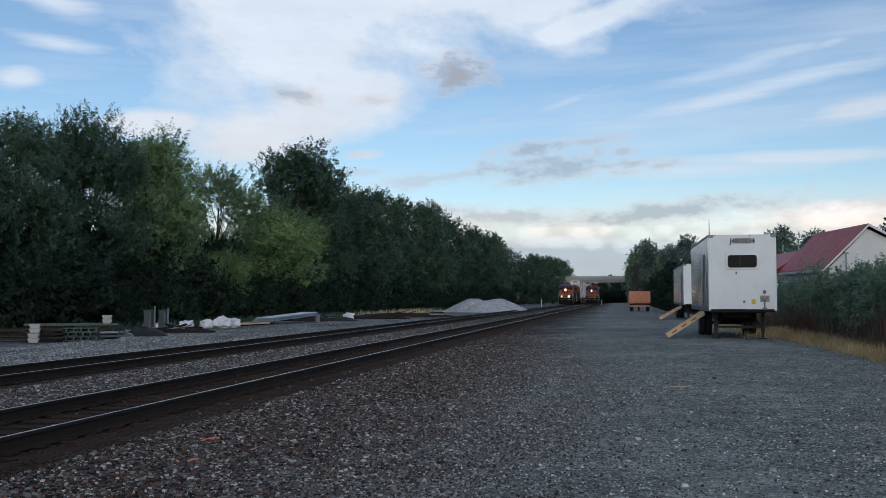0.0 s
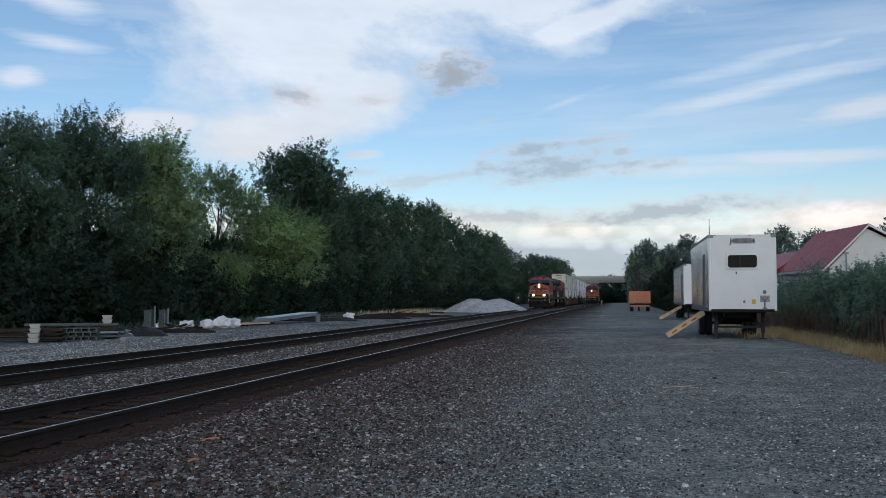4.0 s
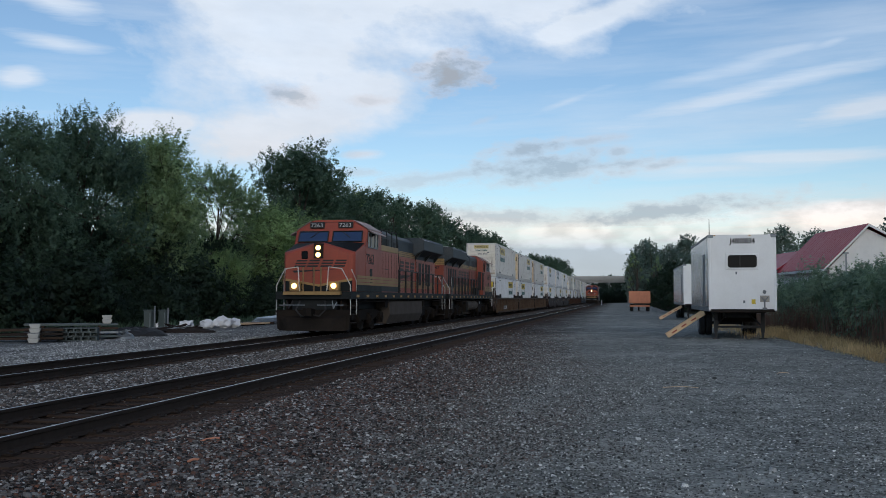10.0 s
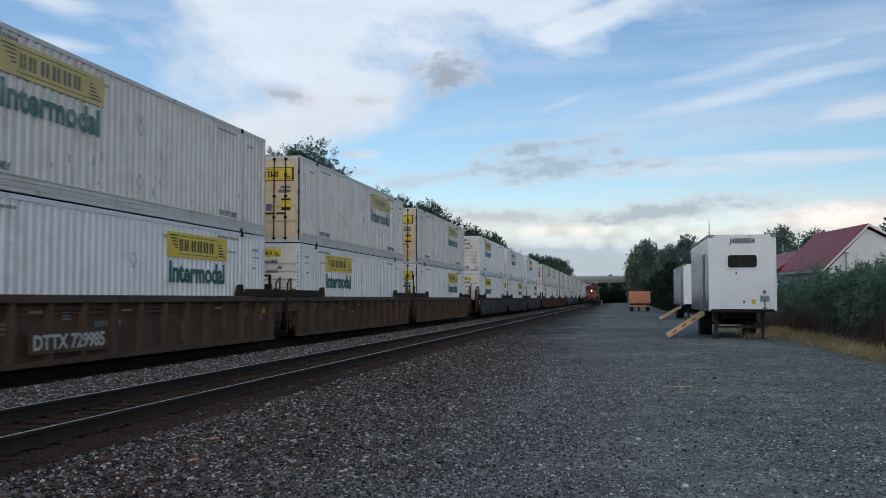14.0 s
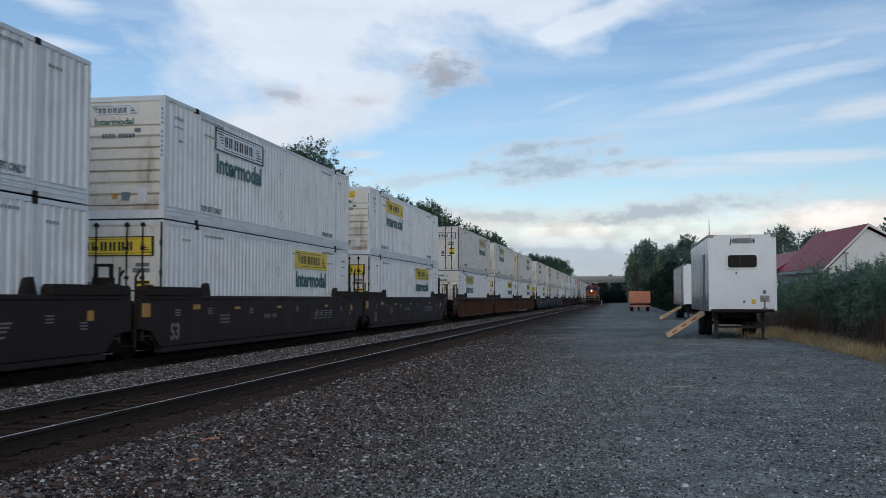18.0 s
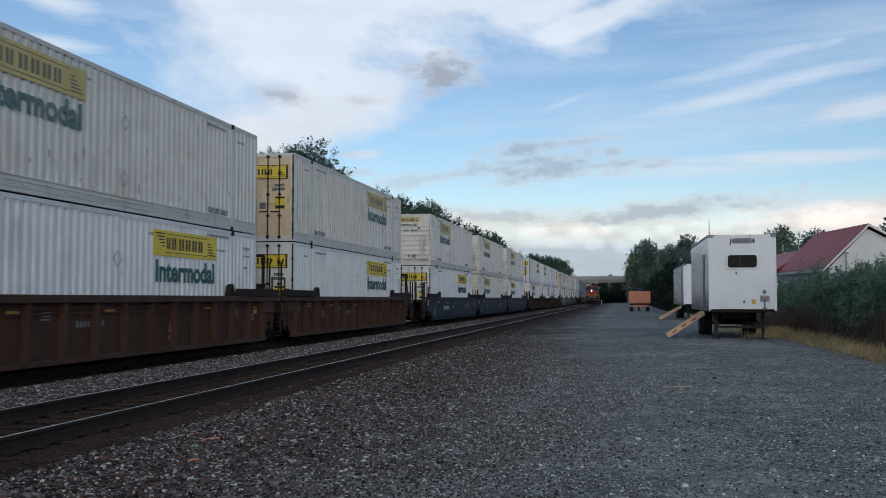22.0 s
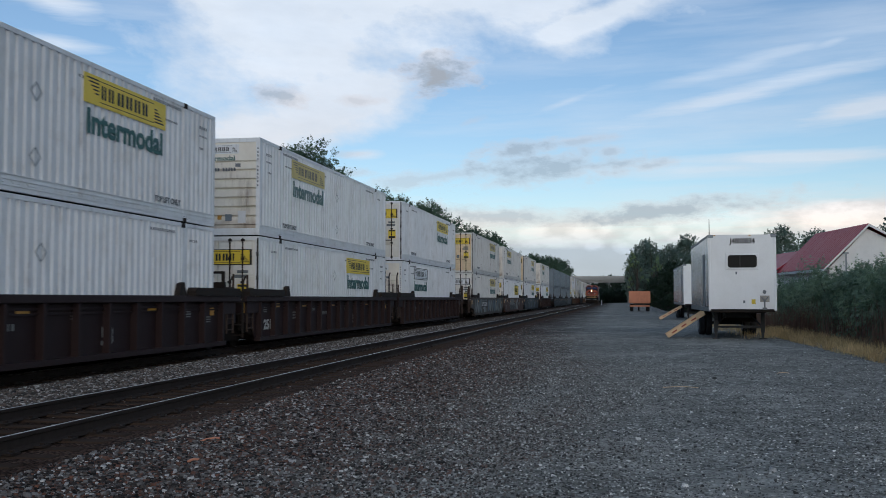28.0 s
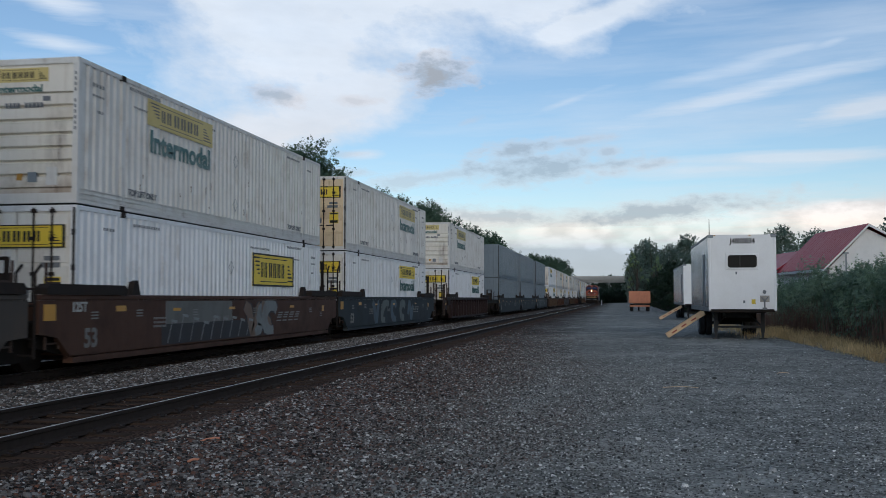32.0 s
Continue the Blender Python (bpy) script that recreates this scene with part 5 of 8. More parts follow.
# ---------------------------------------------------------------- locomotives
def loco(number, label, lit, ditch=True, coat="orange"):
    """A six-axle diesel; y = 0 is the front edge of its platform, the body runs to y = 21.3."""
    c = thing("diesel_locomotive", pose(0, 0, 0), label, "locomotive", "locomotives")
    L = 21.3
    # frame and walkways
    bm = bmesh.new()
    box(bm, -1.52, 1.52, 0.0, L, 1.36, 1.66)
    box(bm, -0.9, 0.9, 0.2, L - 0.2, 0.95, 1.36)
    part("main_frame", bm, "locoblack", c, "black frame and walkway", bevel=0.01)
    bm = bmesh.new()
    for i in range(13):
        for s in (-1, 1):
            x0, x1 = sorted((s * 1.51, s * 1.526))
            slab("reflector", "reflect", c, x0, x1, 0.9 + i * 1.6, 1.28 + i * 1.6, 1.44, 1.54, label="amber reflector plate")
    for s in (-1, 1):
        pipe(bm, [(s * 1.35, 0.9, 1.27), (s * 1.35, 20.4, 1.27)], 0.035)
        for y in (1.2, 6.3, 15.0, 19.9):
            x0, x1 = sorted((s * 0.95, s * 1.40))
            box(bm, x0, x1, y, y + 0.5, 0.98, 1.36)
    tagged(part("underframe_piping", bm, "under", c), kind="stuff")
    # fuel tank
    bm = bmesh.new()
    prism(bm, [(-0.78, 1.25), (-0.80, 0.65), (-0.70, 0.24), (1.25, 0.24), (1.45, 0.65), (1.42, 1.25)], "y", 7.0, 14.6)
    part("fuel_tank", bm, "tank", c, "dusty brown fuel tank", bevel=0.02)
    # trucks
    for yc in (4.2, 17.1):
        bm = bmesh.new()
        for s in (-1, 1):
            x0, x1 = sorted((s * 1.0, s * 1.16))
            pts = [(yc - 2.75, 0.55), (yc - 2.6, 0.78), (yc - 1.0, 0.95), (yc + 1.0, 0.95), (yc + 2.6, 0.78), (yc + 2.75, 0.55), (yc + 2.3, 0.48), (yc + 1.4, 0.62), (yc + 0.9, 0.48), (yc - 0.9, 0.48), (yc - 1.4, 0.62), (yc - 2.3, 0.48)]
            prism(bm, pts, "x", x0, x1)
            for k in (-1.95, 0.0, 1.95):
                x0, x1 = sorted((s * 1.1, s * 1.27))
                box(bm, x0, x1, yc + k - 0.22, yc + k + 0.22, 0.34, 0.78)
                rod(bm, (s * 1.15, yc + k, 0.53), (s * 1.32, yc + k, 0.53), 0.15, 10)
                for d in (-0.36, 0.36):
                    for q in range(4):
                        rod(bm, (s * 1.12, yc + k + d, 0.50 + q * 0.085), (s * 1.12, yc + k + d, 0.54 + q * 0.085), 0.10, 8)
        box(bm, -1.0, 1.0, yc - 2.4, yc + 2.4, 0.5, 0.9)
        box(bm, -0.62, 0.62, yc - 2.5, yc + 2.5, 0.14, 0.55)
        for k in (-0.98, 0.98):
            for s in (-1, 1):
                x0, x1 = sorted((s * 0.66, s * 1.02))
                box(bm, x0, x1, yc + k - 0.35, yc + k + 0.35, 0.16, 0.6)
        tk = part("truck_frame", bm, "under", c, "grimy truck with coil springs")
        for k in (-1.95, 0.0, 1.95):
            bm = bmesh.new()
            rod(bm, (-0.95, 0, 0), (0.95, 0, 0), 0.1, 8)
            for s in (-1, 1):
                rod(bm, (s * 0.69, 0, 0), (s * 0.83, 0, 0), 0.53, 28)
                rod(bm, (s * 0.66, 0, 0), (s * 0.69, 0, 0), 0.558, 28)
            w = part("wheelset", bm, "steel", tk)
            w.matrix_basis = pose(0, yc + k, 0.53)
            WHEELS.append((w, Vector((0, yc + k, 0.53))))
    # nose and cab
    bm = bmesh.new()
    loft(bm, [[(-hw, y, 1.66), (hw, y, 1.66), (hw, y, zs), (0.22, y, zc), (-0.22, y, zc), (-hw, y, zs)]
              for y, hw, zs, zc in ((0.74, 1.38, 3.12, 3.50), (0.88, 1.47, 3.22, 3.60), (2.42, 1.52, 3.68, 3.72))])
    part("nose", bm, coat, c, "orange wide nose", bevel=0.02)
    bm = bmesh.new()
    loft(bm, [[(-hw, y, 1.66), (hw, y, 1.66), (hw, y, zs), (ht, y, zt), (-ht, y, zt), (-hw, y, zs)]
              for y, hw, zs, ht, zt in ((2.30, 1.525, 3.66, 1.45, 3.68), (2.62, 1.53, 4.22, 0.98, 4.56), (5.0, 1.53, 4.26, 0.98, 4.60))])
    part("cab", bm, coat, c, "orange driving cab", bevel=0.015)
    bm = bmesh.new()
    for s in (-1, 1):
        bm.faces.new([bm.verts.new(v) for v in ((s * 0.18, 0.92, 3.625), (s * 1.46, 0.92, 3.245), (s * 1.46, 2.30, 3.665), (s * 0.18, 2.30, 3.735))])
    bmesh.ops.solidify(bm, geom=bm.faces[:], thickness=0.008)
    part("antiglare_panel", bm, "locoblack", c, "matt black panel under the windscreens")
    bm = bmesh.new()
    loft(bm, [[(-0.99, y, 4.59 + k), (0.99, y, 4.59 + k), (0.8, y, 4.67 + k), (-0.8, y, 4.67 + k)] for y, k in ((2.8, 0.0), (5.0, 0.03))])
    part("roof_plate", bm, coat, c)
    bm = bmesh.new()
    for s in (-1, 1):
        x0, x1 = s * 1.545, s * 0.99
        loft(bm, [[(x0, y, 4.255), (x1, y, 4.60), (x1, y, 4.62), (x0, y, 4.275)] for y in (2.66, 5.05)])
    part("cab_roof", bm, "roofred_dull", c, "dusty pale cab roof")
    for s in (-1, 1):
        bm = bmesh.new()
        x0, x1 = s * 0.10, s * 1.36
        loft(bm, [[(x0, 2.275 + d, 3.74), (x1, 2.275 + d, 3.74), (x1 * 0.985, 2.47 + d, 4.16), (x0, 2.47 + d, 4.16)] for d in (0.0, 0.08)])
        part("windscreen", bm, "bluepane", c, "blue-tinted windscreen", bevel=0.015)
        bm = bmesh.new()
        q = [(x0, 2.262, 3.735), (x1, 2.262, 3.735), (x1 * 0.985, 2.462, 4.165), (x0, 2.462, 4.165), (x0, 2.262, 3.735)]
        pipe(bm, q, 0.028, 4)
        part("windscreen_frame", bm, "black", c)
        bm = bmesh.new()
        pipe(bm, [(s * 0.5, 2.43, 4.15), (s * 0.85, 2.33, 3.9)], 0.015)
        part("wiper", bm, "black", c)
        x0, x1 = sorted((s * 0.30, s * 0.92))
        slab("number_board", "black", c, x0, x1, 2.46, 2.75, 4.30, 4.56, label="number board", bevel=0.02)
        if number:
            lettering("lettering", number, 0.22, "board_white", c, pose(s * 0.61, 2.452, 4.355), "white figures", 0.5, weight=0.0)
        # side windows
        for y0, y1 in ((2.62, 3.05), (3.10, 3.75), (3.80, 4.25)):
            x0, x1 = sorted((s * 1.50, s * 1.545))
            slab("cab_window", "glass", c, x0, x1, y0, y1, 3.50, 4.12, label="dark cab side window")
            bm = bmesh.new()
            xx = s * 1.548
            pipe(bm, [(xx, y0, 3.5), (xx, y1, 3.5), (xx, y1, 4.12), (xx, y0, 4.12), (xx, y0, 3.5)], 0.02, 4)
            part("window_frame", bm, "galv", c)
        bm = bmesh.new()
        prism(bm, [(s * 1.53, 4.20), (s * 1.86, 4.04), (s * 1.86, 4.07), (s * 1.53, 4.24)], "y", 2.7, 4.5)
        part("sunshade", bm, "roofred_dull", c, "dusty sunshade over the side window")
        if number:
            lettering("lettering", number, 0.60, "black", c, pose(s * 1.536, 3.0, 2.82, 0, 0, 90 * s), "black figures", 1.25, weight=0.008)
        bm = bmesh.new()
        x0, x1 = sorted((s * 1.525, s * 1.542))
        for z, dz in ((1.94, 0.09), (2.06, 0.12), (2.21, 0.10)):
            box(bm, x0, x1, 0.9, 4.95, z, z + dz)
        part("cab_band", bm, "stripe", c, "yellow lower stripes")
        bm = bmesh.new()
        x0, x1 = sorted((s * 1.522, s * 1.541))
        box(bm, x0, x1, 0.9, 5.0, 1.67, 1.93)
        box(bm, x0, x1, 2.95, 3.35, 2.0, 2.62)
        part("cab_base", bm, "locoblack", c, "black lower cab side and grille")
    # on one side the cab runs on to a rear vestibule with a rounded window
    bm = bmesh.new()
    loft(bm, [[(-hw, y, 1.66), (-0.9, y, 1.66), (-0.9, y, 4.55), (-hw + 0.5, y, 4.55), (-hw, y, 4.22)] for y, hw in ((5.0, 1.50), (5.86, 1.495))])
    part("rear_vestibule", bm, coat, c, bevel=0.012)
    bm = bmesh.new()
    prism(bm, [(5.10, 3.42), (5.56, 3.42), (5.66, 3.54), (5.66, 4.0), (5.56, 4.12), (5.10, 4.12), (5.0, 4.0), (5.0, 3.54)], "x", -1.508, -1.0)
    part("vestibule_window", bm, "glass", c, "rounded dark window", bevel=0.01)
    # headlights
    slab("headlight_box", "steel", c, -0.19, 0.19, 0.66, 0.95, 2.98, 3.58, bevel=0.02)
    slab("nose_window", "glass", c, -0.72, -0.44, 0.715, 0.80, 2.95, 3.28, bevel=0.03)
    slab("nose_door_seam", "black", c, -0.25, -0.235, 0.728, 0.75, 1.75, 2.95)
    for z in (3.12, 3.40):
        bm = bmesh.new()
        rod(bm, (0, 0.63, z), (0, 0.68, z), 0.105, 20)
        hl = part("headlight", bm, "lamp_bowl" if lit else "glass", c, "lit warm headlight" if lit else "dark headlight")
        if lit:
            bm = bmesh.new()
            rod(bm, (0, 0.615, z), (0, 0.632, z), 0.06, 14)
            part("bulb", bm, "lamp", hl, "glaring bulb")
    for s in (-1, 1):
        bm = bmesh.new()
        box(bm, s * 0.80 - 0.19, s * 0.80 + 0.19, 0.12, 0.42, 1.70, 2.05)
        part("ditch_light_housing", bm, "stripe", c)
        bm = bmesh.new()
        rod(bm, (s * 0.80, 0.08, 1.88), (s * 0.80, 0.13, 1.88), 0.115, 20)
        dl = part("ditch_light", bm, "lamp_bowl" if lit and ditch else "glass", c, "lit warm ditch light" if lit and ditch else "dark ditch light")
        if lit and ditch:
            bm = bmesh.new()
            rod(bm, (s * 0.80, 0.065, 1.88), (s * 0.80, 0.082, 1.88), 0.065, 14)
            part("bulb", bm, "lamp", dl, "glaring bulb")
    for x in (-0.42, 0.02, 0.30):
        bm = bmesh.new()
        rod(bm, (x, 0.06, 1.60), (x, 0.06, 2.62), 0.03, 6)
        part("nose_post", bm, "louvre", c, "dull yellow-brown upright bar")
    # maker's band on the nose, as bars, and its swoosh
    bm = bmesh.new()
    for k, x0 in enumerate((-1.02, -0.50, 0.06, 0.60)):
        for z, x1, w in ((2.64, 0.0, 0.46), (2.75, 0.05, 0.46), (2.86, 0.10, 0.44)):
            prism(bm, [(x0 + x1, z), (x0 + x1 + w, z), (x0 + x1 + w + 0.03, z + 0.065), (x0 + x1 + 0.03, z + 0.065)], "y", 0.722, 0.752)
    prism(bm, [(-1.1, 2.50), (0.55, 2.54), (0.95, 2.56), (-1.0, 2.42)], "y", 0.724, 0.752)
    tagged(part("nose_emblem", bm, "black", c, "black emblem bars"), kind="stuff")
    bm = bmesh.new()
    prism(bm, [(-1.375, 2.10), (0, 1.86), (1.375, 2.10), (1.375, 2.19), (0, 1.95), (-1.375, 2.19)], "y", 0.725, 0.752)
    part("nose_stripe", bm, "stripe", c, "yellow stripe")
    bm = bmesh.new()
    prism(bm, [(-1.375, 1.67), (1.375, 1.67), (1.375, 2.10), (0, 1.86), (-1.375, 2.10)], "y", 0.730, 0.752)
    part("nose_base", bm, "locoblack", c)
    # hood, in orange below and black above, with yellow bands
    hoods = ((5.01, 9.4, 1.02, 4.56), (9.4, 15.0, 0.98, 4.50), (15.0, 20.3, 1.02, 4.0))
    for y0, y1, hw, zt in hoods:
        slab("hood_panel", coat, c, -hw, hw, y0, y1 - 0.004, 1.66, 3.48)
        slab("hood_band", "stripe" if y0 < 14 else "hoodgrey", c, -hw - 0.004, hw + 0.004, y0, y1 - 0.004, 3.48, 3.76, label="yellow band" if y0 < 14 else "dark band")
        bm = bmesh.new()
        loft(bm, [[(-hw, y, 3.76), (hw, y, 3.76), (hw, y, zt - 0.2), (hw - 0.25, y, zt), (-hw + 0.25, y, zt), (-hw, y, zt - 0.2)] for y in (y0, y1 - 0.004)])
        part("hood_top", bm, "hoodgrey", c, "dark upper hood")
        bm = bmesh.new()
        for s in (-1, 1):
            x0, x1 = sorted((s * (hw - 0.01), s * (hw + 0.006)))
            for z, dz in ((1.92, 0.09), (2.04, 0.13), (2.20, 0.10)):
                box(bm, x0, x1, y0, y1 - 0.01, z, z + dz)
        part("lower_band", bm, "stripe", c, "yellow lower stripes")
        bm = bmesh.new()
        for s in (-1, 1):
            n = int((y1 - y0) / 0.62)
            for i in range(n):
                yy = y0 + 0.1 + i * (y1 - y0 - 0.2) / n
                x0, x1 = sorted((s * (hw + 0.002), s * (hw + 0.012)))
                box(bm, x0, x1, yy, yy + 0.018, 1.7, 3.35)
                box(bm, x0, x1, yy + 0.3, yy + 0.34, 2.4, 2.52)
            for z in (3.50, 3.60, 3.70):
                x0, x1 = sorted((s * (hw + 0.003), s * (hw + 0.010)))
                box(bm, x0, x1, y0, y1 - 0.01, z, z + 0.018)
        part("door_seams", bm, "black", c)
    for s in (-1, 1):
        for y0, y1, z0, z1, hw in ((5.6, 6.6, 3.74, 4.2, 1.02), (7.0, 8.6, 3.74, 4.15, 1.02), (9.8, 10.8, 3.74, 4.1, 0.98), (15.7, 16.3, 2.1, 3.3, 1.02), (16.7, 17.2, 2.1, 3.3, 1.02), (17.6, 18.1, 2.1, 3.3, 1.02), (18.5, 19.0, 2.1, 3.3, 1.02)):
            x0, x1 = sorted((s * (hw - 0.02), s * (hw + 0.014)))
            slab("intake_grille", "locoblack", c, x0, x1, y0, y1, z0, z1, label="black intake grille")
    # electrical cabinet behind the cab
    slab("side_cabinet", coat, c, 0.9, 1.50, 5.04, 8.5, 1.66, 3.48, bevel=0.02)
    slab("cabinet_band", "stripe", c, 0.9, 1.504, 5.04, 8.5, 3.484, 3.74, label="yellow band", bevel=0.01)
    bm = bmesh.new()
    for k in range(6):
        box(bm, 1.495, 1.508, 5.4 + k * 0.55, 5.415 + k * 0.55, 2.2, 3.4)
    box(bm, 1.495, 1.508, 5.06, 8.48, 1.70, 1.93)
    box(bm, 1.495, 1.507, 5.3, 6.6, 2.68, 2.70)
    part("cabinet_seams", bm, "black", c)
    bm = bmesh.new()
    for z, dz in ((1.94, 0.09), (2.06, 0.12), (2.21, 0.10)):
        box(bm, 1.495, 1.510, 5.06, 8.48, z, z + dz)
    part("cabinet_stripe", bm, "stripe", c, "yellow lower stripes")
    bm = bmesh.new()
    pipe(bm, [(1.46, 5.1, 4.42), (1.46, 8.3, 4.42), (1.46, 8.95, 2.76)], 0.022)
    for k in range(4):
        pipe(bm, [(1.46, 5.3 + k, 3.74), (1.46, 5.3 + k, 4.42)], 0.022)
    pipe(bm, [(1.46, 5.1, 4.08), (1.46, 8.3, 4.08)], 0.014)
    part("upper_handrail", bm, "black", c, "black upper handrail")
    slab("sand_box", "locoblack", c, -1.45, -1.0, 7.6, 8.3, 1.66, 2.2, bevel=0.02)
    bm = bmesh.new()
    for y in (8.45, 10.85):
        rod(bm, (-1.12, y, 0.92), (-1.12, y + 2.25, 0.92), 0.33, 18)
        for k in (0.3, 1.9):
            rod(bm, (-1.12, y + k, 0.92), (-1.12, y + k + 0.06, 0.92), 0.335, 18)
    part("main_reservoir", bm, "tank", c, "grimy air reservoirs")
    slab("battery_box", "under", c, -1.44, -0.82, 7.05, 8.25, 0.42, 1.18, label="grimy equipment box", bevel=0.02)
    slab("equipment_box", "under", c, -1.42, -0.82, 13.2, 14.0, 0.45, 1.15, label="grimy equipment box", bevel=0.02)
    slab("box_tag", "rail_white", c, -1.446, -1.43, 7.45, 7.58, 1.0, 1.16)
    for y0, y1, z0, z1 in ((6.55, 7.0, 2.0, 2.3), (5.25, 5.68, 2.0, 2.3), (3.75, 4.5, 1.86, 2.5), (2.68, 3.4, 1.86, 2.5)):
        bm = bmesh.new()
        k = int((z1 - z0) / 0.055)
        xx = -1.53 if y0 < 5 else (-1.50 if y0 < 6 else -1.06)
        for q in range(k):
            z = z0 + q * (z1 - z0) / k
            prism(bm, [(xx - 0.004, z), (xx - 0.030, z + 0.01), (xx - 0.004, z + 0.036), (xx + 0.03, z + 0.036), (xx + 0.03, z)], "y", y0, y1)
        part("side_louvre", bm, "louvre", c, "dusty tan louvre")
    # radiator with wings
    bm = bmesh.new()
    loft(bm, [[(-1.03, y, 3.66), (1.03, y, 3.66), (1.56, y, 3.95), (1.56, y, 4.48), (1.44, y, 4.60), (-1.44, y, 4.60), (-1.56, y, 4.48), (-1.56, y, 3.95)] for y in (14.5, 20.3)])
    part("radiator", bm, "hoodgrey", c, "black overhanging radiator", bevel=0.02)
    slab("radiator_top", "roofgrey", c, -1.2, 1.2, 16.2, 20.2, 4.602, 4.63, label="pale radiator grille")
    for s in (-1, 1):
        bm = bmesh.new()
        loft(bm, [[(s * 1.575, y, 4.455), (s * 1.31, y, 4.606), (s * 1.31, y, 4.626), (s * 1.575, y, 4.475)] for y in (14.5, 16.4)])
        part("radiator_shutter", bm, "roofgrey", c, "pale dusty shutter along the radiator's edge")
        for y in (14.7, 17.4, 20.1):
            bm = bmesh.new()
            prism(bm, [(s * 1.02, 3.40), (s * 1.02, 3.7), (s * 1.42, 3.92), (s * 1.42, 3.86)], "y", y, y + 0.04)
            part("radiator_bracket", bm, "locoblack", c, "dark bracket under the radiator")
    slab("hood_rear", coat, c, -1.02, 1.02, 20.305, 20.55, 1.66, 3.48)
    slab("rear_cap", "hoodgrey", c, -1.02, 1.02, 20.305, 20.54, 3.865, 4.10, bevel=0.02)
    slab("rear_band", "stripe", c, -1.024, 1.024, 20.305, 20.554, 3.484, 3.86, label="yellow band over the rear of the hood")
    bm = bmesh.new()
    for z in (3.56, 3.66, 3.76):
        box(bm, -1.028, 1.028, 20.32, 20.558, z, z + 0.02)
    part("rear_band_lines", bm, "black", c)
    slab("rear_headlight_box", "black", c, 0.28, 0.68, 20.55, 20.74, 3.28, 3.92, label="black rear headlight box", bevel=0.02)
    for z in (3.44, 3.74):
        bm = bmesh.new()
        rod(bm, (0.48, 20.74, z), (0.48, 20.77, z), 0.09, 16)
        part("rear_headlight", bm, "glass", c, "dark rear headlight")
    if number:
        lettering("lettering", number, 0.24, "black", c, pose(-0.45, 20.556, 3.22, 0, 0, 180), "small black figures", 0.62, weight=0.01)
    bm = bmesh.new()
    rod(bm, (0, 13.0, 4.36), (0, 13.0, 4.62), 0.35, 14)
    box(bm, -0.4, 0.4, 11.0, 12.4, 4.36, 4.55)
    part("exhaust_stack", bm, "black", c)
    # maker's name on the hood, as bars with a swoosh below
    bm = bmesh.new()
    for s in (-1, 1):
        x0, x1 = sorted((s * 0.98, s * 0.992))
        for k in range(4):
            y = 9.9 + k * 1.27
            lean = 0.18 * s
            for z0, z1 in ((2.78, 2.90), (2.96, 3.08), (3.14, 3.26)):
                prism(bm, [(y + lean * (z0 - 2.7), z0), (y + 0.84 + lean * (z0 - 2.7), z0), (y + 0.84 + lean * (z1 - 2.7), z1), (y + lean * (z1 - 2.7), z1)], "x", x0, x1)
        prism(bm, [(9.9, 2.52), (14.0, 2.60), (13.2, 2.48), (9.9, 2.28)], "x", x0, x1)
    tagged(part("hood_emblem", bm, "emblem", c, "black emblem bars and swoosh"), kind="stuff")
    # handrails
    for s in (-1, 1):
        bm = bmesh.new()
        pts = [(s * 1.48, 8.6, 2.72), (s * 1.48, 9.2, 2.72), (s * 1.48, 20.6, 2.72)]
        if s < 0:
            pts = [(-1.50, 4.6, 3.3), (-1.48, 8.1, 3.36), (-1.48, 9.0, 2.74), (-1.48, 20.6, 2.72)]
        pipe(bm, pts, 0.026)
        pipe(bm, [(s * 1.48, 8.7, 2.25), (s * 1.48, 20.6, 2.25)], 0.013)
        part("handrail", bm, "black", c, "black handrail")
        spots = [(5.9 + k * 1.45, 1.45, 2.72) for k in range(2, 11)]
        if s < 0:
            spots = [(5.94, 2.0, 3.32), (7.34, 2.0, 3.34), (8.15, 2.0, 3.36)] + [(9.2 + k * 1.38, 1.45, 2.72) for k in range(9)]
        for y, z0, z1 in spots:
            bm = bmesh.new()
            rod(bm, (s * 1.48, y, z0), (s * 1.48, y, z1), 0.046 if s > 0 else 0.058, 6)
            part("stanchion", bm, "black", c)
    def end_rail(pts):
        bm = bmesh.new()
        pipe(bm, pts, 0.019)
        part("end_handrail", bm, "rail_white", c, "white end handrail")

    for s in (-1, 1):
        end_rail([(s * 1.50, 0.05, 0.75), (s * 1.50, 0.05, 1.9), (s * 1.15, 0.03, 2.55), (s * 0.62, 0.03, 2.62), (s * 0.55, 0.03, 1.68)])
        end_rail([(s * 1.50, 0.95, 0.75), (s * 1.50, 0.95, 2.05), (s * 1.35, 0.70, 2.55)])
        end_rail([(s * 1.50, L - 0.05, 0.75), (s * 1.50, L - 0.05, 2.0), (s * 1.1, L - 0.03, 2.7), (s * 0.4, L - 0.03, 2.7), (s * 0.4, L - 0.03, 1.66)])
        end_rail([(s * 1.50, L - 1.0, 0.75), (s * 1.50, L - 1.0, 2.1), (s * 1.48, L - 0.9, 2.72)])
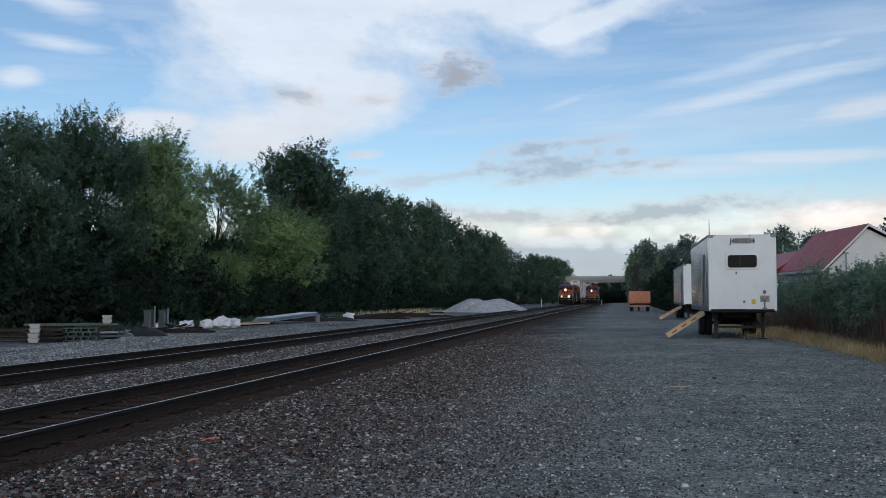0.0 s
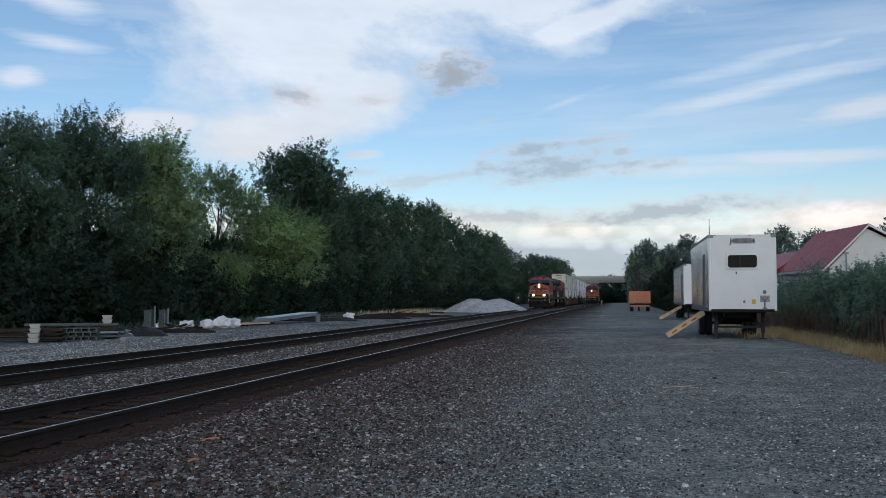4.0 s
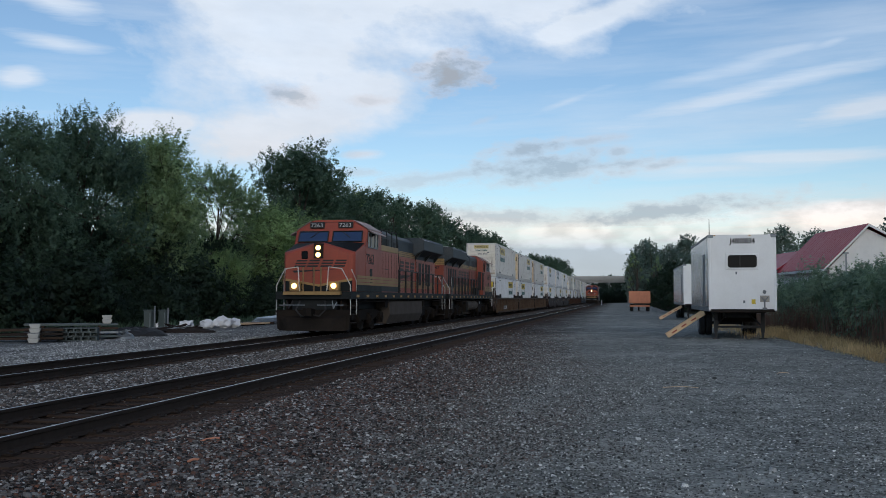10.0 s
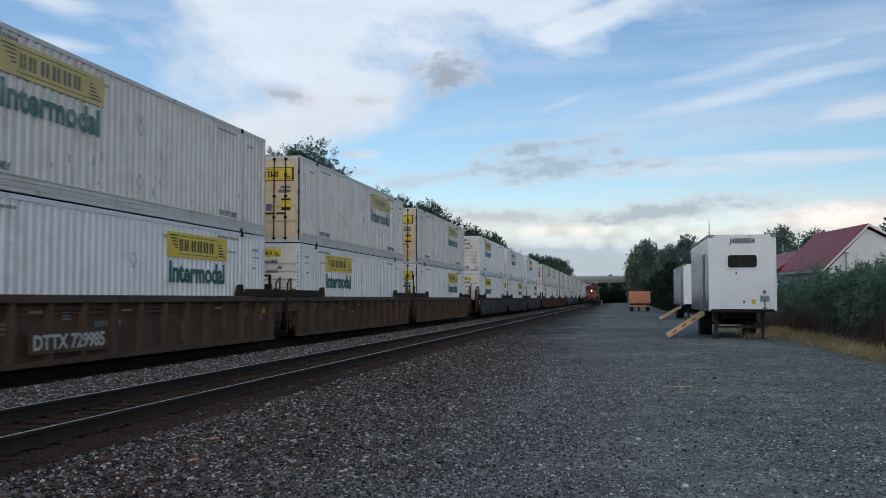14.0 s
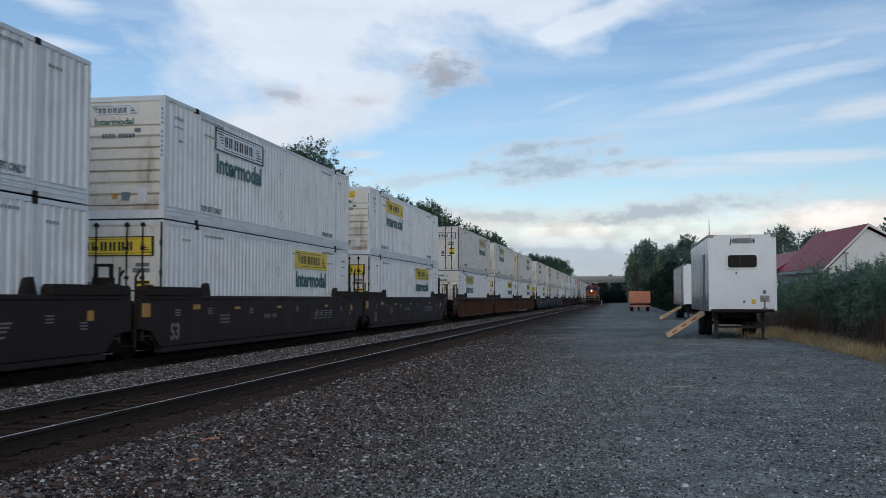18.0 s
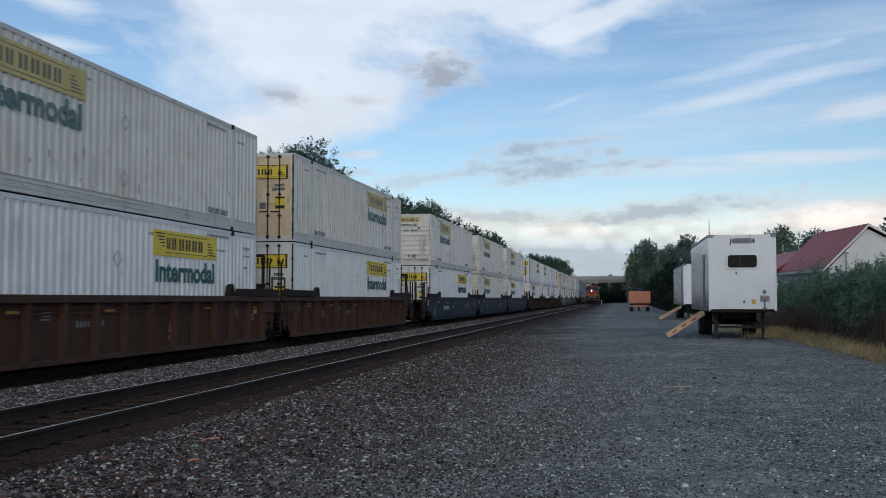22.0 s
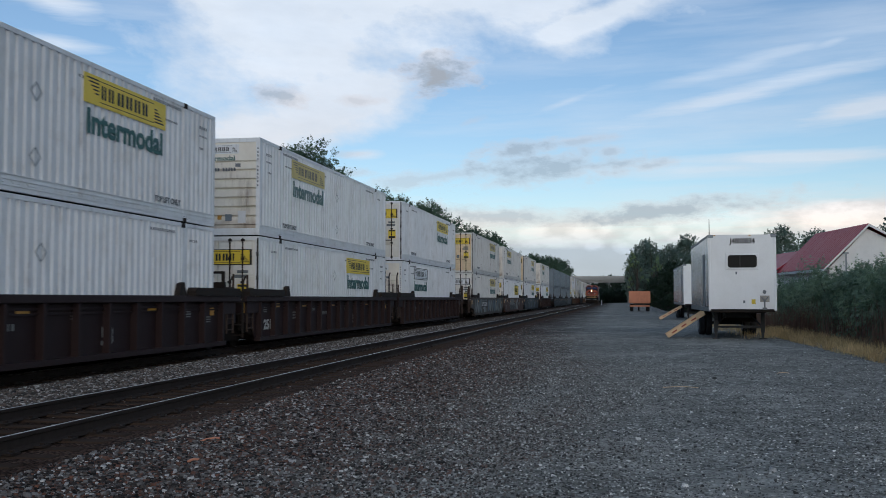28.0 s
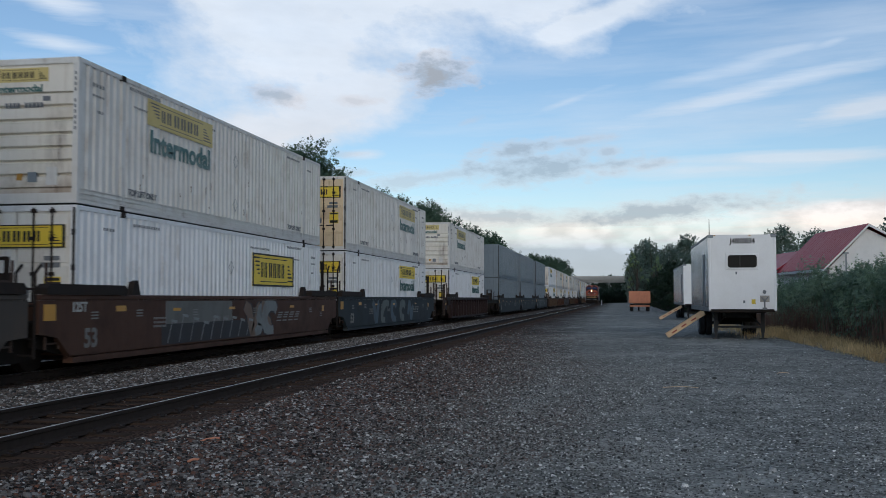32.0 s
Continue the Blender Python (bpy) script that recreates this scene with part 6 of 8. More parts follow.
    for y0 in (0.12, L - 0.85):
        for s in (-1, 1):
            bm = bmesh.new()
            for z in (0.42, 0.75, 1.08):
                x0, x1 = sorted((s * 1.12, s * 1.52))
                box(bm, x0, x1, y0, y0 + 0.75, z, z + 0.035)
            x0, x1 = sorted((s * 1.08, s * 1.12))
            box(bm, x0, x1, y0, y0 + 0.78, 0.38, 1.36)
            part("steps", bm, "steel", c, "steel boarding steps")
    for y, d in ((0.0, -1), (L, 1)):
        bm = bmesh.new()
        prism(bm, [(-1.45, 0.18), (1.45, 0.18), (1.5, 0.95), (-1.5, 0.95)], "y", y - 0.1 if d > 0 else y + 0.02, y + 0.12 if d > 0 else y + 0.1)
        loft(bm, [[(-1.35, y + d * 0.02, 0.14), (1.35, y + d * 0.02, 0.14), (1.35, y + d * 0.02, 0.7), (-1.35, y + d * 0.02, 0.7)],
                  [(-0.9, y + d * 0.42, 0.14), (0.9, y + d * 0.42, 0.14), (1.0, y + d * 0.22, 0.62), (-1.0, y + d * 0.22, 0.62)]])
        part("pilot_plow", bm, "under", c, "grimy black pilot plough")
        slab("anticlimber", "stripe" if d < 0 else "locoblack", c, -1.15, 1.15, min(y, y + d * 0.2), max(y, y + d * 0.2), 1.53, 1.66)
        coupler(c, y, d)
        for s in (-1, 1):
            bm = bmesh.new()
            pipe(bm, [(s * 0.5, y + d * 0.05, 1.3), (s * 0.6, y + d * 0.28, 0.95), (s * 0.35, y + d * 0.35, 0.7), (s * 0.15, y + d * 0.4, 0.75)], 0.03)
            part("air_hose", bm, "black", c)
            bm = bmesh.new()
            pipe(bm, [(s * 0.8, y + d * 0.05, 1.3), (s * 0.9, y + d * 0.25, 1.0), (s * 1.0, y + d * 0.1, 1.25)], 0.02)
            part("jumper_cable", bm, "galv" if s > 0 else "black", c)
            slab("uncoupling_bar", "galv", c, min(s * 0.25, s * 1.3), max(s * 0.25, s * 1.3), min(y + d * 0.2, y + d * 0.23), max(y + d * 0.2, y + d * 0.23), 1.12, 1.15)
    return c


M["emblem"] = paint("worn_black_emblem", (0.03, 0.028, 0.027), 0.6, grime=(0.2, 0.07, 0.04), dirt=0.5)
WHEELS = []
M["bluepane"] = M["glass"].copy()
M["bluepane"].name = "blue_tinted_glass"
M["bluepane"].node_tree.nodes["Principled BSDF"].inputs["Base Color"].default_value = (0.035, 0.060, 0.125, 1)
M["board_white"] = paint("number_board_white", (0.42, 0.42, 0.41), 0.5, dirt=0.1, streak=False)
lead = riding(loco("7263", "orange and black diesel locomotive leading the freight train, headlights lit", True), -48.1)
trail = riding(loco("6847", "orange and black diesel locomotive running backwards behind the leader", False, True, "orange_worn"), -4.0, True)
WAIT = loco("", "orange diesel locomotive waiting on the near track, lamp lit", True, False)
WAIT.matrix_basis = pose(TRACK_X[0], 249, 0)
# ---------------------------------------------------------------- trees
def crown_mesh(name, rng, lobes, leaves, leaf, material, sprig=1.0, fill=0.22, shoots=1.0):
    """Very many small leaves set in tight clumps over the lobes, larger ones inside; a lobe is (x, y, z, rx, ry, rz)."""
    per = 44
    n_cl = leaves // per
    lob = np.array(lobes, float)
    area = (lob[:, 3] * lob[:, 4] * lob[:, 5]) ** 0.67
    pick = rng.choice(len(lob), n_cl, p=area / area.sum())
    d = rng.normal(size=(n_cl, 3))
    d /= np.linalg.norm(d, axis=1)[:, None]
    inner = rng.random(n_cl) < fill
    rad = np.where(inner, rng.uniform(0.25, 0.75, n_cl), 1.0 - 0.22 * rng.random(n_cl) ** 1.5)
    rad *= 1 + 0.10 * np.sin(d[:, 0] * 5 + pick) * np.cos(d[:, 1] * 6 - pick)
    cen = lob[pick, :3] + d * lob[pick, 3:] * rad[:, None]
    size = rng.uniform(0.30, 0.72, n_cl) * np.where(inner, 1.7, 1.0) * sprig
    off = rng.normal(size=(n_cl, per, 3))
    off *= (rng.random((n_cl, per)) ** 0.45 / np.linalg.norm(off, axis=2))[..., None] * size[:, None, None]
    # outer clumps are shoots: drawn out along a twig that points outwards and up
    twig = d + np.array([0, 0, 0.75 * shoots]) + rng.normal(0, 0.35, (n_cl, 3))
    twig /= np.linalg.norm(twig, axis=1)[:, None]
    along = rng.random((n_cl, per, 1))
    shoot = off * (0.62 - 0.45 * along) + twig[:, None] * (along * (1.0 + 0.7 * shoots) - 0.3) * size[:, None, None]
    off = np.where(inner[:, None, None], off, shoot)
    p = (cen[:, None] + off).reshape(-1, 3)
    n = len(p)
    # leaves lie like shingles over their clump: faces turned outwards and up
    face = np.repeat(d * 0.75 + np.array([0, 0, 0.55]), per, 0) + off.reshape(-1, 3) / np.repeat(size, per)[:, None] * 0.45 + rng.normal(0, 0.42, (n, 3))
    face /= np.linalg.norm(face, axis=1)[:, None]
    a = np.cross(face, rng.normal(size=(n, 3)))
    a /= np.linalg.norm(a, axis=1)[:, None]
    b = np.cross(face, a)
    s = leaf * rng.uniform(0.6, 1.35, n)[:, None] * np.where(np.repeat(inner, per), 1.7, 1.0)[:, None]
    v = np.stack([p - a * s, p + b * s * 0.75 + a * s * 0.2, p - b * s * 0.35 + a * s * 0.9], 1).reshape(-1, 3)
    return big_mesh(name, v, np.arange(n * 3).reshape(-1, 3), material)


def tree(seed, height, spread, material, label, low=0.12, leaves=9000, leaf=0.17, open_crown=0.0, shoots=1.0, dome=0.0):
    rng = np.random.default_rng(seed)
    t = thing("tree", pose(0, 0, 0), label, "tree", "trees along the railway")
    bm = bmesh.new()
    r0 = 0.018 * height + 0.06
    pts, p = [], Vector((0, 0, -0.3))
    for i in range(7):
        pts.append((p.copy(), r0 * (1 - i / 7.5)))
        p += Vector((rng.normal(0, 0.12), rng.normal(0, 0.12), height * 0.125))
    for (a, ra), (b, rb) in zip(pts, pts[1:]):
        rod(bm, a, b, ra, 8, rb)
    lobes = []
    nl = 17
    for i in range(nl):
        k = i / (nl - 1)
        h = height * (low + 0.06 + (0.86 - low) * k)
        reach = spread * (0.95 * math.sin(math.pi * (0.16 + 0.78 * k)) ** 0.7) * rng.uniform(0.45, 0.8)
        ang = i * 2.4 + rng.uniform(-0.4, 0.4)
        q = Vector((math.cos(ang) * reach, math.sin(ang) * reach, h))
        base, rb = pts[min(5, 1 + int(k * 4.5))]
        mid = base.lerp(q, 0.5) + Vector((0, 0, -0.1 * reach))
        rod(bm, base, mid, rb * 0.5, 6, rb * 0.3)
        rod(bm, mid, q, rb * 0.3, 5, 0.02)
        for _ in range(3):
            tip = q + Vector(rng.normal(0, 1, 3)) * spread * 0.28
            tip.z = min(tip.z, height * 0.9)
            rod(bm, q.lerp(mid, 0.3), tip, 0.03, 4, 0.008)
        w = spread * rng.uniform(0.28, 0.46) * (1 - open_crown * 0.3)
        lobes.append((*q, w, w, w * rng.uniform(0.65, 0.95)))
    lobes.append((0, 0, height * 0.9, spread * 0.35, spread * 0.35, height * 0.1))
    for i in range(8 if dome else 0):
        a = i * 2.4
        lobes.append((math.cos(a) * spread * 0.52, math.sin(a) * spread * 0.52, height * (dome + 0.03 * (i % 3)), spread * 0.42, spread * 0.42, spread * 0.36))
    if open_crown < 0.9:
        lobes.append((0, 0, height * 0.46, spread * 0.62, spread * 0.62, height * 0.29))
    part("trunk", bm, "bark", t, "brown trunk and limbs")
    cr = crown_mesh("crown", rng, lobes, leaves, leaf, material, fill=0.22 * max(0.0, 1 - open_crown), shoots=shoots)
    cr.parent = t
    return t


def bush(seed, w, h, material, label, category="bush", leaves=3600, leaf=0.11, sprig=1.0):
    rng = np.random.default_rng(seed)
    t = thing("bush", pose(0, 0, 0), label, category, "undergrowth")
    bm = bmesh.new()
    lobes = []
    for i in range(8):
        ang = i * 2.4
        q = Vector((math.cos(ang) * w * rng.uniform(0.1, 0.6), math.sin(ang) * w * rng.uniform(0.1, 0.6), h * rng.uniform(0.25, 0.75)))
        rod(bm, (q.x * 0.2, q.y * 0.2, -0.2), q, 0.035, 5, 0.01)
        lobes.append((*q, w * 0.4, w * 0.4, h * 0.28))
    part("stems", bm, "bark", t)
    crown_mesh("leaves", rng, lobes, leaves, leaf, material, sprig).parent = t
    return t


KIN = {  # kind: (tree, its height)
    "maple": [(tree(11, 12.5, 4.6, "leaf_mid", "broad green maple at the edge of the wood", leaves=60000, leaf=0.080, low=0.2), 12.9), (tree(12, 12.5, 4.2, "leaf_mid", "green maple with gaps in its crown", open_crown=1.2, leaves=30000, leaf=0.084, low=0.2, shoots=1.1), 12.9), (tree(24, 12.5, 4.2, "leaf_dark", "dark green maple at the edge of the wood", leaves=60000, leaf=0.080, open_crown=0.1, low=0.06), 12.9), (tree(27, 12.5, 4.2, "leaf_dark", "tall dark green tree with upright shoots", leaves=64000, leaf=0.080, open_crown=0.2, shoots=1.2, dome=0.74, low=0.06), 12.9)],
    "far": [(tree(25, 14, 5.0, "leaf_far", "tree beyond the yard, haze in its leaf colour", low=0.05, leaves=30000, leaf=0.12, shoots=0.4), 14.5), (tree(26, 14, 4.4, "leaf_far", "slender tree beyond the yard, haze in its leaf colour", low=0.05, leaves=28000, leaf=0.12, shoots=0.6), 14.5)],
    "light": [(tree(13, 9.5, 4.2, "leaf_light", "yellow-green young tree at the edge of the wood", low=0.16, leaves=40000, leaf=0.07, dome=0.72), 9.8)],
    "oak": [(tree(14, 18, 5.9, "leaf_dark", "tall dark green oak standing above the wood", low=0.1, leaves=84000, leaf=0.092, shoots=0.25, dome=0.78), 18.6), (tree(15, 14, 5.0, "leaf_dark", "dark green oak in the wood", low=0.06, leaves=36000, leaf=0.112, shoots=0.4), 14.5),
            (tree(21, 15, 4.6, "leaf_dark", "slender dark green oak in the wood", low=0.06, leaves=36000, leaf=0.112, shoots=0.4), 15.5)],
    "back": [(tree(22, 13, 5.4, "leaf_shade", "tree deeper in the wood, shade in its leaf colour", low=0.03, leaves=24000, leaf=0.15), 13.4)],
    "shrub": [(bush(16, 2.6, 3.0, "leaf_shade", "shrub under the trees, shade in its leaf colour", leaves=11000, leaf=0.08), 3.1), (bush(17, 2.4, 2.6, "leaf_shade", "green shrub under the trees, shade in its leaf colour", leaves=10000, leaf=0.08), 2.7)],
    "hedge": [(bush(18, 2.0, 2.6, "leaf_hedge", "dense dark green bush beside the yard", leaves=21000, leaf=0.043, sprig=0.55), 2.7), (bush(19, 1.8, 2.2, "leaf_hedge", "green bush beside the yard", leaves=19000, leaf=0.043, sprig=0.55), 2.3)],
    "dead": [(tree(23, 8, 1.6, "leaf_mid", "thin half-bare tree by the far yard", low=0.3, leaves=900, leaf=0.12, open_crown=1.0), 8.2)],
}
USED = {}


def plant(kind, which, x, y, height, turn=0.0, broad=1.0):
    """Stands a tree or bush of that height; the first of its kind is the original, the others are copies."""
    src, h = KIN[kind][which]
    ob = src if src not in USED else copy_thing(src, pose(0, 0, 0))
    USED[src] = True
    ob.matrix_basis = pose(x, y, ground_z(x, y) - 0.05, 0, 0, turn)
    k = height / h
    ob.scale = (k * broad, k * broad, k)
    return ob


def wood_edge():
    rng = random.Random(5)

    def any_turn():
        return rng.uniform(0, 360)

    # the edge of the wood, nearest first: kind, which, x, y, height, breadth against height
    for kind, which, x, y, h, broad in [
            ("maple", 2, -31.5, 41.0, 10.8, 1.0), ("maple", 2, -32.0, 49.2, 11.6, 0.95), ("maple", 3, -32.6, 57.0, 13.4, 0.85), ("maple", 0, -31.6, 63.8, 13.0, 1.0), ("maple", 0, -33.0, 68.0, 12.2, 0.75),
            ("maple", 1, -31.8, 75.5, 12.4, 0.9), ("maple", 1, -32.2, 83.0, 11.6, 0.9), ("light", 0, -29.2, 83.0, 9.7, 1.15), ("light", 0, -29.2, 39.4, 6.4, 0.8), ("light", 0, -28.6, 70.0, 5.4, 0.9),
            ("oak", 0, -33.0, 101, 18.4, 1.0), ("oak", 0, -34.5, 109, 16.0, 0.95), ("oak", 1, -30.5, 104, 11.0, 1.0), ("oak", 1, -31.5, 114, 14.2, 1.05), ("oak", 1, -31.5, 121, 15.6, 1.0), ("oak", 1, -32.0, 132, 16.8, 1.0),
            ("oak", 2, -32.5, 145, 16.6, 1.0), ("oak", 1, -31.5, 157, 17.2, 1.0), ("oak", 2, -32.0, 170, 18.4, 1.0), ("oak", 1, -32.0, 186, 17.2, 1.0), ("oak", 2, -31.0, 203, 16.6, 1.0), ("oak", 1, -32.0, 222, 17.6, 1.0),
            ("oak", 1, -31.0, 240, 17.8, 1.0), ("oak", 2, -32.0, 262, 18.0, 1.0), ("oak", 1, -31.5, 282, 16.4, 1.0), ("oak", 2, -30.0, 306, 14.2, 1.0), ("oak", 1, -29.0, 332, 17.0, 1.0), ("oak", 1, -21.0, 322, 15.2, 1.0),
            ("oak", 2, -25.0, 312, 15.0, 1.0), ("oak", 1, -22.5, 300, 12.0, 1.0), ("oak", 2, -26.0, 285, 12.5, 1.0), ("oak", 1, -27.5, 372, 18.0, 1.0), ("oak", 2, -25.0, 395, 17.5, 1.0), ("oak", 1, -24.0, 425, 18.5, 1.0)]:
        plant(kind, which, x, y, h, any_turn(), broad)
    plant("dead", 0, -31.0, 118.0, 14.6, 70)
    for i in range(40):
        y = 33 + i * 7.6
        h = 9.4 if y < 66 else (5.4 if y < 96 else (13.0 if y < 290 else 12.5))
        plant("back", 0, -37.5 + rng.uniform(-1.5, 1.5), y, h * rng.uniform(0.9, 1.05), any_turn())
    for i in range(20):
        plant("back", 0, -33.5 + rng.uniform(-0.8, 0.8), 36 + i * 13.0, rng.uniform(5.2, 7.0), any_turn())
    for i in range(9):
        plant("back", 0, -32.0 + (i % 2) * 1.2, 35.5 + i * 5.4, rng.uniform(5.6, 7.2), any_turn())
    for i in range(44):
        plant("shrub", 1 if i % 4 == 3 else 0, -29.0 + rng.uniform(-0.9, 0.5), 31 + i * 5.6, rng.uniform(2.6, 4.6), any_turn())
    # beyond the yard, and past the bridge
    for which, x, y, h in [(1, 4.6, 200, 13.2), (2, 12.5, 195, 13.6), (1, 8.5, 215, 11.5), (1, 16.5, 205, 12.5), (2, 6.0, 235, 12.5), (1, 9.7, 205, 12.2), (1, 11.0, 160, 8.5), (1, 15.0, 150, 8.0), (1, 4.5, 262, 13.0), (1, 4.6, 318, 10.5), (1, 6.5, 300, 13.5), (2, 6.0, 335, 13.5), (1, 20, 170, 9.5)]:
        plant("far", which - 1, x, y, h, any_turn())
    plant("dead", 0, 2.6, 190, 10.5, 40)
    plant("dead", 0, 6.5, 182, 9.0, 200)
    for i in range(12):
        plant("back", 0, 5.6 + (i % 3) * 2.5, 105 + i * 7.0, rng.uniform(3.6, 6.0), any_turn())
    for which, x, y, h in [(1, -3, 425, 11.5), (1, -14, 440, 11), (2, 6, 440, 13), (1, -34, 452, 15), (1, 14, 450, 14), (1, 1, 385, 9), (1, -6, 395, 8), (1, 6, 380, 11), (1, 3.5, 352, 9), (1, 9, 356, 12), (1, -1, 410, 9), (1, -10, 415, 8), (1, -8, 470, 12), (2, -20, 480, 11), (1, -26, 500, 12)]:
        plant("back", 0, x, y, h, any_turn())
    for i in range(36):
        x = 9.2 + (i % 3) * 1.9 + rng.uniform(-0.4, 0.4)
        y = 24 + (i // 3) * 2.9 + rng.uniform(-0.6, 0.6)
        plant("hedge", i % 2, x, y, rng.uniform(2.65, 3.0) - (0.25 if y > 42 else 0.0), any_turn())
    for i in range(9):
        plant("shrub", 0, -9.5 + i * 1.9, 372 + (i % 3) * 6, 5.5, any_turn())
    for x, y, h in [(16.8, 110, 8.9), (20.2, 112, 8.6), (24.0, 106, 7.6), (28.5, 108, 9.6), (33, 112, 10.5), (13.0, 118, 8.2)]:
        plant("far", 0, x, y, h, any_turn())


wood_edge()


def blades(name, label, category, n, spots, height, width, material, seed, droop=0.45):
    """Grass or thin stems: bent narrow blades round the spots (x0, x1, y0, y1)."""
    rng = np.random.default_rng(seed)
    x0, x1, y0, y1 = spots
    x, y = rng.uniform(x0, x1, n), rng.uniform(y0, y1, n)
    tuft = 0.5 + 0.5 * np.sin(x * 5.1 + y * 3.3 + 2 * np.sin(y * 0.9)) * np.cos(y * 4.7 - x * 2.2 + 1.5 * np.sin(x * 1.7))
    keep = tuft ** 1.6 > rng.random(n) * 0.75
    x, y, tuft = x[keep], y[keep], tuft[keep]
    n = len(x)
    z = np.array([ground_z(a, b) for a, b in zip(x, y)]) - 0.02
    h = height * rng.uniform(0.45, 1.2, n) * (0.6 + 0.5 * tuft)
    ang, lean = rng.uniform(0, 6.283, n), rng.uniform(0.02, droop, n) * h
    ca, sa = np.cos(ang), np.sin(ang)
    w = width * rng.uniform(0.6, 1.3, n)
    base = np.stack([x, y, z], 1)
    side = np.stack([-sa * w, ca * w, np.zeros(n)], 1)
    mid = base + np.stack([ca * lean * 0.35, sa * lean * 0.35, h * 0.55], 1)
    tip = base + np.stack([ca * lean, sa * lean, h], 1)
    v = np.stack([base - side, base + side, mid + side * 0.8, mid - side * 0.8, tip + side * 0.25, tip - side * 0.25], 1).reshape(-1, 3)
    f = (np.array([(0, 1, 2, 3), (3, 2, 4, 5)])[None] + np.arange(n)[:, None, None] * 6).reshape(-1, 4)
    return tagged(big_mesh(name, v, f, material), label, category, kind="stuff")


blades("dry_grass", "dry straw-coloured grass along the edge of the yard", "grass", 15000, (5.9, 7.2, 22, 47), 0.30, 0.006, "drygrass", 31, 1.6)
blades("dry_grass", "sparse dry grass under the trailer", "grass", 2500, (4.6, 6.2, 39, 60), 0.28, 0.007, "drygrass", 34)
blades("weeds", "brown weed stems in front of the hedge", "weeds", 5200, (6.9, 8.2, 22, 60), 1.25, 0.007, "weed", 32)
blades("weeds", "thin reddish stems growing in front of the hedge", "weeds", 3600, (7.5, 8.8, 22, 52), 1.1, 0.007, "weed", 36)
blades("grass", "green grass at the foot of the wood", "grass", 14000, (-28.5, -25.5, 30, 150), 0.4, 0.02, "leaf_dark", 33)
blades("dry_grass", "pale dry grass by the stone heap", "grass", 1500, (-26, -22, 95, 125), 0.5, 0.02, "drygrass", 35)
# ---------------------------------------------------------------- the yard
def tyre(parent, x0, x1, y, z, r, name="wheel"):
    bm = bmesh.new()
    n = 20
    rings = [[(x, y + k * math.cos(2 * math.pi * i / n), z + k * math.sin(2 * math.pi * i / n)) for i in range(n)]
             for x, k in ((x0, r * 0.62), (x0, r * 0.92), (x0 + 0.03, r), (x1 - 0.03, r), (x1, r * 0.92), (x1, r * 0.62))]
    loft(bm, rings)
    w = part(name, bm, "rubber", parent, "black rubber tyre")
    bm = bmesh.new()
    for xa, xb in ((x0 - 0.01, x0 + 0.02), (x1 - 0.02, x1 + 0.01)):
        rod(bm, (xa, y, z), (xb, y, z), r * 0.55, 16)
    part("rim", bm, "galv", w, "dull steel rim")
    return w


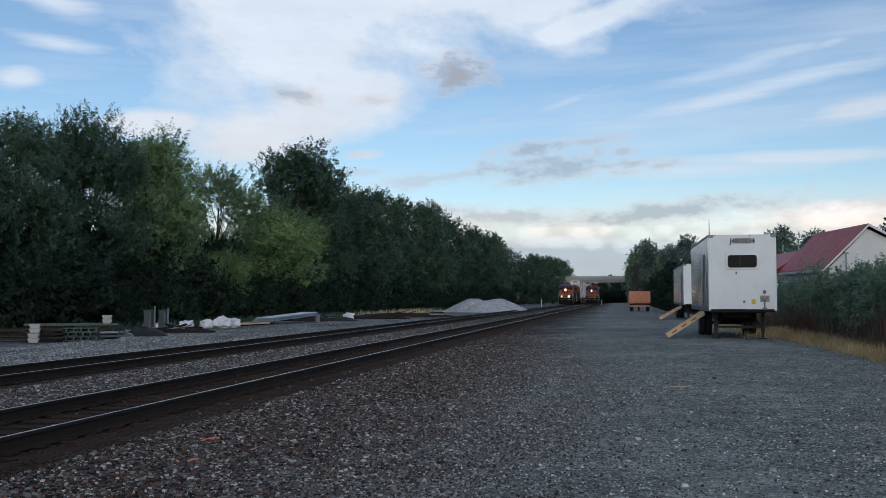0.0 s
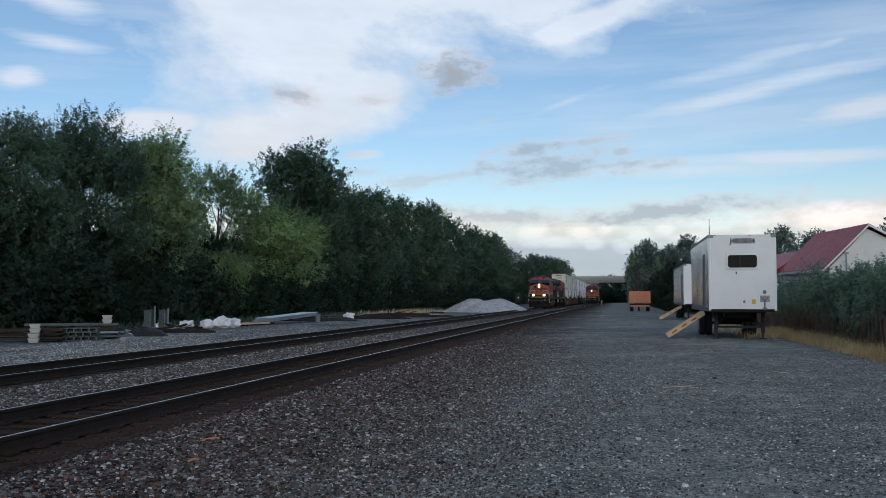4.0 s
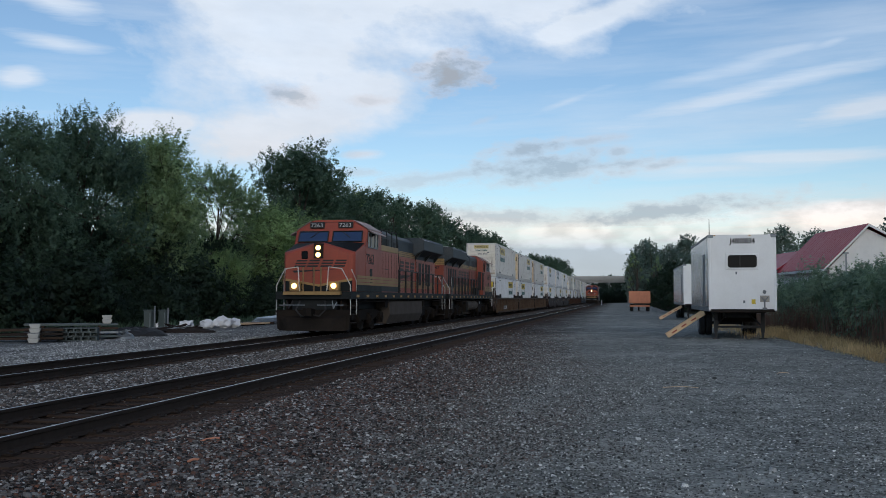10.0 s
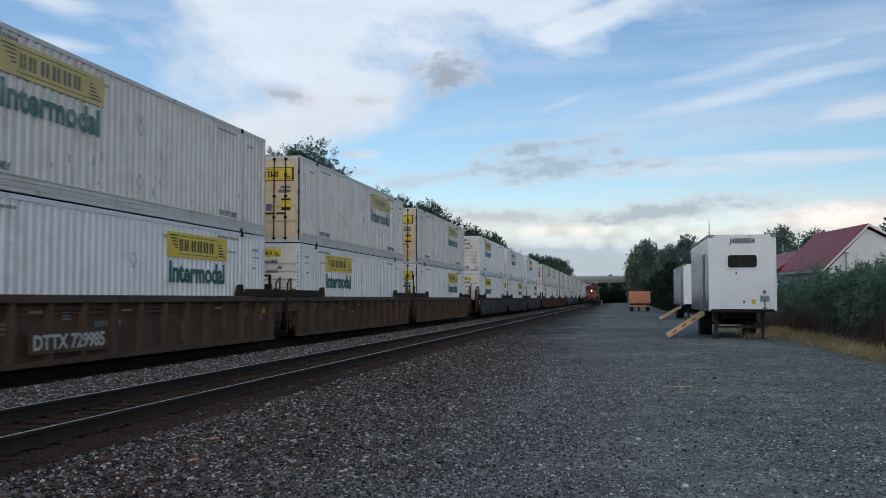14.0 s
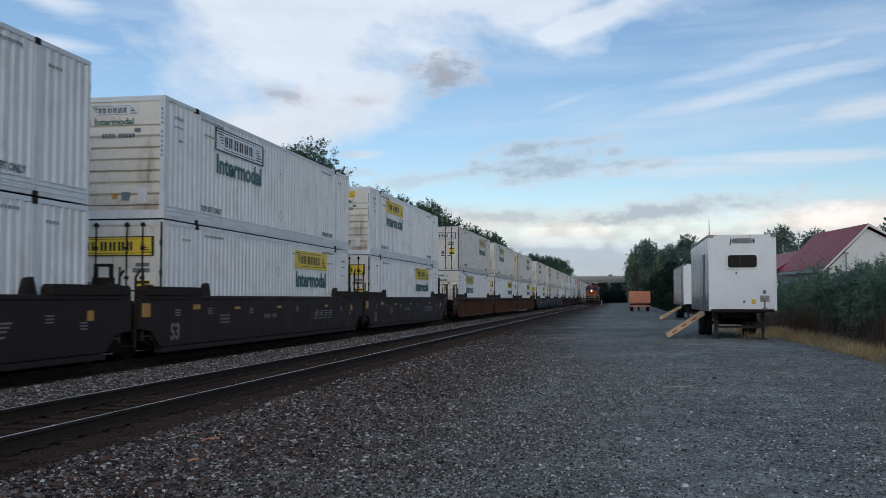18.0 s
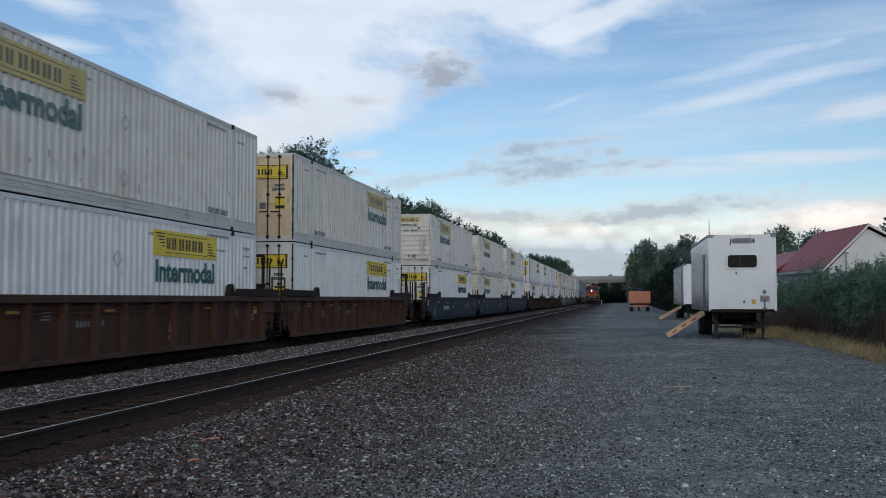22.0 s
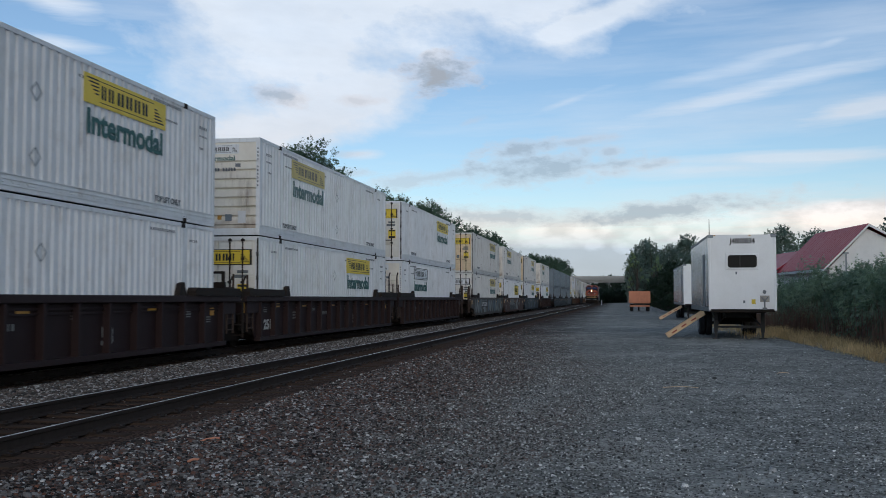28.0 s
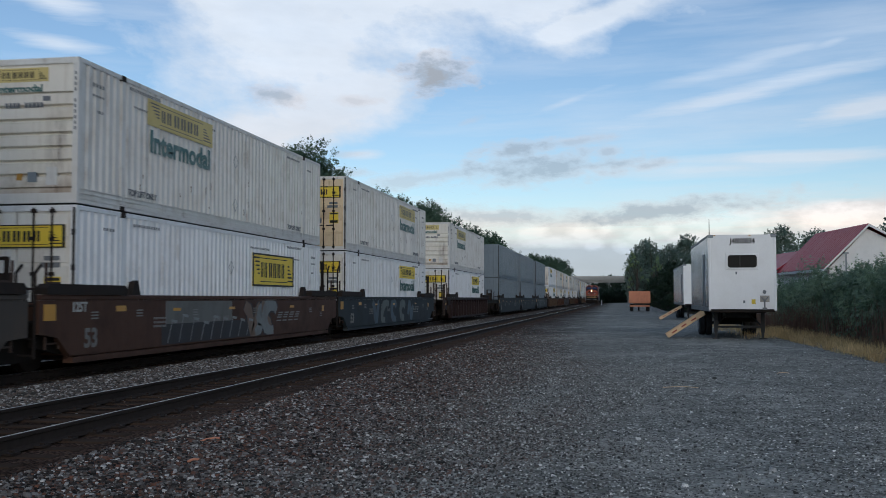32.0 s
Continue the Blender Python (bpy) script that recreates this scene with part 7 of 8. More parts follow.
def trailer(length, label, number):
    t = thing("box_trailer", pose(0, 0, 0), label, "trailer", "parked trailers")
    z0, z1, hw = 1.09, 3.89, 1.295
    slab("end_wall", "trailer", t, -hw + 0.05, hw - 0.05, 0.0, 0.05, z0 + 0.05, z1 - 0.06)
    slab("rear_wall", "trailer", t, -hw + 0.05, hw - 0.05, length - 0.05, length, z0 + 0.05, z1 - 0.06)
    slab("floor", "steel", t, -hw + 0.03, hw - 0.03, 0.05, length - 0.05, z0 - 0.06, z0 + 0.05)
    bm = bmesh.new()
    loft(bm, [[(-hw + 0.02, y, z1 - 0.06), (hw - 0.02, y, z1 - 0.06), (hw - 0.1, y, z1 - 0.005), (-hw + 0.1, y, z1 - 0.005)] for y in (0.02, length - 0.02)])
    part("roof", bm, "trailer", t)
    for s in (-1, 1):
        n = int(length / 0.61)
        w = (length - 0.2) / n
        x0, x1 = sorted((s * (hw - 0.04), s * (hw - 0.002)))
        first = slab("side_sheet", "alu", t, x0, x1, 0.1, 0.1 + w - 0.012, z0 + 0.12, z1 - 0.1, label="ribbed aluminium side sheet")
        for i in range(1, n):
            share(first, t, pose(0, i * w, 0))
        bm = bmesh.new()
        for i in range(n + 1):
            y = 0.1 + i * w - 0.006
            xa, xb = sorted((s * (hw - 0.01), s * (hw + 0.003)))
            box(bm, xa, xb, y - 0.008, y + 0.008, z0 + 0.12, z1 - 0.1)
        tagged(part("side_seam", bm, "alu", t), kind="stuff")
        for z, h, nm in ((z0 - 0.03, 0.15, "bottom_rail"), (z1 - 0.10, 0.10, "top_rail")):
            xa, xb = sorted((s * (hw - 0.06), s * (hw + 0.005)))
            slab(nm, "galv", t, xa, xb, 0.0, length, z, z + h)
        xa, xb = sorted((s * (hw - 0.09), s * (hw + 0.004)))
        slab("corner_post", "trailer", t, xa, xb, -0.012, 0.08, z0, z1 - 0.12, bevel=0.012)
        xa, xb = sorted((s * (hw - 0.2), s * (hw + 0.006)))
        slab("corner_cap", "galv", t, xa, xb, -0.016, 0.1, z1 - 0.115, z1, label="grey corner cap", bevel=0.01)
        # landing leg
        bm = bmesh.new()
        x = s * 0.92
        box(bm, x - 0.07, x + 0.07, 1.1, 1.24, 0.25, z0 - 0.05)
        box(bm, x - 0.05, x + 0.05, 1.12, 1.22, 0.04, 0.3)
        box(bm, x - 0.13, x + 0.13, 1.04, 1.30, 0.0, 0.04)
        part("landing_leg", bm, "black", t, "black steel landing leg")
        bm = bmesh.new()
        pipe(bm, [(x, 1.17, 0.45), (x * 0.4, 1.6, z0 - 0.06)], 0.03)
        part("leg_brace", bm, "black", t)
        for yy in (length - 3.4,) if length < 10 else (length - 3.2, length - 2.0):
            for xa in (0.68, 0.98):
                xa = s * xa
                tyre(t, min(xa, xa + s * 0.26), max(xa, xa + s * 0.26), yy, 0.50, 0.50)
    bm = bmesh.new()
    box(bm, -0.95, 0.95, 1.12, 1.22, 0.42, 0.50)
    part("leg_crossbar", bm, "black", t)
    slab("chassis", "black", t, -0.5, 0.5, 1.5, length - 0.4, 0.80, z0 - 0.06)
    slab("axle", "black", t, -0.9, 0.9, length - 3.48, length - 3.32, 0.44, 0.58)
    slab("kingpin_plate", "steel", t, -0.9, 0.9, 0.15, 1.0, z0 - 0.10, z0 - 0.06)
    # added filler, no real box: darkens the open space under the floor like shade
    slab("tool_box", "under", t, -0.55, 0.88, 2.6, length - 4.2, 0.62, z0 - 0.06, label="dark filler standing for the shade under the floor")
    if number:
        lettering("lettering", number, 0.27, "black", t, pose(0.02, -0.004, 3.565), "black figures", 0.98, weight=0.03)
        slab("window_frame", "trailer", t, -0.63, 0.63, -0.028, 0.0, 2.60, 3.20, label="pale window frame", bevel=0.012)
        bm = bmesh.new()
        prism(bm, [(sx * 0.455 + 0.10 * math.cos(radians(a)), 2.90 + sz * 0.13 + 0.10 * math.sin(radians(a))) for sx, sz, a0 in ((1, 1, 0), (-1, 1, 90), (-1, -1, 180), (1, -1, 270)) for a in (a0, a0 + 30, a0 + 60, a0 + 90)], "y", -0.040, -0.005)
        w = part("window", bm, "glass", t, "dark rounded window")
        slab("window_bar", "black", w, -0.10, -0.07, -0.046, -0.038, 2.68, 3.12)
        slab("latch_plate", "mark", t, -0.26, -0.20, -0.02, 0.0, 2.42, 2.52)
        bm = bmesh.new()
        rod(bm, (0.83, -0.03, 1.77), (0.83, 0.0, 1.77), 0.07, 16)
        part("vent", bm, "mark", t, "round dark vent")
        slab("yellow_label", "yellow", t, 0.34, 0.49, -0.006, 0.0, 1.33, 1.50, label="small yellow notice")
        slab("small_plate", "mark", t, 0.02, 0.10, -0.006, 0.0, 1.36, 1.46)
        slab("decal", "decal", t, 0.66, 1.02, -0.006, 0.0, 1.40, 1.64, label="weathered brown decal")
        bm = bmesh.new()
        box(bm, 0.80, 0.86, -0.03, 0.0, 1.16, 1.5)
        pipe(bm, [(0.83, -0.015, 1.42), (0.72, -0.02, 1.58)], 0.018)
        pipe(bm, [(0.83, -0.015, 1.42), (0.95, -0.02, 1.58)], 0.018)
        box(bm, 0.75, 0.92, -0.035, 0.0, 1.12, 1.20)
        part("socket_bracket", bm, "mark", t, "dark socket bracket")
        bm = bmesh.new()
        rod(bm, (-1.22, 0.3, z1 - 0.02), (-1.22, 0.3, z1 + 0.62), 0.018, 6, 0.010)
        part("antenna", bm, "black", t, "thin whip antenna")
        for xx in (-1.05, 0.3):
            slab("marker_lamp", "reflect", t, xx - 0.04, xx + 0.04, -0.02, 0.0, z1 - 0.055, z1 - 0.02)
    # side door
    slab("side_door", "galv", t, -hw - 0.012, -hw + 0.03, 1.6, 2.45, z0 + 0.14, z0 + 2.15, label="grey side door", bevel=0.01)
    return t


M["decal"] = paint("weathered_brown_decal", (0.36, 0.33, 0.29), 0.7, dirt=0.5, grime=(0.12, 0.10, 0.08), streak=False, scale=6)
near_trailer = trailer(9.0, "white box trailer parked on the gravel, wooden steps beside it", "J4800834")
near_trailer.matrix_basis = pose(4.37, 37.6, -0.12) @ Matrix.Diagonal((0.918, 1.0, 0.985, 1.0))
far_trailer = trailer(13.0, "second white box trailer parked behind the first", "")
far_trailer.matrix_basis = pose(5.62, 71, -0.12)


def steps(label, x_top, x_foot, y, top, foot):
    st = thing("wooden_steps", pose(0, 0, 0), label, "steps", "wooden steps")
    dx, dz = x_foot - x_top, foot - top
    L = math.hypot(dx, dz)
    tilt = Matrix.Translation((x_top, y, top)) @ Matrix.Rotation(-math.atan2(dz, dx), 4, "Y")
    for yy in (0.0, 0.86):
        bm = bmesh.new()
        box(bm, 0, L, yy, yy + 0.045, -0.088, 0.088, tilt)
        part("stringer", bm, "wood_new", st, "pale lumber stringer", bevel=0.008)
        bm = bmesh.new()
        for k in (0.22, 0.48, 0.74):
            box(bm, L * k, L * k + 0.22, yy - 0.006 if yy == 0 else yy + 0.04, yy + 0.006 if yy == 0 else yy + 0.052, -0.03, 0.02, tilt)
        part("red_mark", bm, "mark_red", st, "dull red marks")
    for k in range(4):
        f = (k + 0.6) / 4.4
        cx, cz = x_top + dx * f, top + dz * f
        slab("tread", "wood_new", st, cx - 0.13, cx + 0.13, y + 0.045, y + 0.86, cz - 0.02, cz + 0.02)
    return st


M["mark_red"] = paint("dull_red_paint", (0.38, 0.08, 0.05), 0.7, dirt=0.2, streak=False)
steps("pale lumber steps with red marks leading up to a trailer door", 3.12, 1.75, 38.85, 0.86, -0.03)
steps("pale lumber steps at the second trailer", 4.28, 2.75, 72.3, 0.84, -0.03)


def cart():
    c = thing("flat_wagon", pose(2.25, 119, -0.12), "faded orange tipping trailer parked on the gravel", "trailer")
    bm = bmesh.new()
    box(bm, -1.22, 1.22, 0.0, 0.08, 1.02, 2.36)
    part("tailgate", bm, "truckorange", c, bevel=0.015)
    for x in (-1.22, 1.14):
        slab("side_board", "truckorange", c, x, x + 0.08, 0.08, 5.6, 1.02, 2.30)
    slab("front_board", "truckorange", c, -1.22, 1.22, 5.6, 5.68, 1.02, 2.36)
    slab("bed", "truckorange", c, -1.2, 1.2, 0.08, 5.6, 0.95, 1.02)
    bm = bmesh.new()
    for x in (-0.8, 0.0, 0.8):
        box(bm, x - 0.05, x + 0.05, -0.04, 0.0, 1.04, 2.34)
    part("tailgate_rib", bm, "truckorange", c)
    slab("bumper", "truckorange", c, -1.15, 1.15, 0.1, 0.25, 0.55, 0.72)
    slab("chassis", "black", c, -0.45, 0.45, 0.2, 7.0, 0.62, 0.95)
    for s in (-1, 1):
        for y in (0.95, 1.95):
            xa = s * 0.72
            tyre(c, min(xa, xa + s * 0.42), max(xa, xa + s * 0.42), y, 0.44, 0.44)
    slab("stand_leg", "black", c, -0.1, 0.1, 6.6, 6.8, 0.0, 0.62)
    return c


cart()


def house():
    h = thing("house", pose(0, 0, 0), "white house with a red metal roof behind the hedge", "house", kind="")
    ax = Vector((-0.135, 0.991, 0))                       # along the ridge, away from the yard
    sd = Vector((0.991, 0.135, 0))
    o = Vector((14.2, 73.5, 0.1))

    def at(a, s, z):
        return o + ax * a + sd * s + Vector((0, 0, z))

    # walls: left eave at s = 0.3, ridge at 3.0, right eave at 9.0
    bm = bmesh.new()
    loft(bm, [[at(a, 0.35, -0.1), at(a, 9.0, -0.1), at(a, 9.0, 3.25), at(a, 3.0, 6.2), at(a, 0.35, 3.45)] for a in (0.35, 11.0)])
    part("wall", bm, "siding", h, "white siding")
    bm = bmesh.new()
    for s0, z0, s1, z1 in ((-0.15, 3.30, 3.0, 6.42), (3.0, 6.42, 9.5, 3.0)):
        loft(bm, [[at(a, s0, z0), at(a, s1, z1), at(a, s1, z1 + 0.12), at(a, s0, z0 + 0.12)] for a in (0.0, 11.2)])
    part("roof", bm, "roofred", h, "red metal roof")
    bm = bmesh.new()
    for i in range(24):
        a = 0.2 + i * 0.47
        loft(bm, [[at(a, s, z), at(a + 0.04, s, z), at(a + 0.03, s, z + 0.015), at(a, s, z + 0.015)] for s, z in ((-0.15, 3.42), (3.0, 6.54))])
    part("roof_seams", bm, "roofred", h)
    bm = bmesh.new()
    loft(bm, [[at(a, -0.19, 3.18), at(a, -0.15, 3.18), at(a, -0.15, 3.36), at(a, -0.19, 3.36)] for a in (0.0, 11.2)])
    part("gutter", bm, "siding", h, "white gutter board")
    for s0, z0, s1, z1 in ((-0.15, 3.22, 3.0, 6.35), (3.0, 6.35, 9.5, 2.92)):
        bm = bmesh.new()
        loft(bm, [[at(-0.05, s, z), at(0.03, s, z), at(0.03, s, z + 0.17), at(-0.05, s, z + 0.17)] for s, z in ((s0, z0), (s1, z1))])
        part("barge_board", bm, "siding", h, "white barge board")
    # lower wing behind
    bm = bmesh.new()
    loft(bm, [[at(a, -0.9, -0.1), at(a, 5.0, -0.1), at(a, 5.0, 2.8), at(a, 2.2, 4.95), at(a, -0.9, 2.8)] for a in (11.02, 21.0)])
    part("wing_wall", bm, "siding", h)
    bm = bmesh.new()
    loft(bm, [[at(a, -1.3, 2.85), at(a, 2.2, 5.1), at(a, 2.2, 5.22), at(a, -1.3, 2.97)] for a in (11.0, 21.5)])
    part("wing_roof", bm, "roofred", h, "red metal roof")
    # a lower porch roof at the right, and a vent pipe
    bm = bmesh.new()
    loft(bm, [[at(a, 5.2, 2.35), at(a, 9.5, 4.0), at(a, 9.5, 4.1), at(a, 5.2, 2.45)] for a in (-3.0, 0.2)])
    part("porch_roof", bm, "roofred", h, "red porch roof")
    for s in (5.4, 9.3):
        bm = bmesh.new()
        z = 2.35 if s < 6 else 3.9
        loft(bm, [[at(a, s, -0.1), at(a, s + 0.12, -0.1), at(a, s + 0.12, z), at(a, s, z)] for a in (-2.9, -2.78)])
        part("porch_post", bm, "siding", h)
    bm = bmesh.new()
    p0 = at(-0.12, 1.35, 0)
    box(bm, p0.x - 0.05, p0.x + 0.05, p0.y - 0.05, p0.y + 0.05, 2.0, 4.6)
    box(bm, p0.x - 0.16, p0.x + 0.16, p0.y - 0.06, p0.y + 0.06, 4.5, 4.62)
    part("downpipe", bm, "galv", h)
    return h


house()


# ---------------------------------------------------------------- stone heap and stacked materials beyond the tracks
def gravel_pile():
    rng = np.random.default_rng(8)
    nx, ny = 60, 40
    vs = []
    for j in range(ny):
        for i in range(nx):
            x, y = (i / (nx - 1) - 0.5) * 11.5, (j / (ny - 1) - 0.5) * 11.5
            z = 0.0
            for cx, cy, r, h in ((-1.7, 0.0, 4.2, 2.05), (1.5, 0.3, 4.3, 2.0), (0.0, -0.4, 4.6, 1.7)):
                d = math.hypot((x - cx), (y - cy))
                z = max(z, h * max(0.0, 1 - d / r) ** 0.9 if d > 0.6 else h * (1 - 0.6 / r) ** 0.9)
            vs.append((x, y, z - 0.12 + 0.10 * noise.noise((x * 1.3, y * 1.3, 3)) + rng.uniform(-0.05, 0.05) if z > 0 else -0.2))
    f = np.array([(j * nx + i, j * nx + i + 1, (j + 1) * nx + i + 1, (j + 1) * nx + i) for j in range(ny - 1) for i in range(nx - 1)])
    ob = big_mesh("stone_heap", np.array(vs), f, "pile")
    ob.matrix_basis = pose(-16.6, 125.5, -0.30, 0, 0, -8)
    return tagged(ob, "pale grey heap of crushed stone beside the track", "stone heap")


gravel_pile()


def board_stack(x, y, turn, length, rows, label, mats):
    st = thing("board_stack", pose(x, y, ground_z(x, y) + 0.0, 0, 0, turn), label, "board stack", "stacked materials")
    z = 0.02
    for r in range(rows):
        slab("spacer", "wood_old", st, -length * 0.3 - 0.05, -length * 0.3 + 0.05, -0.5, 0.5, z, z + 0.07)
        slab("spacer", "wood_old", st, length * 0.3 - 0.05, length * 0.3 + 0.05, -0.5, 0.5, z, z + 0.07)
        z += 0.07
        for k in range(3):
            slab("board", mats[(r + k) % len(mats)], st, -length / 2, length / 2, -0.5 + k * 0.34, -0.5 + k * 0.34 + 0.31, z, z + 0.09, bevel=0.008)
        z += 0.092
    return st


def white_block(x, y, z, turn):
    b = thing("concrete_block", pose(x, y, z, 0, 0, turn), "white wedge-shaped block on the stacked boards", "block", "white blocks")
    bm = bmesh.new()
    loft(bm, [[(-0.15, -0.2, 0), (0.15, -0.2, 0), (0.15, 0.2, 0), (-0.15, 0.2, 0)], [(-0.21, -0.22, 0.17), (0.21, -0.22, 0.17), (0.21, 0.22, 0.17), (-0.21, 0.22, 0.17)]])
    part("block", bm, "concrete", b, bevel=0.012)
    return b


board_stack(-23.4, 35.2, 30, 4.2, 3, "long weathered boards stacked beside the tracks", ["wood_old", "rust", "wood_old"])
board_stack(-22.2, 37.9, 30, 3.6, 4, "stack of grey-green panels and boards", ["cab_green", "galv", "wood_old"])
gz = ground_z(-21.7, 35)
for bx, by, bz, t in ((-21.75, 34.5, 0.02, 25), (-21.75, 34.5, 0.20, 25), (-21.95, 34.9, 0.38, 28), (-21.95, 34.9, 0.55, 28), (-20.85, 38.3, 0.66, 30), (-20.85, 38.3, 0.83, 30)):
    white_block(bx, by, gz + bz, t)


def cell_stack(x, y, turn):
    """Stacked grey plastic crates with open cells towards the tracks."""
    c = thing("crate_stack", pose(x, y, ground_z(x, y), 0, 0, turn), "stack of grey cellular crates on the gravel", "crates", "stacked materials")
    for r in range(3):
        bm = bmesh.new()
        z = 0.01 + r * 0.17
        box(bm, -0.75, 0.75, -0.4, 0.4, z, z + 0.025)
        box(bm, -0.75, 0.75, -0.4, 0.4, z + 0.135, z + 0.16)
        box(bm, -0.74, 0.74, 0.0, 0.39, z + 0.025, z + 0.135)
        for q in range(6):
            xx = -0.72 + q * 0.28 + 0.07 * (r % 2)
            box(bm, xx, min(0.75, xx + 0.06), -0.4, 0.0, z + 0.025, z + 0.135)
        part("crate", bm, "cab_green", c)
    return c


cell_stack(-21.3, 36.9, 22)


def heap(name, label, category, x, y, size, material, seed, n=14, long=0.0):
    """A low heap: a lumpy sheet with odd pieces on it."""
    rng = random.Random(seed)
    h = thing(name, pose(x, y, ground_z(x, y), 0, 0, rng.uniform(-20, 20)), label, category, "stacked materials")
    bm = bmesh.new()
    rings = []
    for k, (rr, zz) in enumerate(((1.0, -0.05), (0.96, 0.12), (0.8, 0.32), (0.5, 0.46), (0.15, 0.5))):
        rings.append([(size[0] * rr * math.cos(a) * (1 + 0.12 * noise.noise((k, a * 2, seed))), size[1] * rr * math.sin(a) * (1 + 0.12 * noise.noise((a * 2, k, seed))),
                       size[2] * 2 * zz * (1 + 0.35 * noise.noise((math.cos(a) * 2, math.sin(a) * 2, k + seed)))) for a in [2 * math.pi * i / 20 for i in range(20)]])
    loft(bm, rings)
    part("mound", bm, material, h, smooth=False)
    for i in range(n):
        a, r = rng.uniform(0, 6.28), rng.uniform(0.1, 0.75)
        L = long or rng.uniform(0.3, 0.9)
        px, py = size[0] * r * math.cos(a), size[1] * r * math.sin(a)
        slab("scrap_piece", material if i % 3 else "galv", h, -L / 2, L / 2, -0.06, 0.06, 0, 0.05).matrix_basis = pose(px, py, size[2] * (1 - r * 0.8), rng.uniform(-20, 20), rng.uniform(-15, 15), rng.uniform(0, 180))
    return h


heap("scrap_heap", "heap of galvanised scrap fittings", "scrap heap", -20.9, 39.4, (0.75, 0.55, 0.28), "galv", 3, 16)
heap("tarpaulin_heap", "low heap under a black tarpaulin", "tarpaulin", -21.6, 42.3, (1.6, 0.9, 0.36), "black", 4, 5)
heap("scrap_heap", "dark heap of rusted track scrap", "scrap heap", -22.0, 47.0, (2.2, 1.0, 0.24), "rust", 5, 18, 1.4)
heap("tarpaulin_heap", "black tarpaulin heap among the stacked materials", "tarpaulin", -21.9, 72.5, (2.6, 1.1, 0.34), "black", 6, 6)
heap("scrap_heap", "low dark heap of old rails", "scrap heap", -21.0, 82.0, (4.0, 1.2, 0.26), "rust", 7, 14, 2.4)
heap("scrap_heap", "low dark heap of rails and timber", "scrap heap", -20.0, 92.0, (5.0, 1.2, 0.3), "rust", 9, 14, 2.6)


def bag(x, y, s, seed):
    rng = random.Random(seed)
    b = thing("bulk_bag", pose(x, y, ground_z(x, y), 0, 0, rng.uniform(0, 90)), "slumped white woven bulk bag", "bag", "bulk bags")
    bm = bmesh.new()
    bmesh.ops.create_icosphere(bm, subdivisions=3, radius=1.0)
    for v in bm.verts:
        n = v.co.normalized()
        k = 1 + 0.45 * noise.noise(n * 1.7 + Vector((seed, 0, 0))) + 0.2 * noise.noise(n * 4.5 + Vector((0, seed, 0)))
        v.co = Vector((n.x * 0.55 * k, n.y * 0.5 * k, max(-0.02, 0.30 + n.z * 0.36 * k))) * s
        ear = max(0.0, abs(n.x) * abs(n.y) * 2 - 0.55) * max(0.0, n.z)
        v.co.z += 0.9 * ear * s * (1.0 if n.x * n.y > 0 else 0.45)
        fold = 0.05 * s * noise.noise(n * 9.0 + Vector((seed, seed, 0)))
        v.co += n * fold
        v.co.z = max(-0.02, v.co.z)
    part("sack", bm, "bag", b)
    return b


for i, (x, y, s) in enumerate(((-24.0, 53.0, 0.72), (-23.2, 53.8, 0.75), (-22.4, 54.2, 0.95), (-22.1, 54.9, 0.85), (-21.1, 76.5, 0.85), (-24.9, 51.4, 0.5))):
    bag(x, y, s, i + 2)


def cabinet(x, y):
    c = thing("signal_cabinet", pose(x, y, ground_z(x, y)), "grey-green trackside signal cabinet on posts", "cabinet", "signal cabinets")
    slab("case", "cab_green", c, -0.2, 0.2, -0.2, 0.2, 0.05, 1.05, bevel=0.02)
    slab("cap", "cab_green", c, -0.23, 0.23, -0.23, 0.23, 1.05, 1.11, bevel=0.015)
    slab("hinge", "galv", c, 0.13, 0.16, -0.22, -0.2, 0.2, 0.95)
    slab("base", "concrete", c, -0.4, 0.4, -0.35, 0.35, -0.1, 0.05)
    return c


cabinet(-23.6, 47.6)
cabinet(-23.3, 48.6)
for x, y, h in ((-23.3, 47.6, 1.3), (-23.0, 48.5, 1.2)):
    p = thing("marker_post", pose(x, y, ground_z(x, y)), "pale marker post by the cabinets", "post", "marker posts")
    slab("post", "galv", p, -0.035, 0.035, -0.03, 0.03, 0, h)
for x, y, h in ((-14.3, 185, 1.5), (-4.4, 246, 1.2)):
    p = thing("marker_post", pose(x, y, ground_z(x, y)), "white marker post beside the track", "post", "marker posts")
    slab("post", "bag", p, -0.07, 0.07, -0.04, 0.04, 0, h)


def sheets():
    c = thing("sheet_stack", pose(-22.6, 65.6, ground_z(-22.6, 65) + 0.16, 0, -2.6, 80), "stack of corrugated galvanised sheets on timber", "metal sheets", "stacked materials")
    for k, x in enumerate((-2.8, 0.0, 2.8)):
        slab("timber", "wood_old", c, x - 0.1, x + 0.1, -0.7, 0.7, 0.0, 0.14)
    for k in range(5):
        bm = bmesh.new()
        pts = []
        for i in range(25):
            pts.append((-0.6 + i * 0.05, 0.14 + k * 0.055 + (0.022 if i % 2 else 0.0)))
        poly = pts + [(x, z + 0.012) for x, z in reversed(pts)]
        prism(bm, poly, "x", -3.4 + k * 0.15, 3.4 + k * 0.1)
        part("sheet", bm, "sheetmetal", c)
    return c


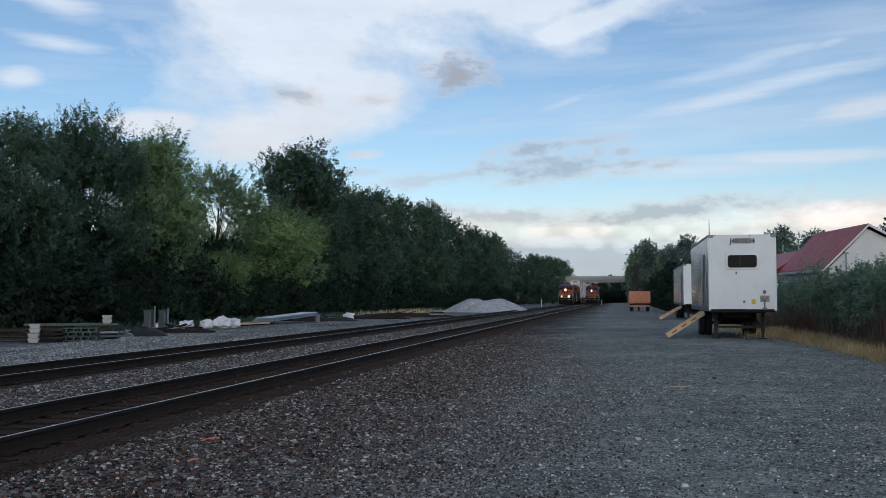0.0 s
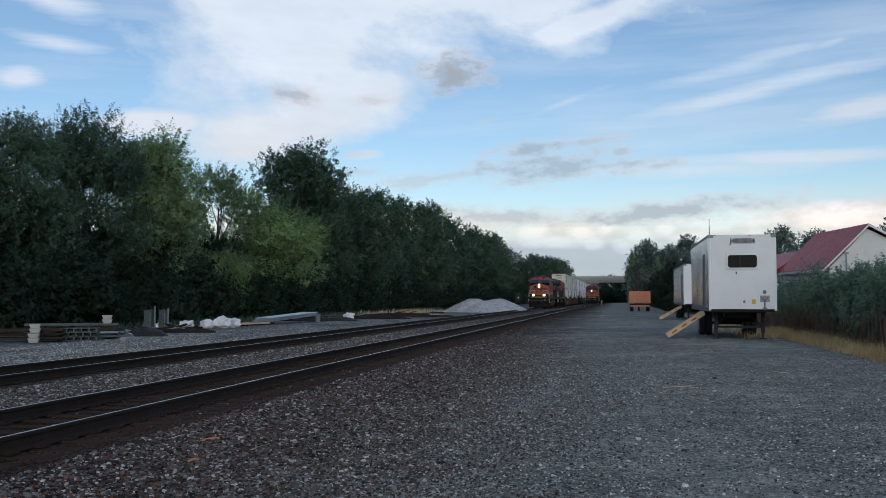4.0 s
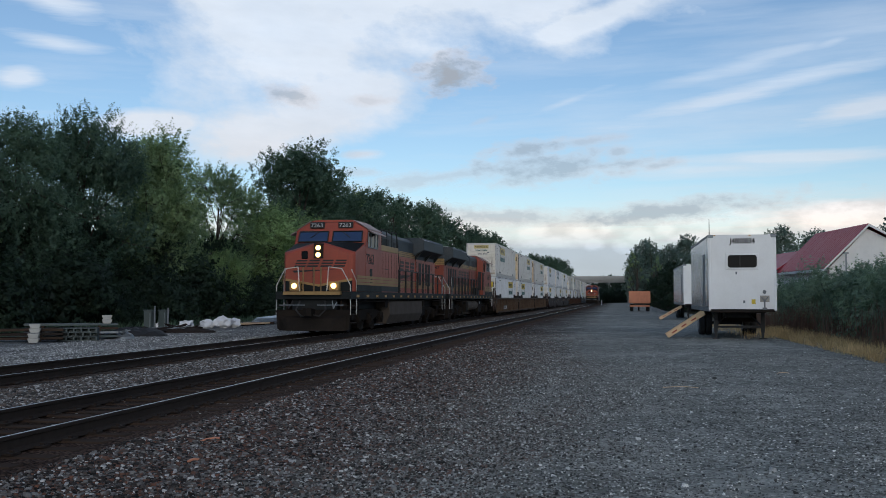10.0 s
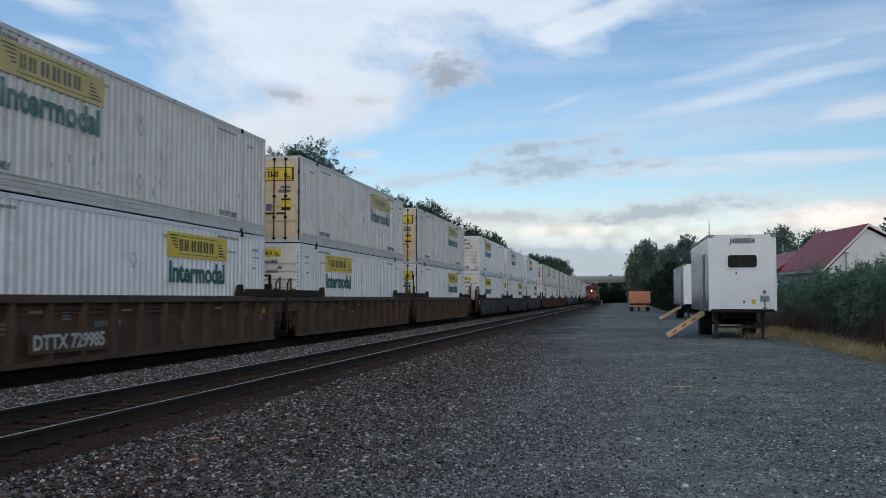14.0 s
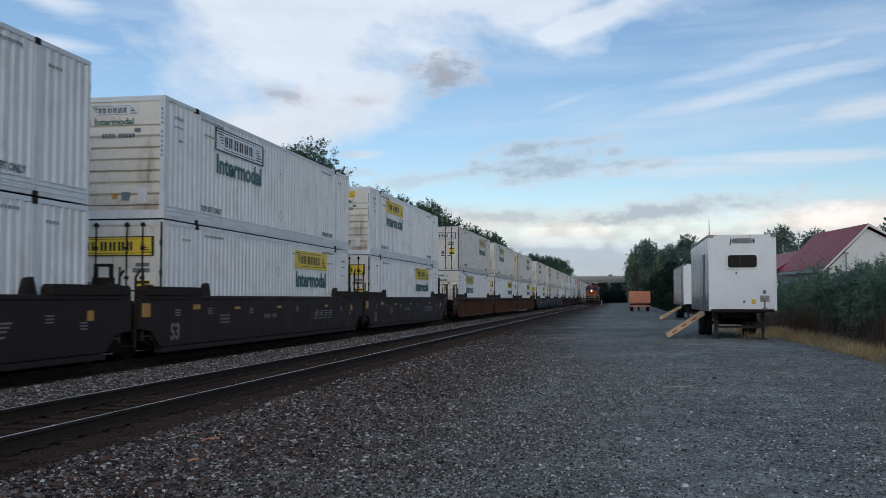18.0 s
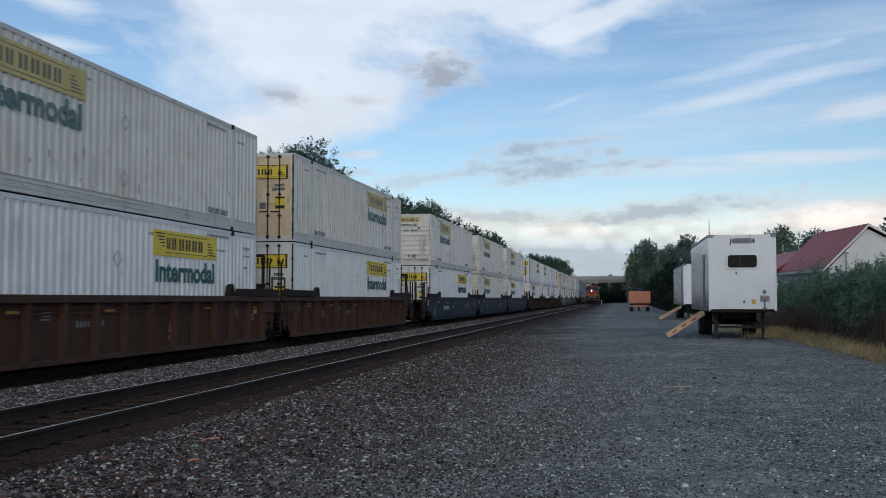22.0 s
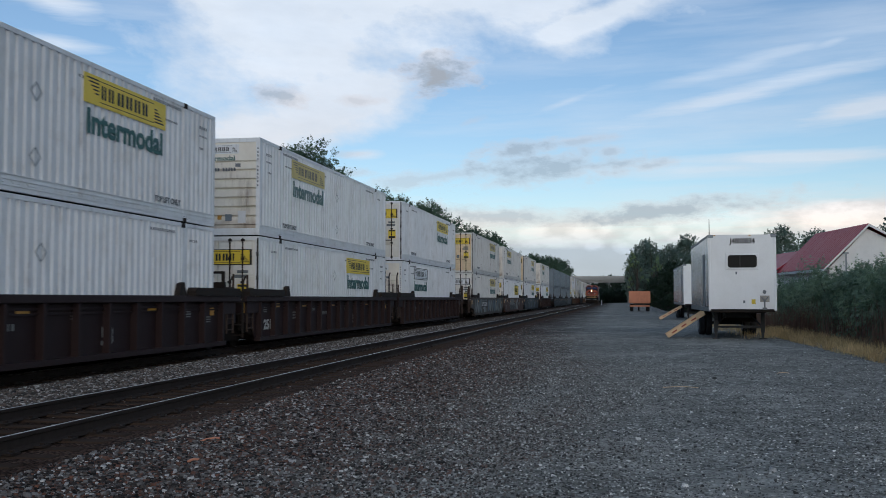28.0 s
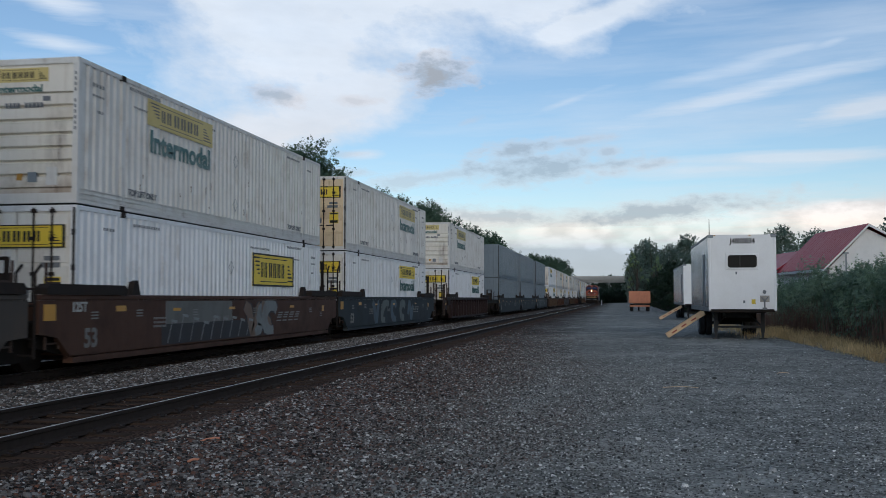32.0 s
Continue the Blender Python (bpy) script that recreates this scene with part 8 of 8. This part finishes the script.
sheets()
board_stack(-22.8, 59.5, 78, 3.2, 1, "low pile of loose boards", ["wood_new", "rust"])
board_stack(-18.6, 86.5, 40, 3.0, 1, "loose old timbers on the ground", ["wood_old"])
board_stack(-16.1, 88.0, 10, 1.3, 4, "small stack of pallets beside the track", ["wood_old", "galv"])
for x, y in ((-20.5, 150), (-20.0, 160), (-19.5, 171)):
    board_stack(x, y, 85, 6.0, 8, "dark stack of old railway sleepers", ["wood_old"])


def stub(x, y):
    p = thing("steel_drum", pose(x, y, ground_z(x, y)), "small grey steel drum", "drum")
    bm = bmesh.new()
    rod(bm, (0, 0, 0), (0, 0, 0.55), 0.22, 16)
    for z in (0.02, 0.27, 0.5):
        rod(bm, (0, 0, z), (0, 0, z + 0.03), 0.235, 16)
    part("drum", bm, "galv", p)
    return p


stub(-21.6, 69.8)


# ---------------------------------------------------------------- litter on the gravel
def litter(name, label, x, y, L, w, material, turn):
    t = thing(name, pose(x, y, ground_z(x, y) + 0.012, 0, 0, turn), label, "debris")
    bm = bmesh.new()
    pipe(bm, [(-L / 2, 0, 0), (-L / 6, 0.03 * L, 0.01), (L / 6, 0, 0.012), (L / 2, -0.02 * L, 0)], w, 5)
    part("piece", bm, material, t)
    return t


litter("dry_stick", "pale dry stick on the gravel", 1.0, 17.6, 0.6, 0.006, "wood_new", 8)
litter("dry_stick", "short pale stick on the gravel", 3.2, 21.0, 0.25, 0.006, "wood_new", 15)
litter("plastic_strip", "faded red plastic strip among the stones", -4.55, 10.7, 0.30, 0.012, "truckorange", 70)
litter("plastic_strip", "small faded red scrap among the stones", -4.15, 9.35, 0.16, 0.013, "truckorange", 75)
# ---------------------------------------------------------------- what moves
def motions():
    for ob, behind, turned, z in MOVERS:
        rows = []
        for t in (0, 4, 8, 12, 16, 20, 24, 28, 32):
            rows.append((t, pose(FAR, S0 + behind - SPEED * t, z, 0, 0, 180 if turned else 0)))
        walk(ob, rows)
    # the wheels turn as they roll, just under a quarter turn from row to row
    for ob, behind, turned, z in MOVERS:
        for w in ob.children_recursive:
            if not w.name.startswith("wheelset"):
                continue
            at = w.matrix_basis.translation.copy()
            r = at.z
            step = radians(85) / (SPEED / r)
            k = int(32.0 / step)
            spin = -85 if turned else 85
            walk(w, [(i * step, pose(*at, (i * spin) % 360)) for i in range(k + 1)] + [(32.0, pose(*at, (k * spin + spin * (32.0 - k * step) / step) % 360))])
    walk(low_cloud_sheet, [(t, pose(-0.92 * t, -0.1 * t, 0)) for t in (0, 8, 16, 24, 32)])


motions()
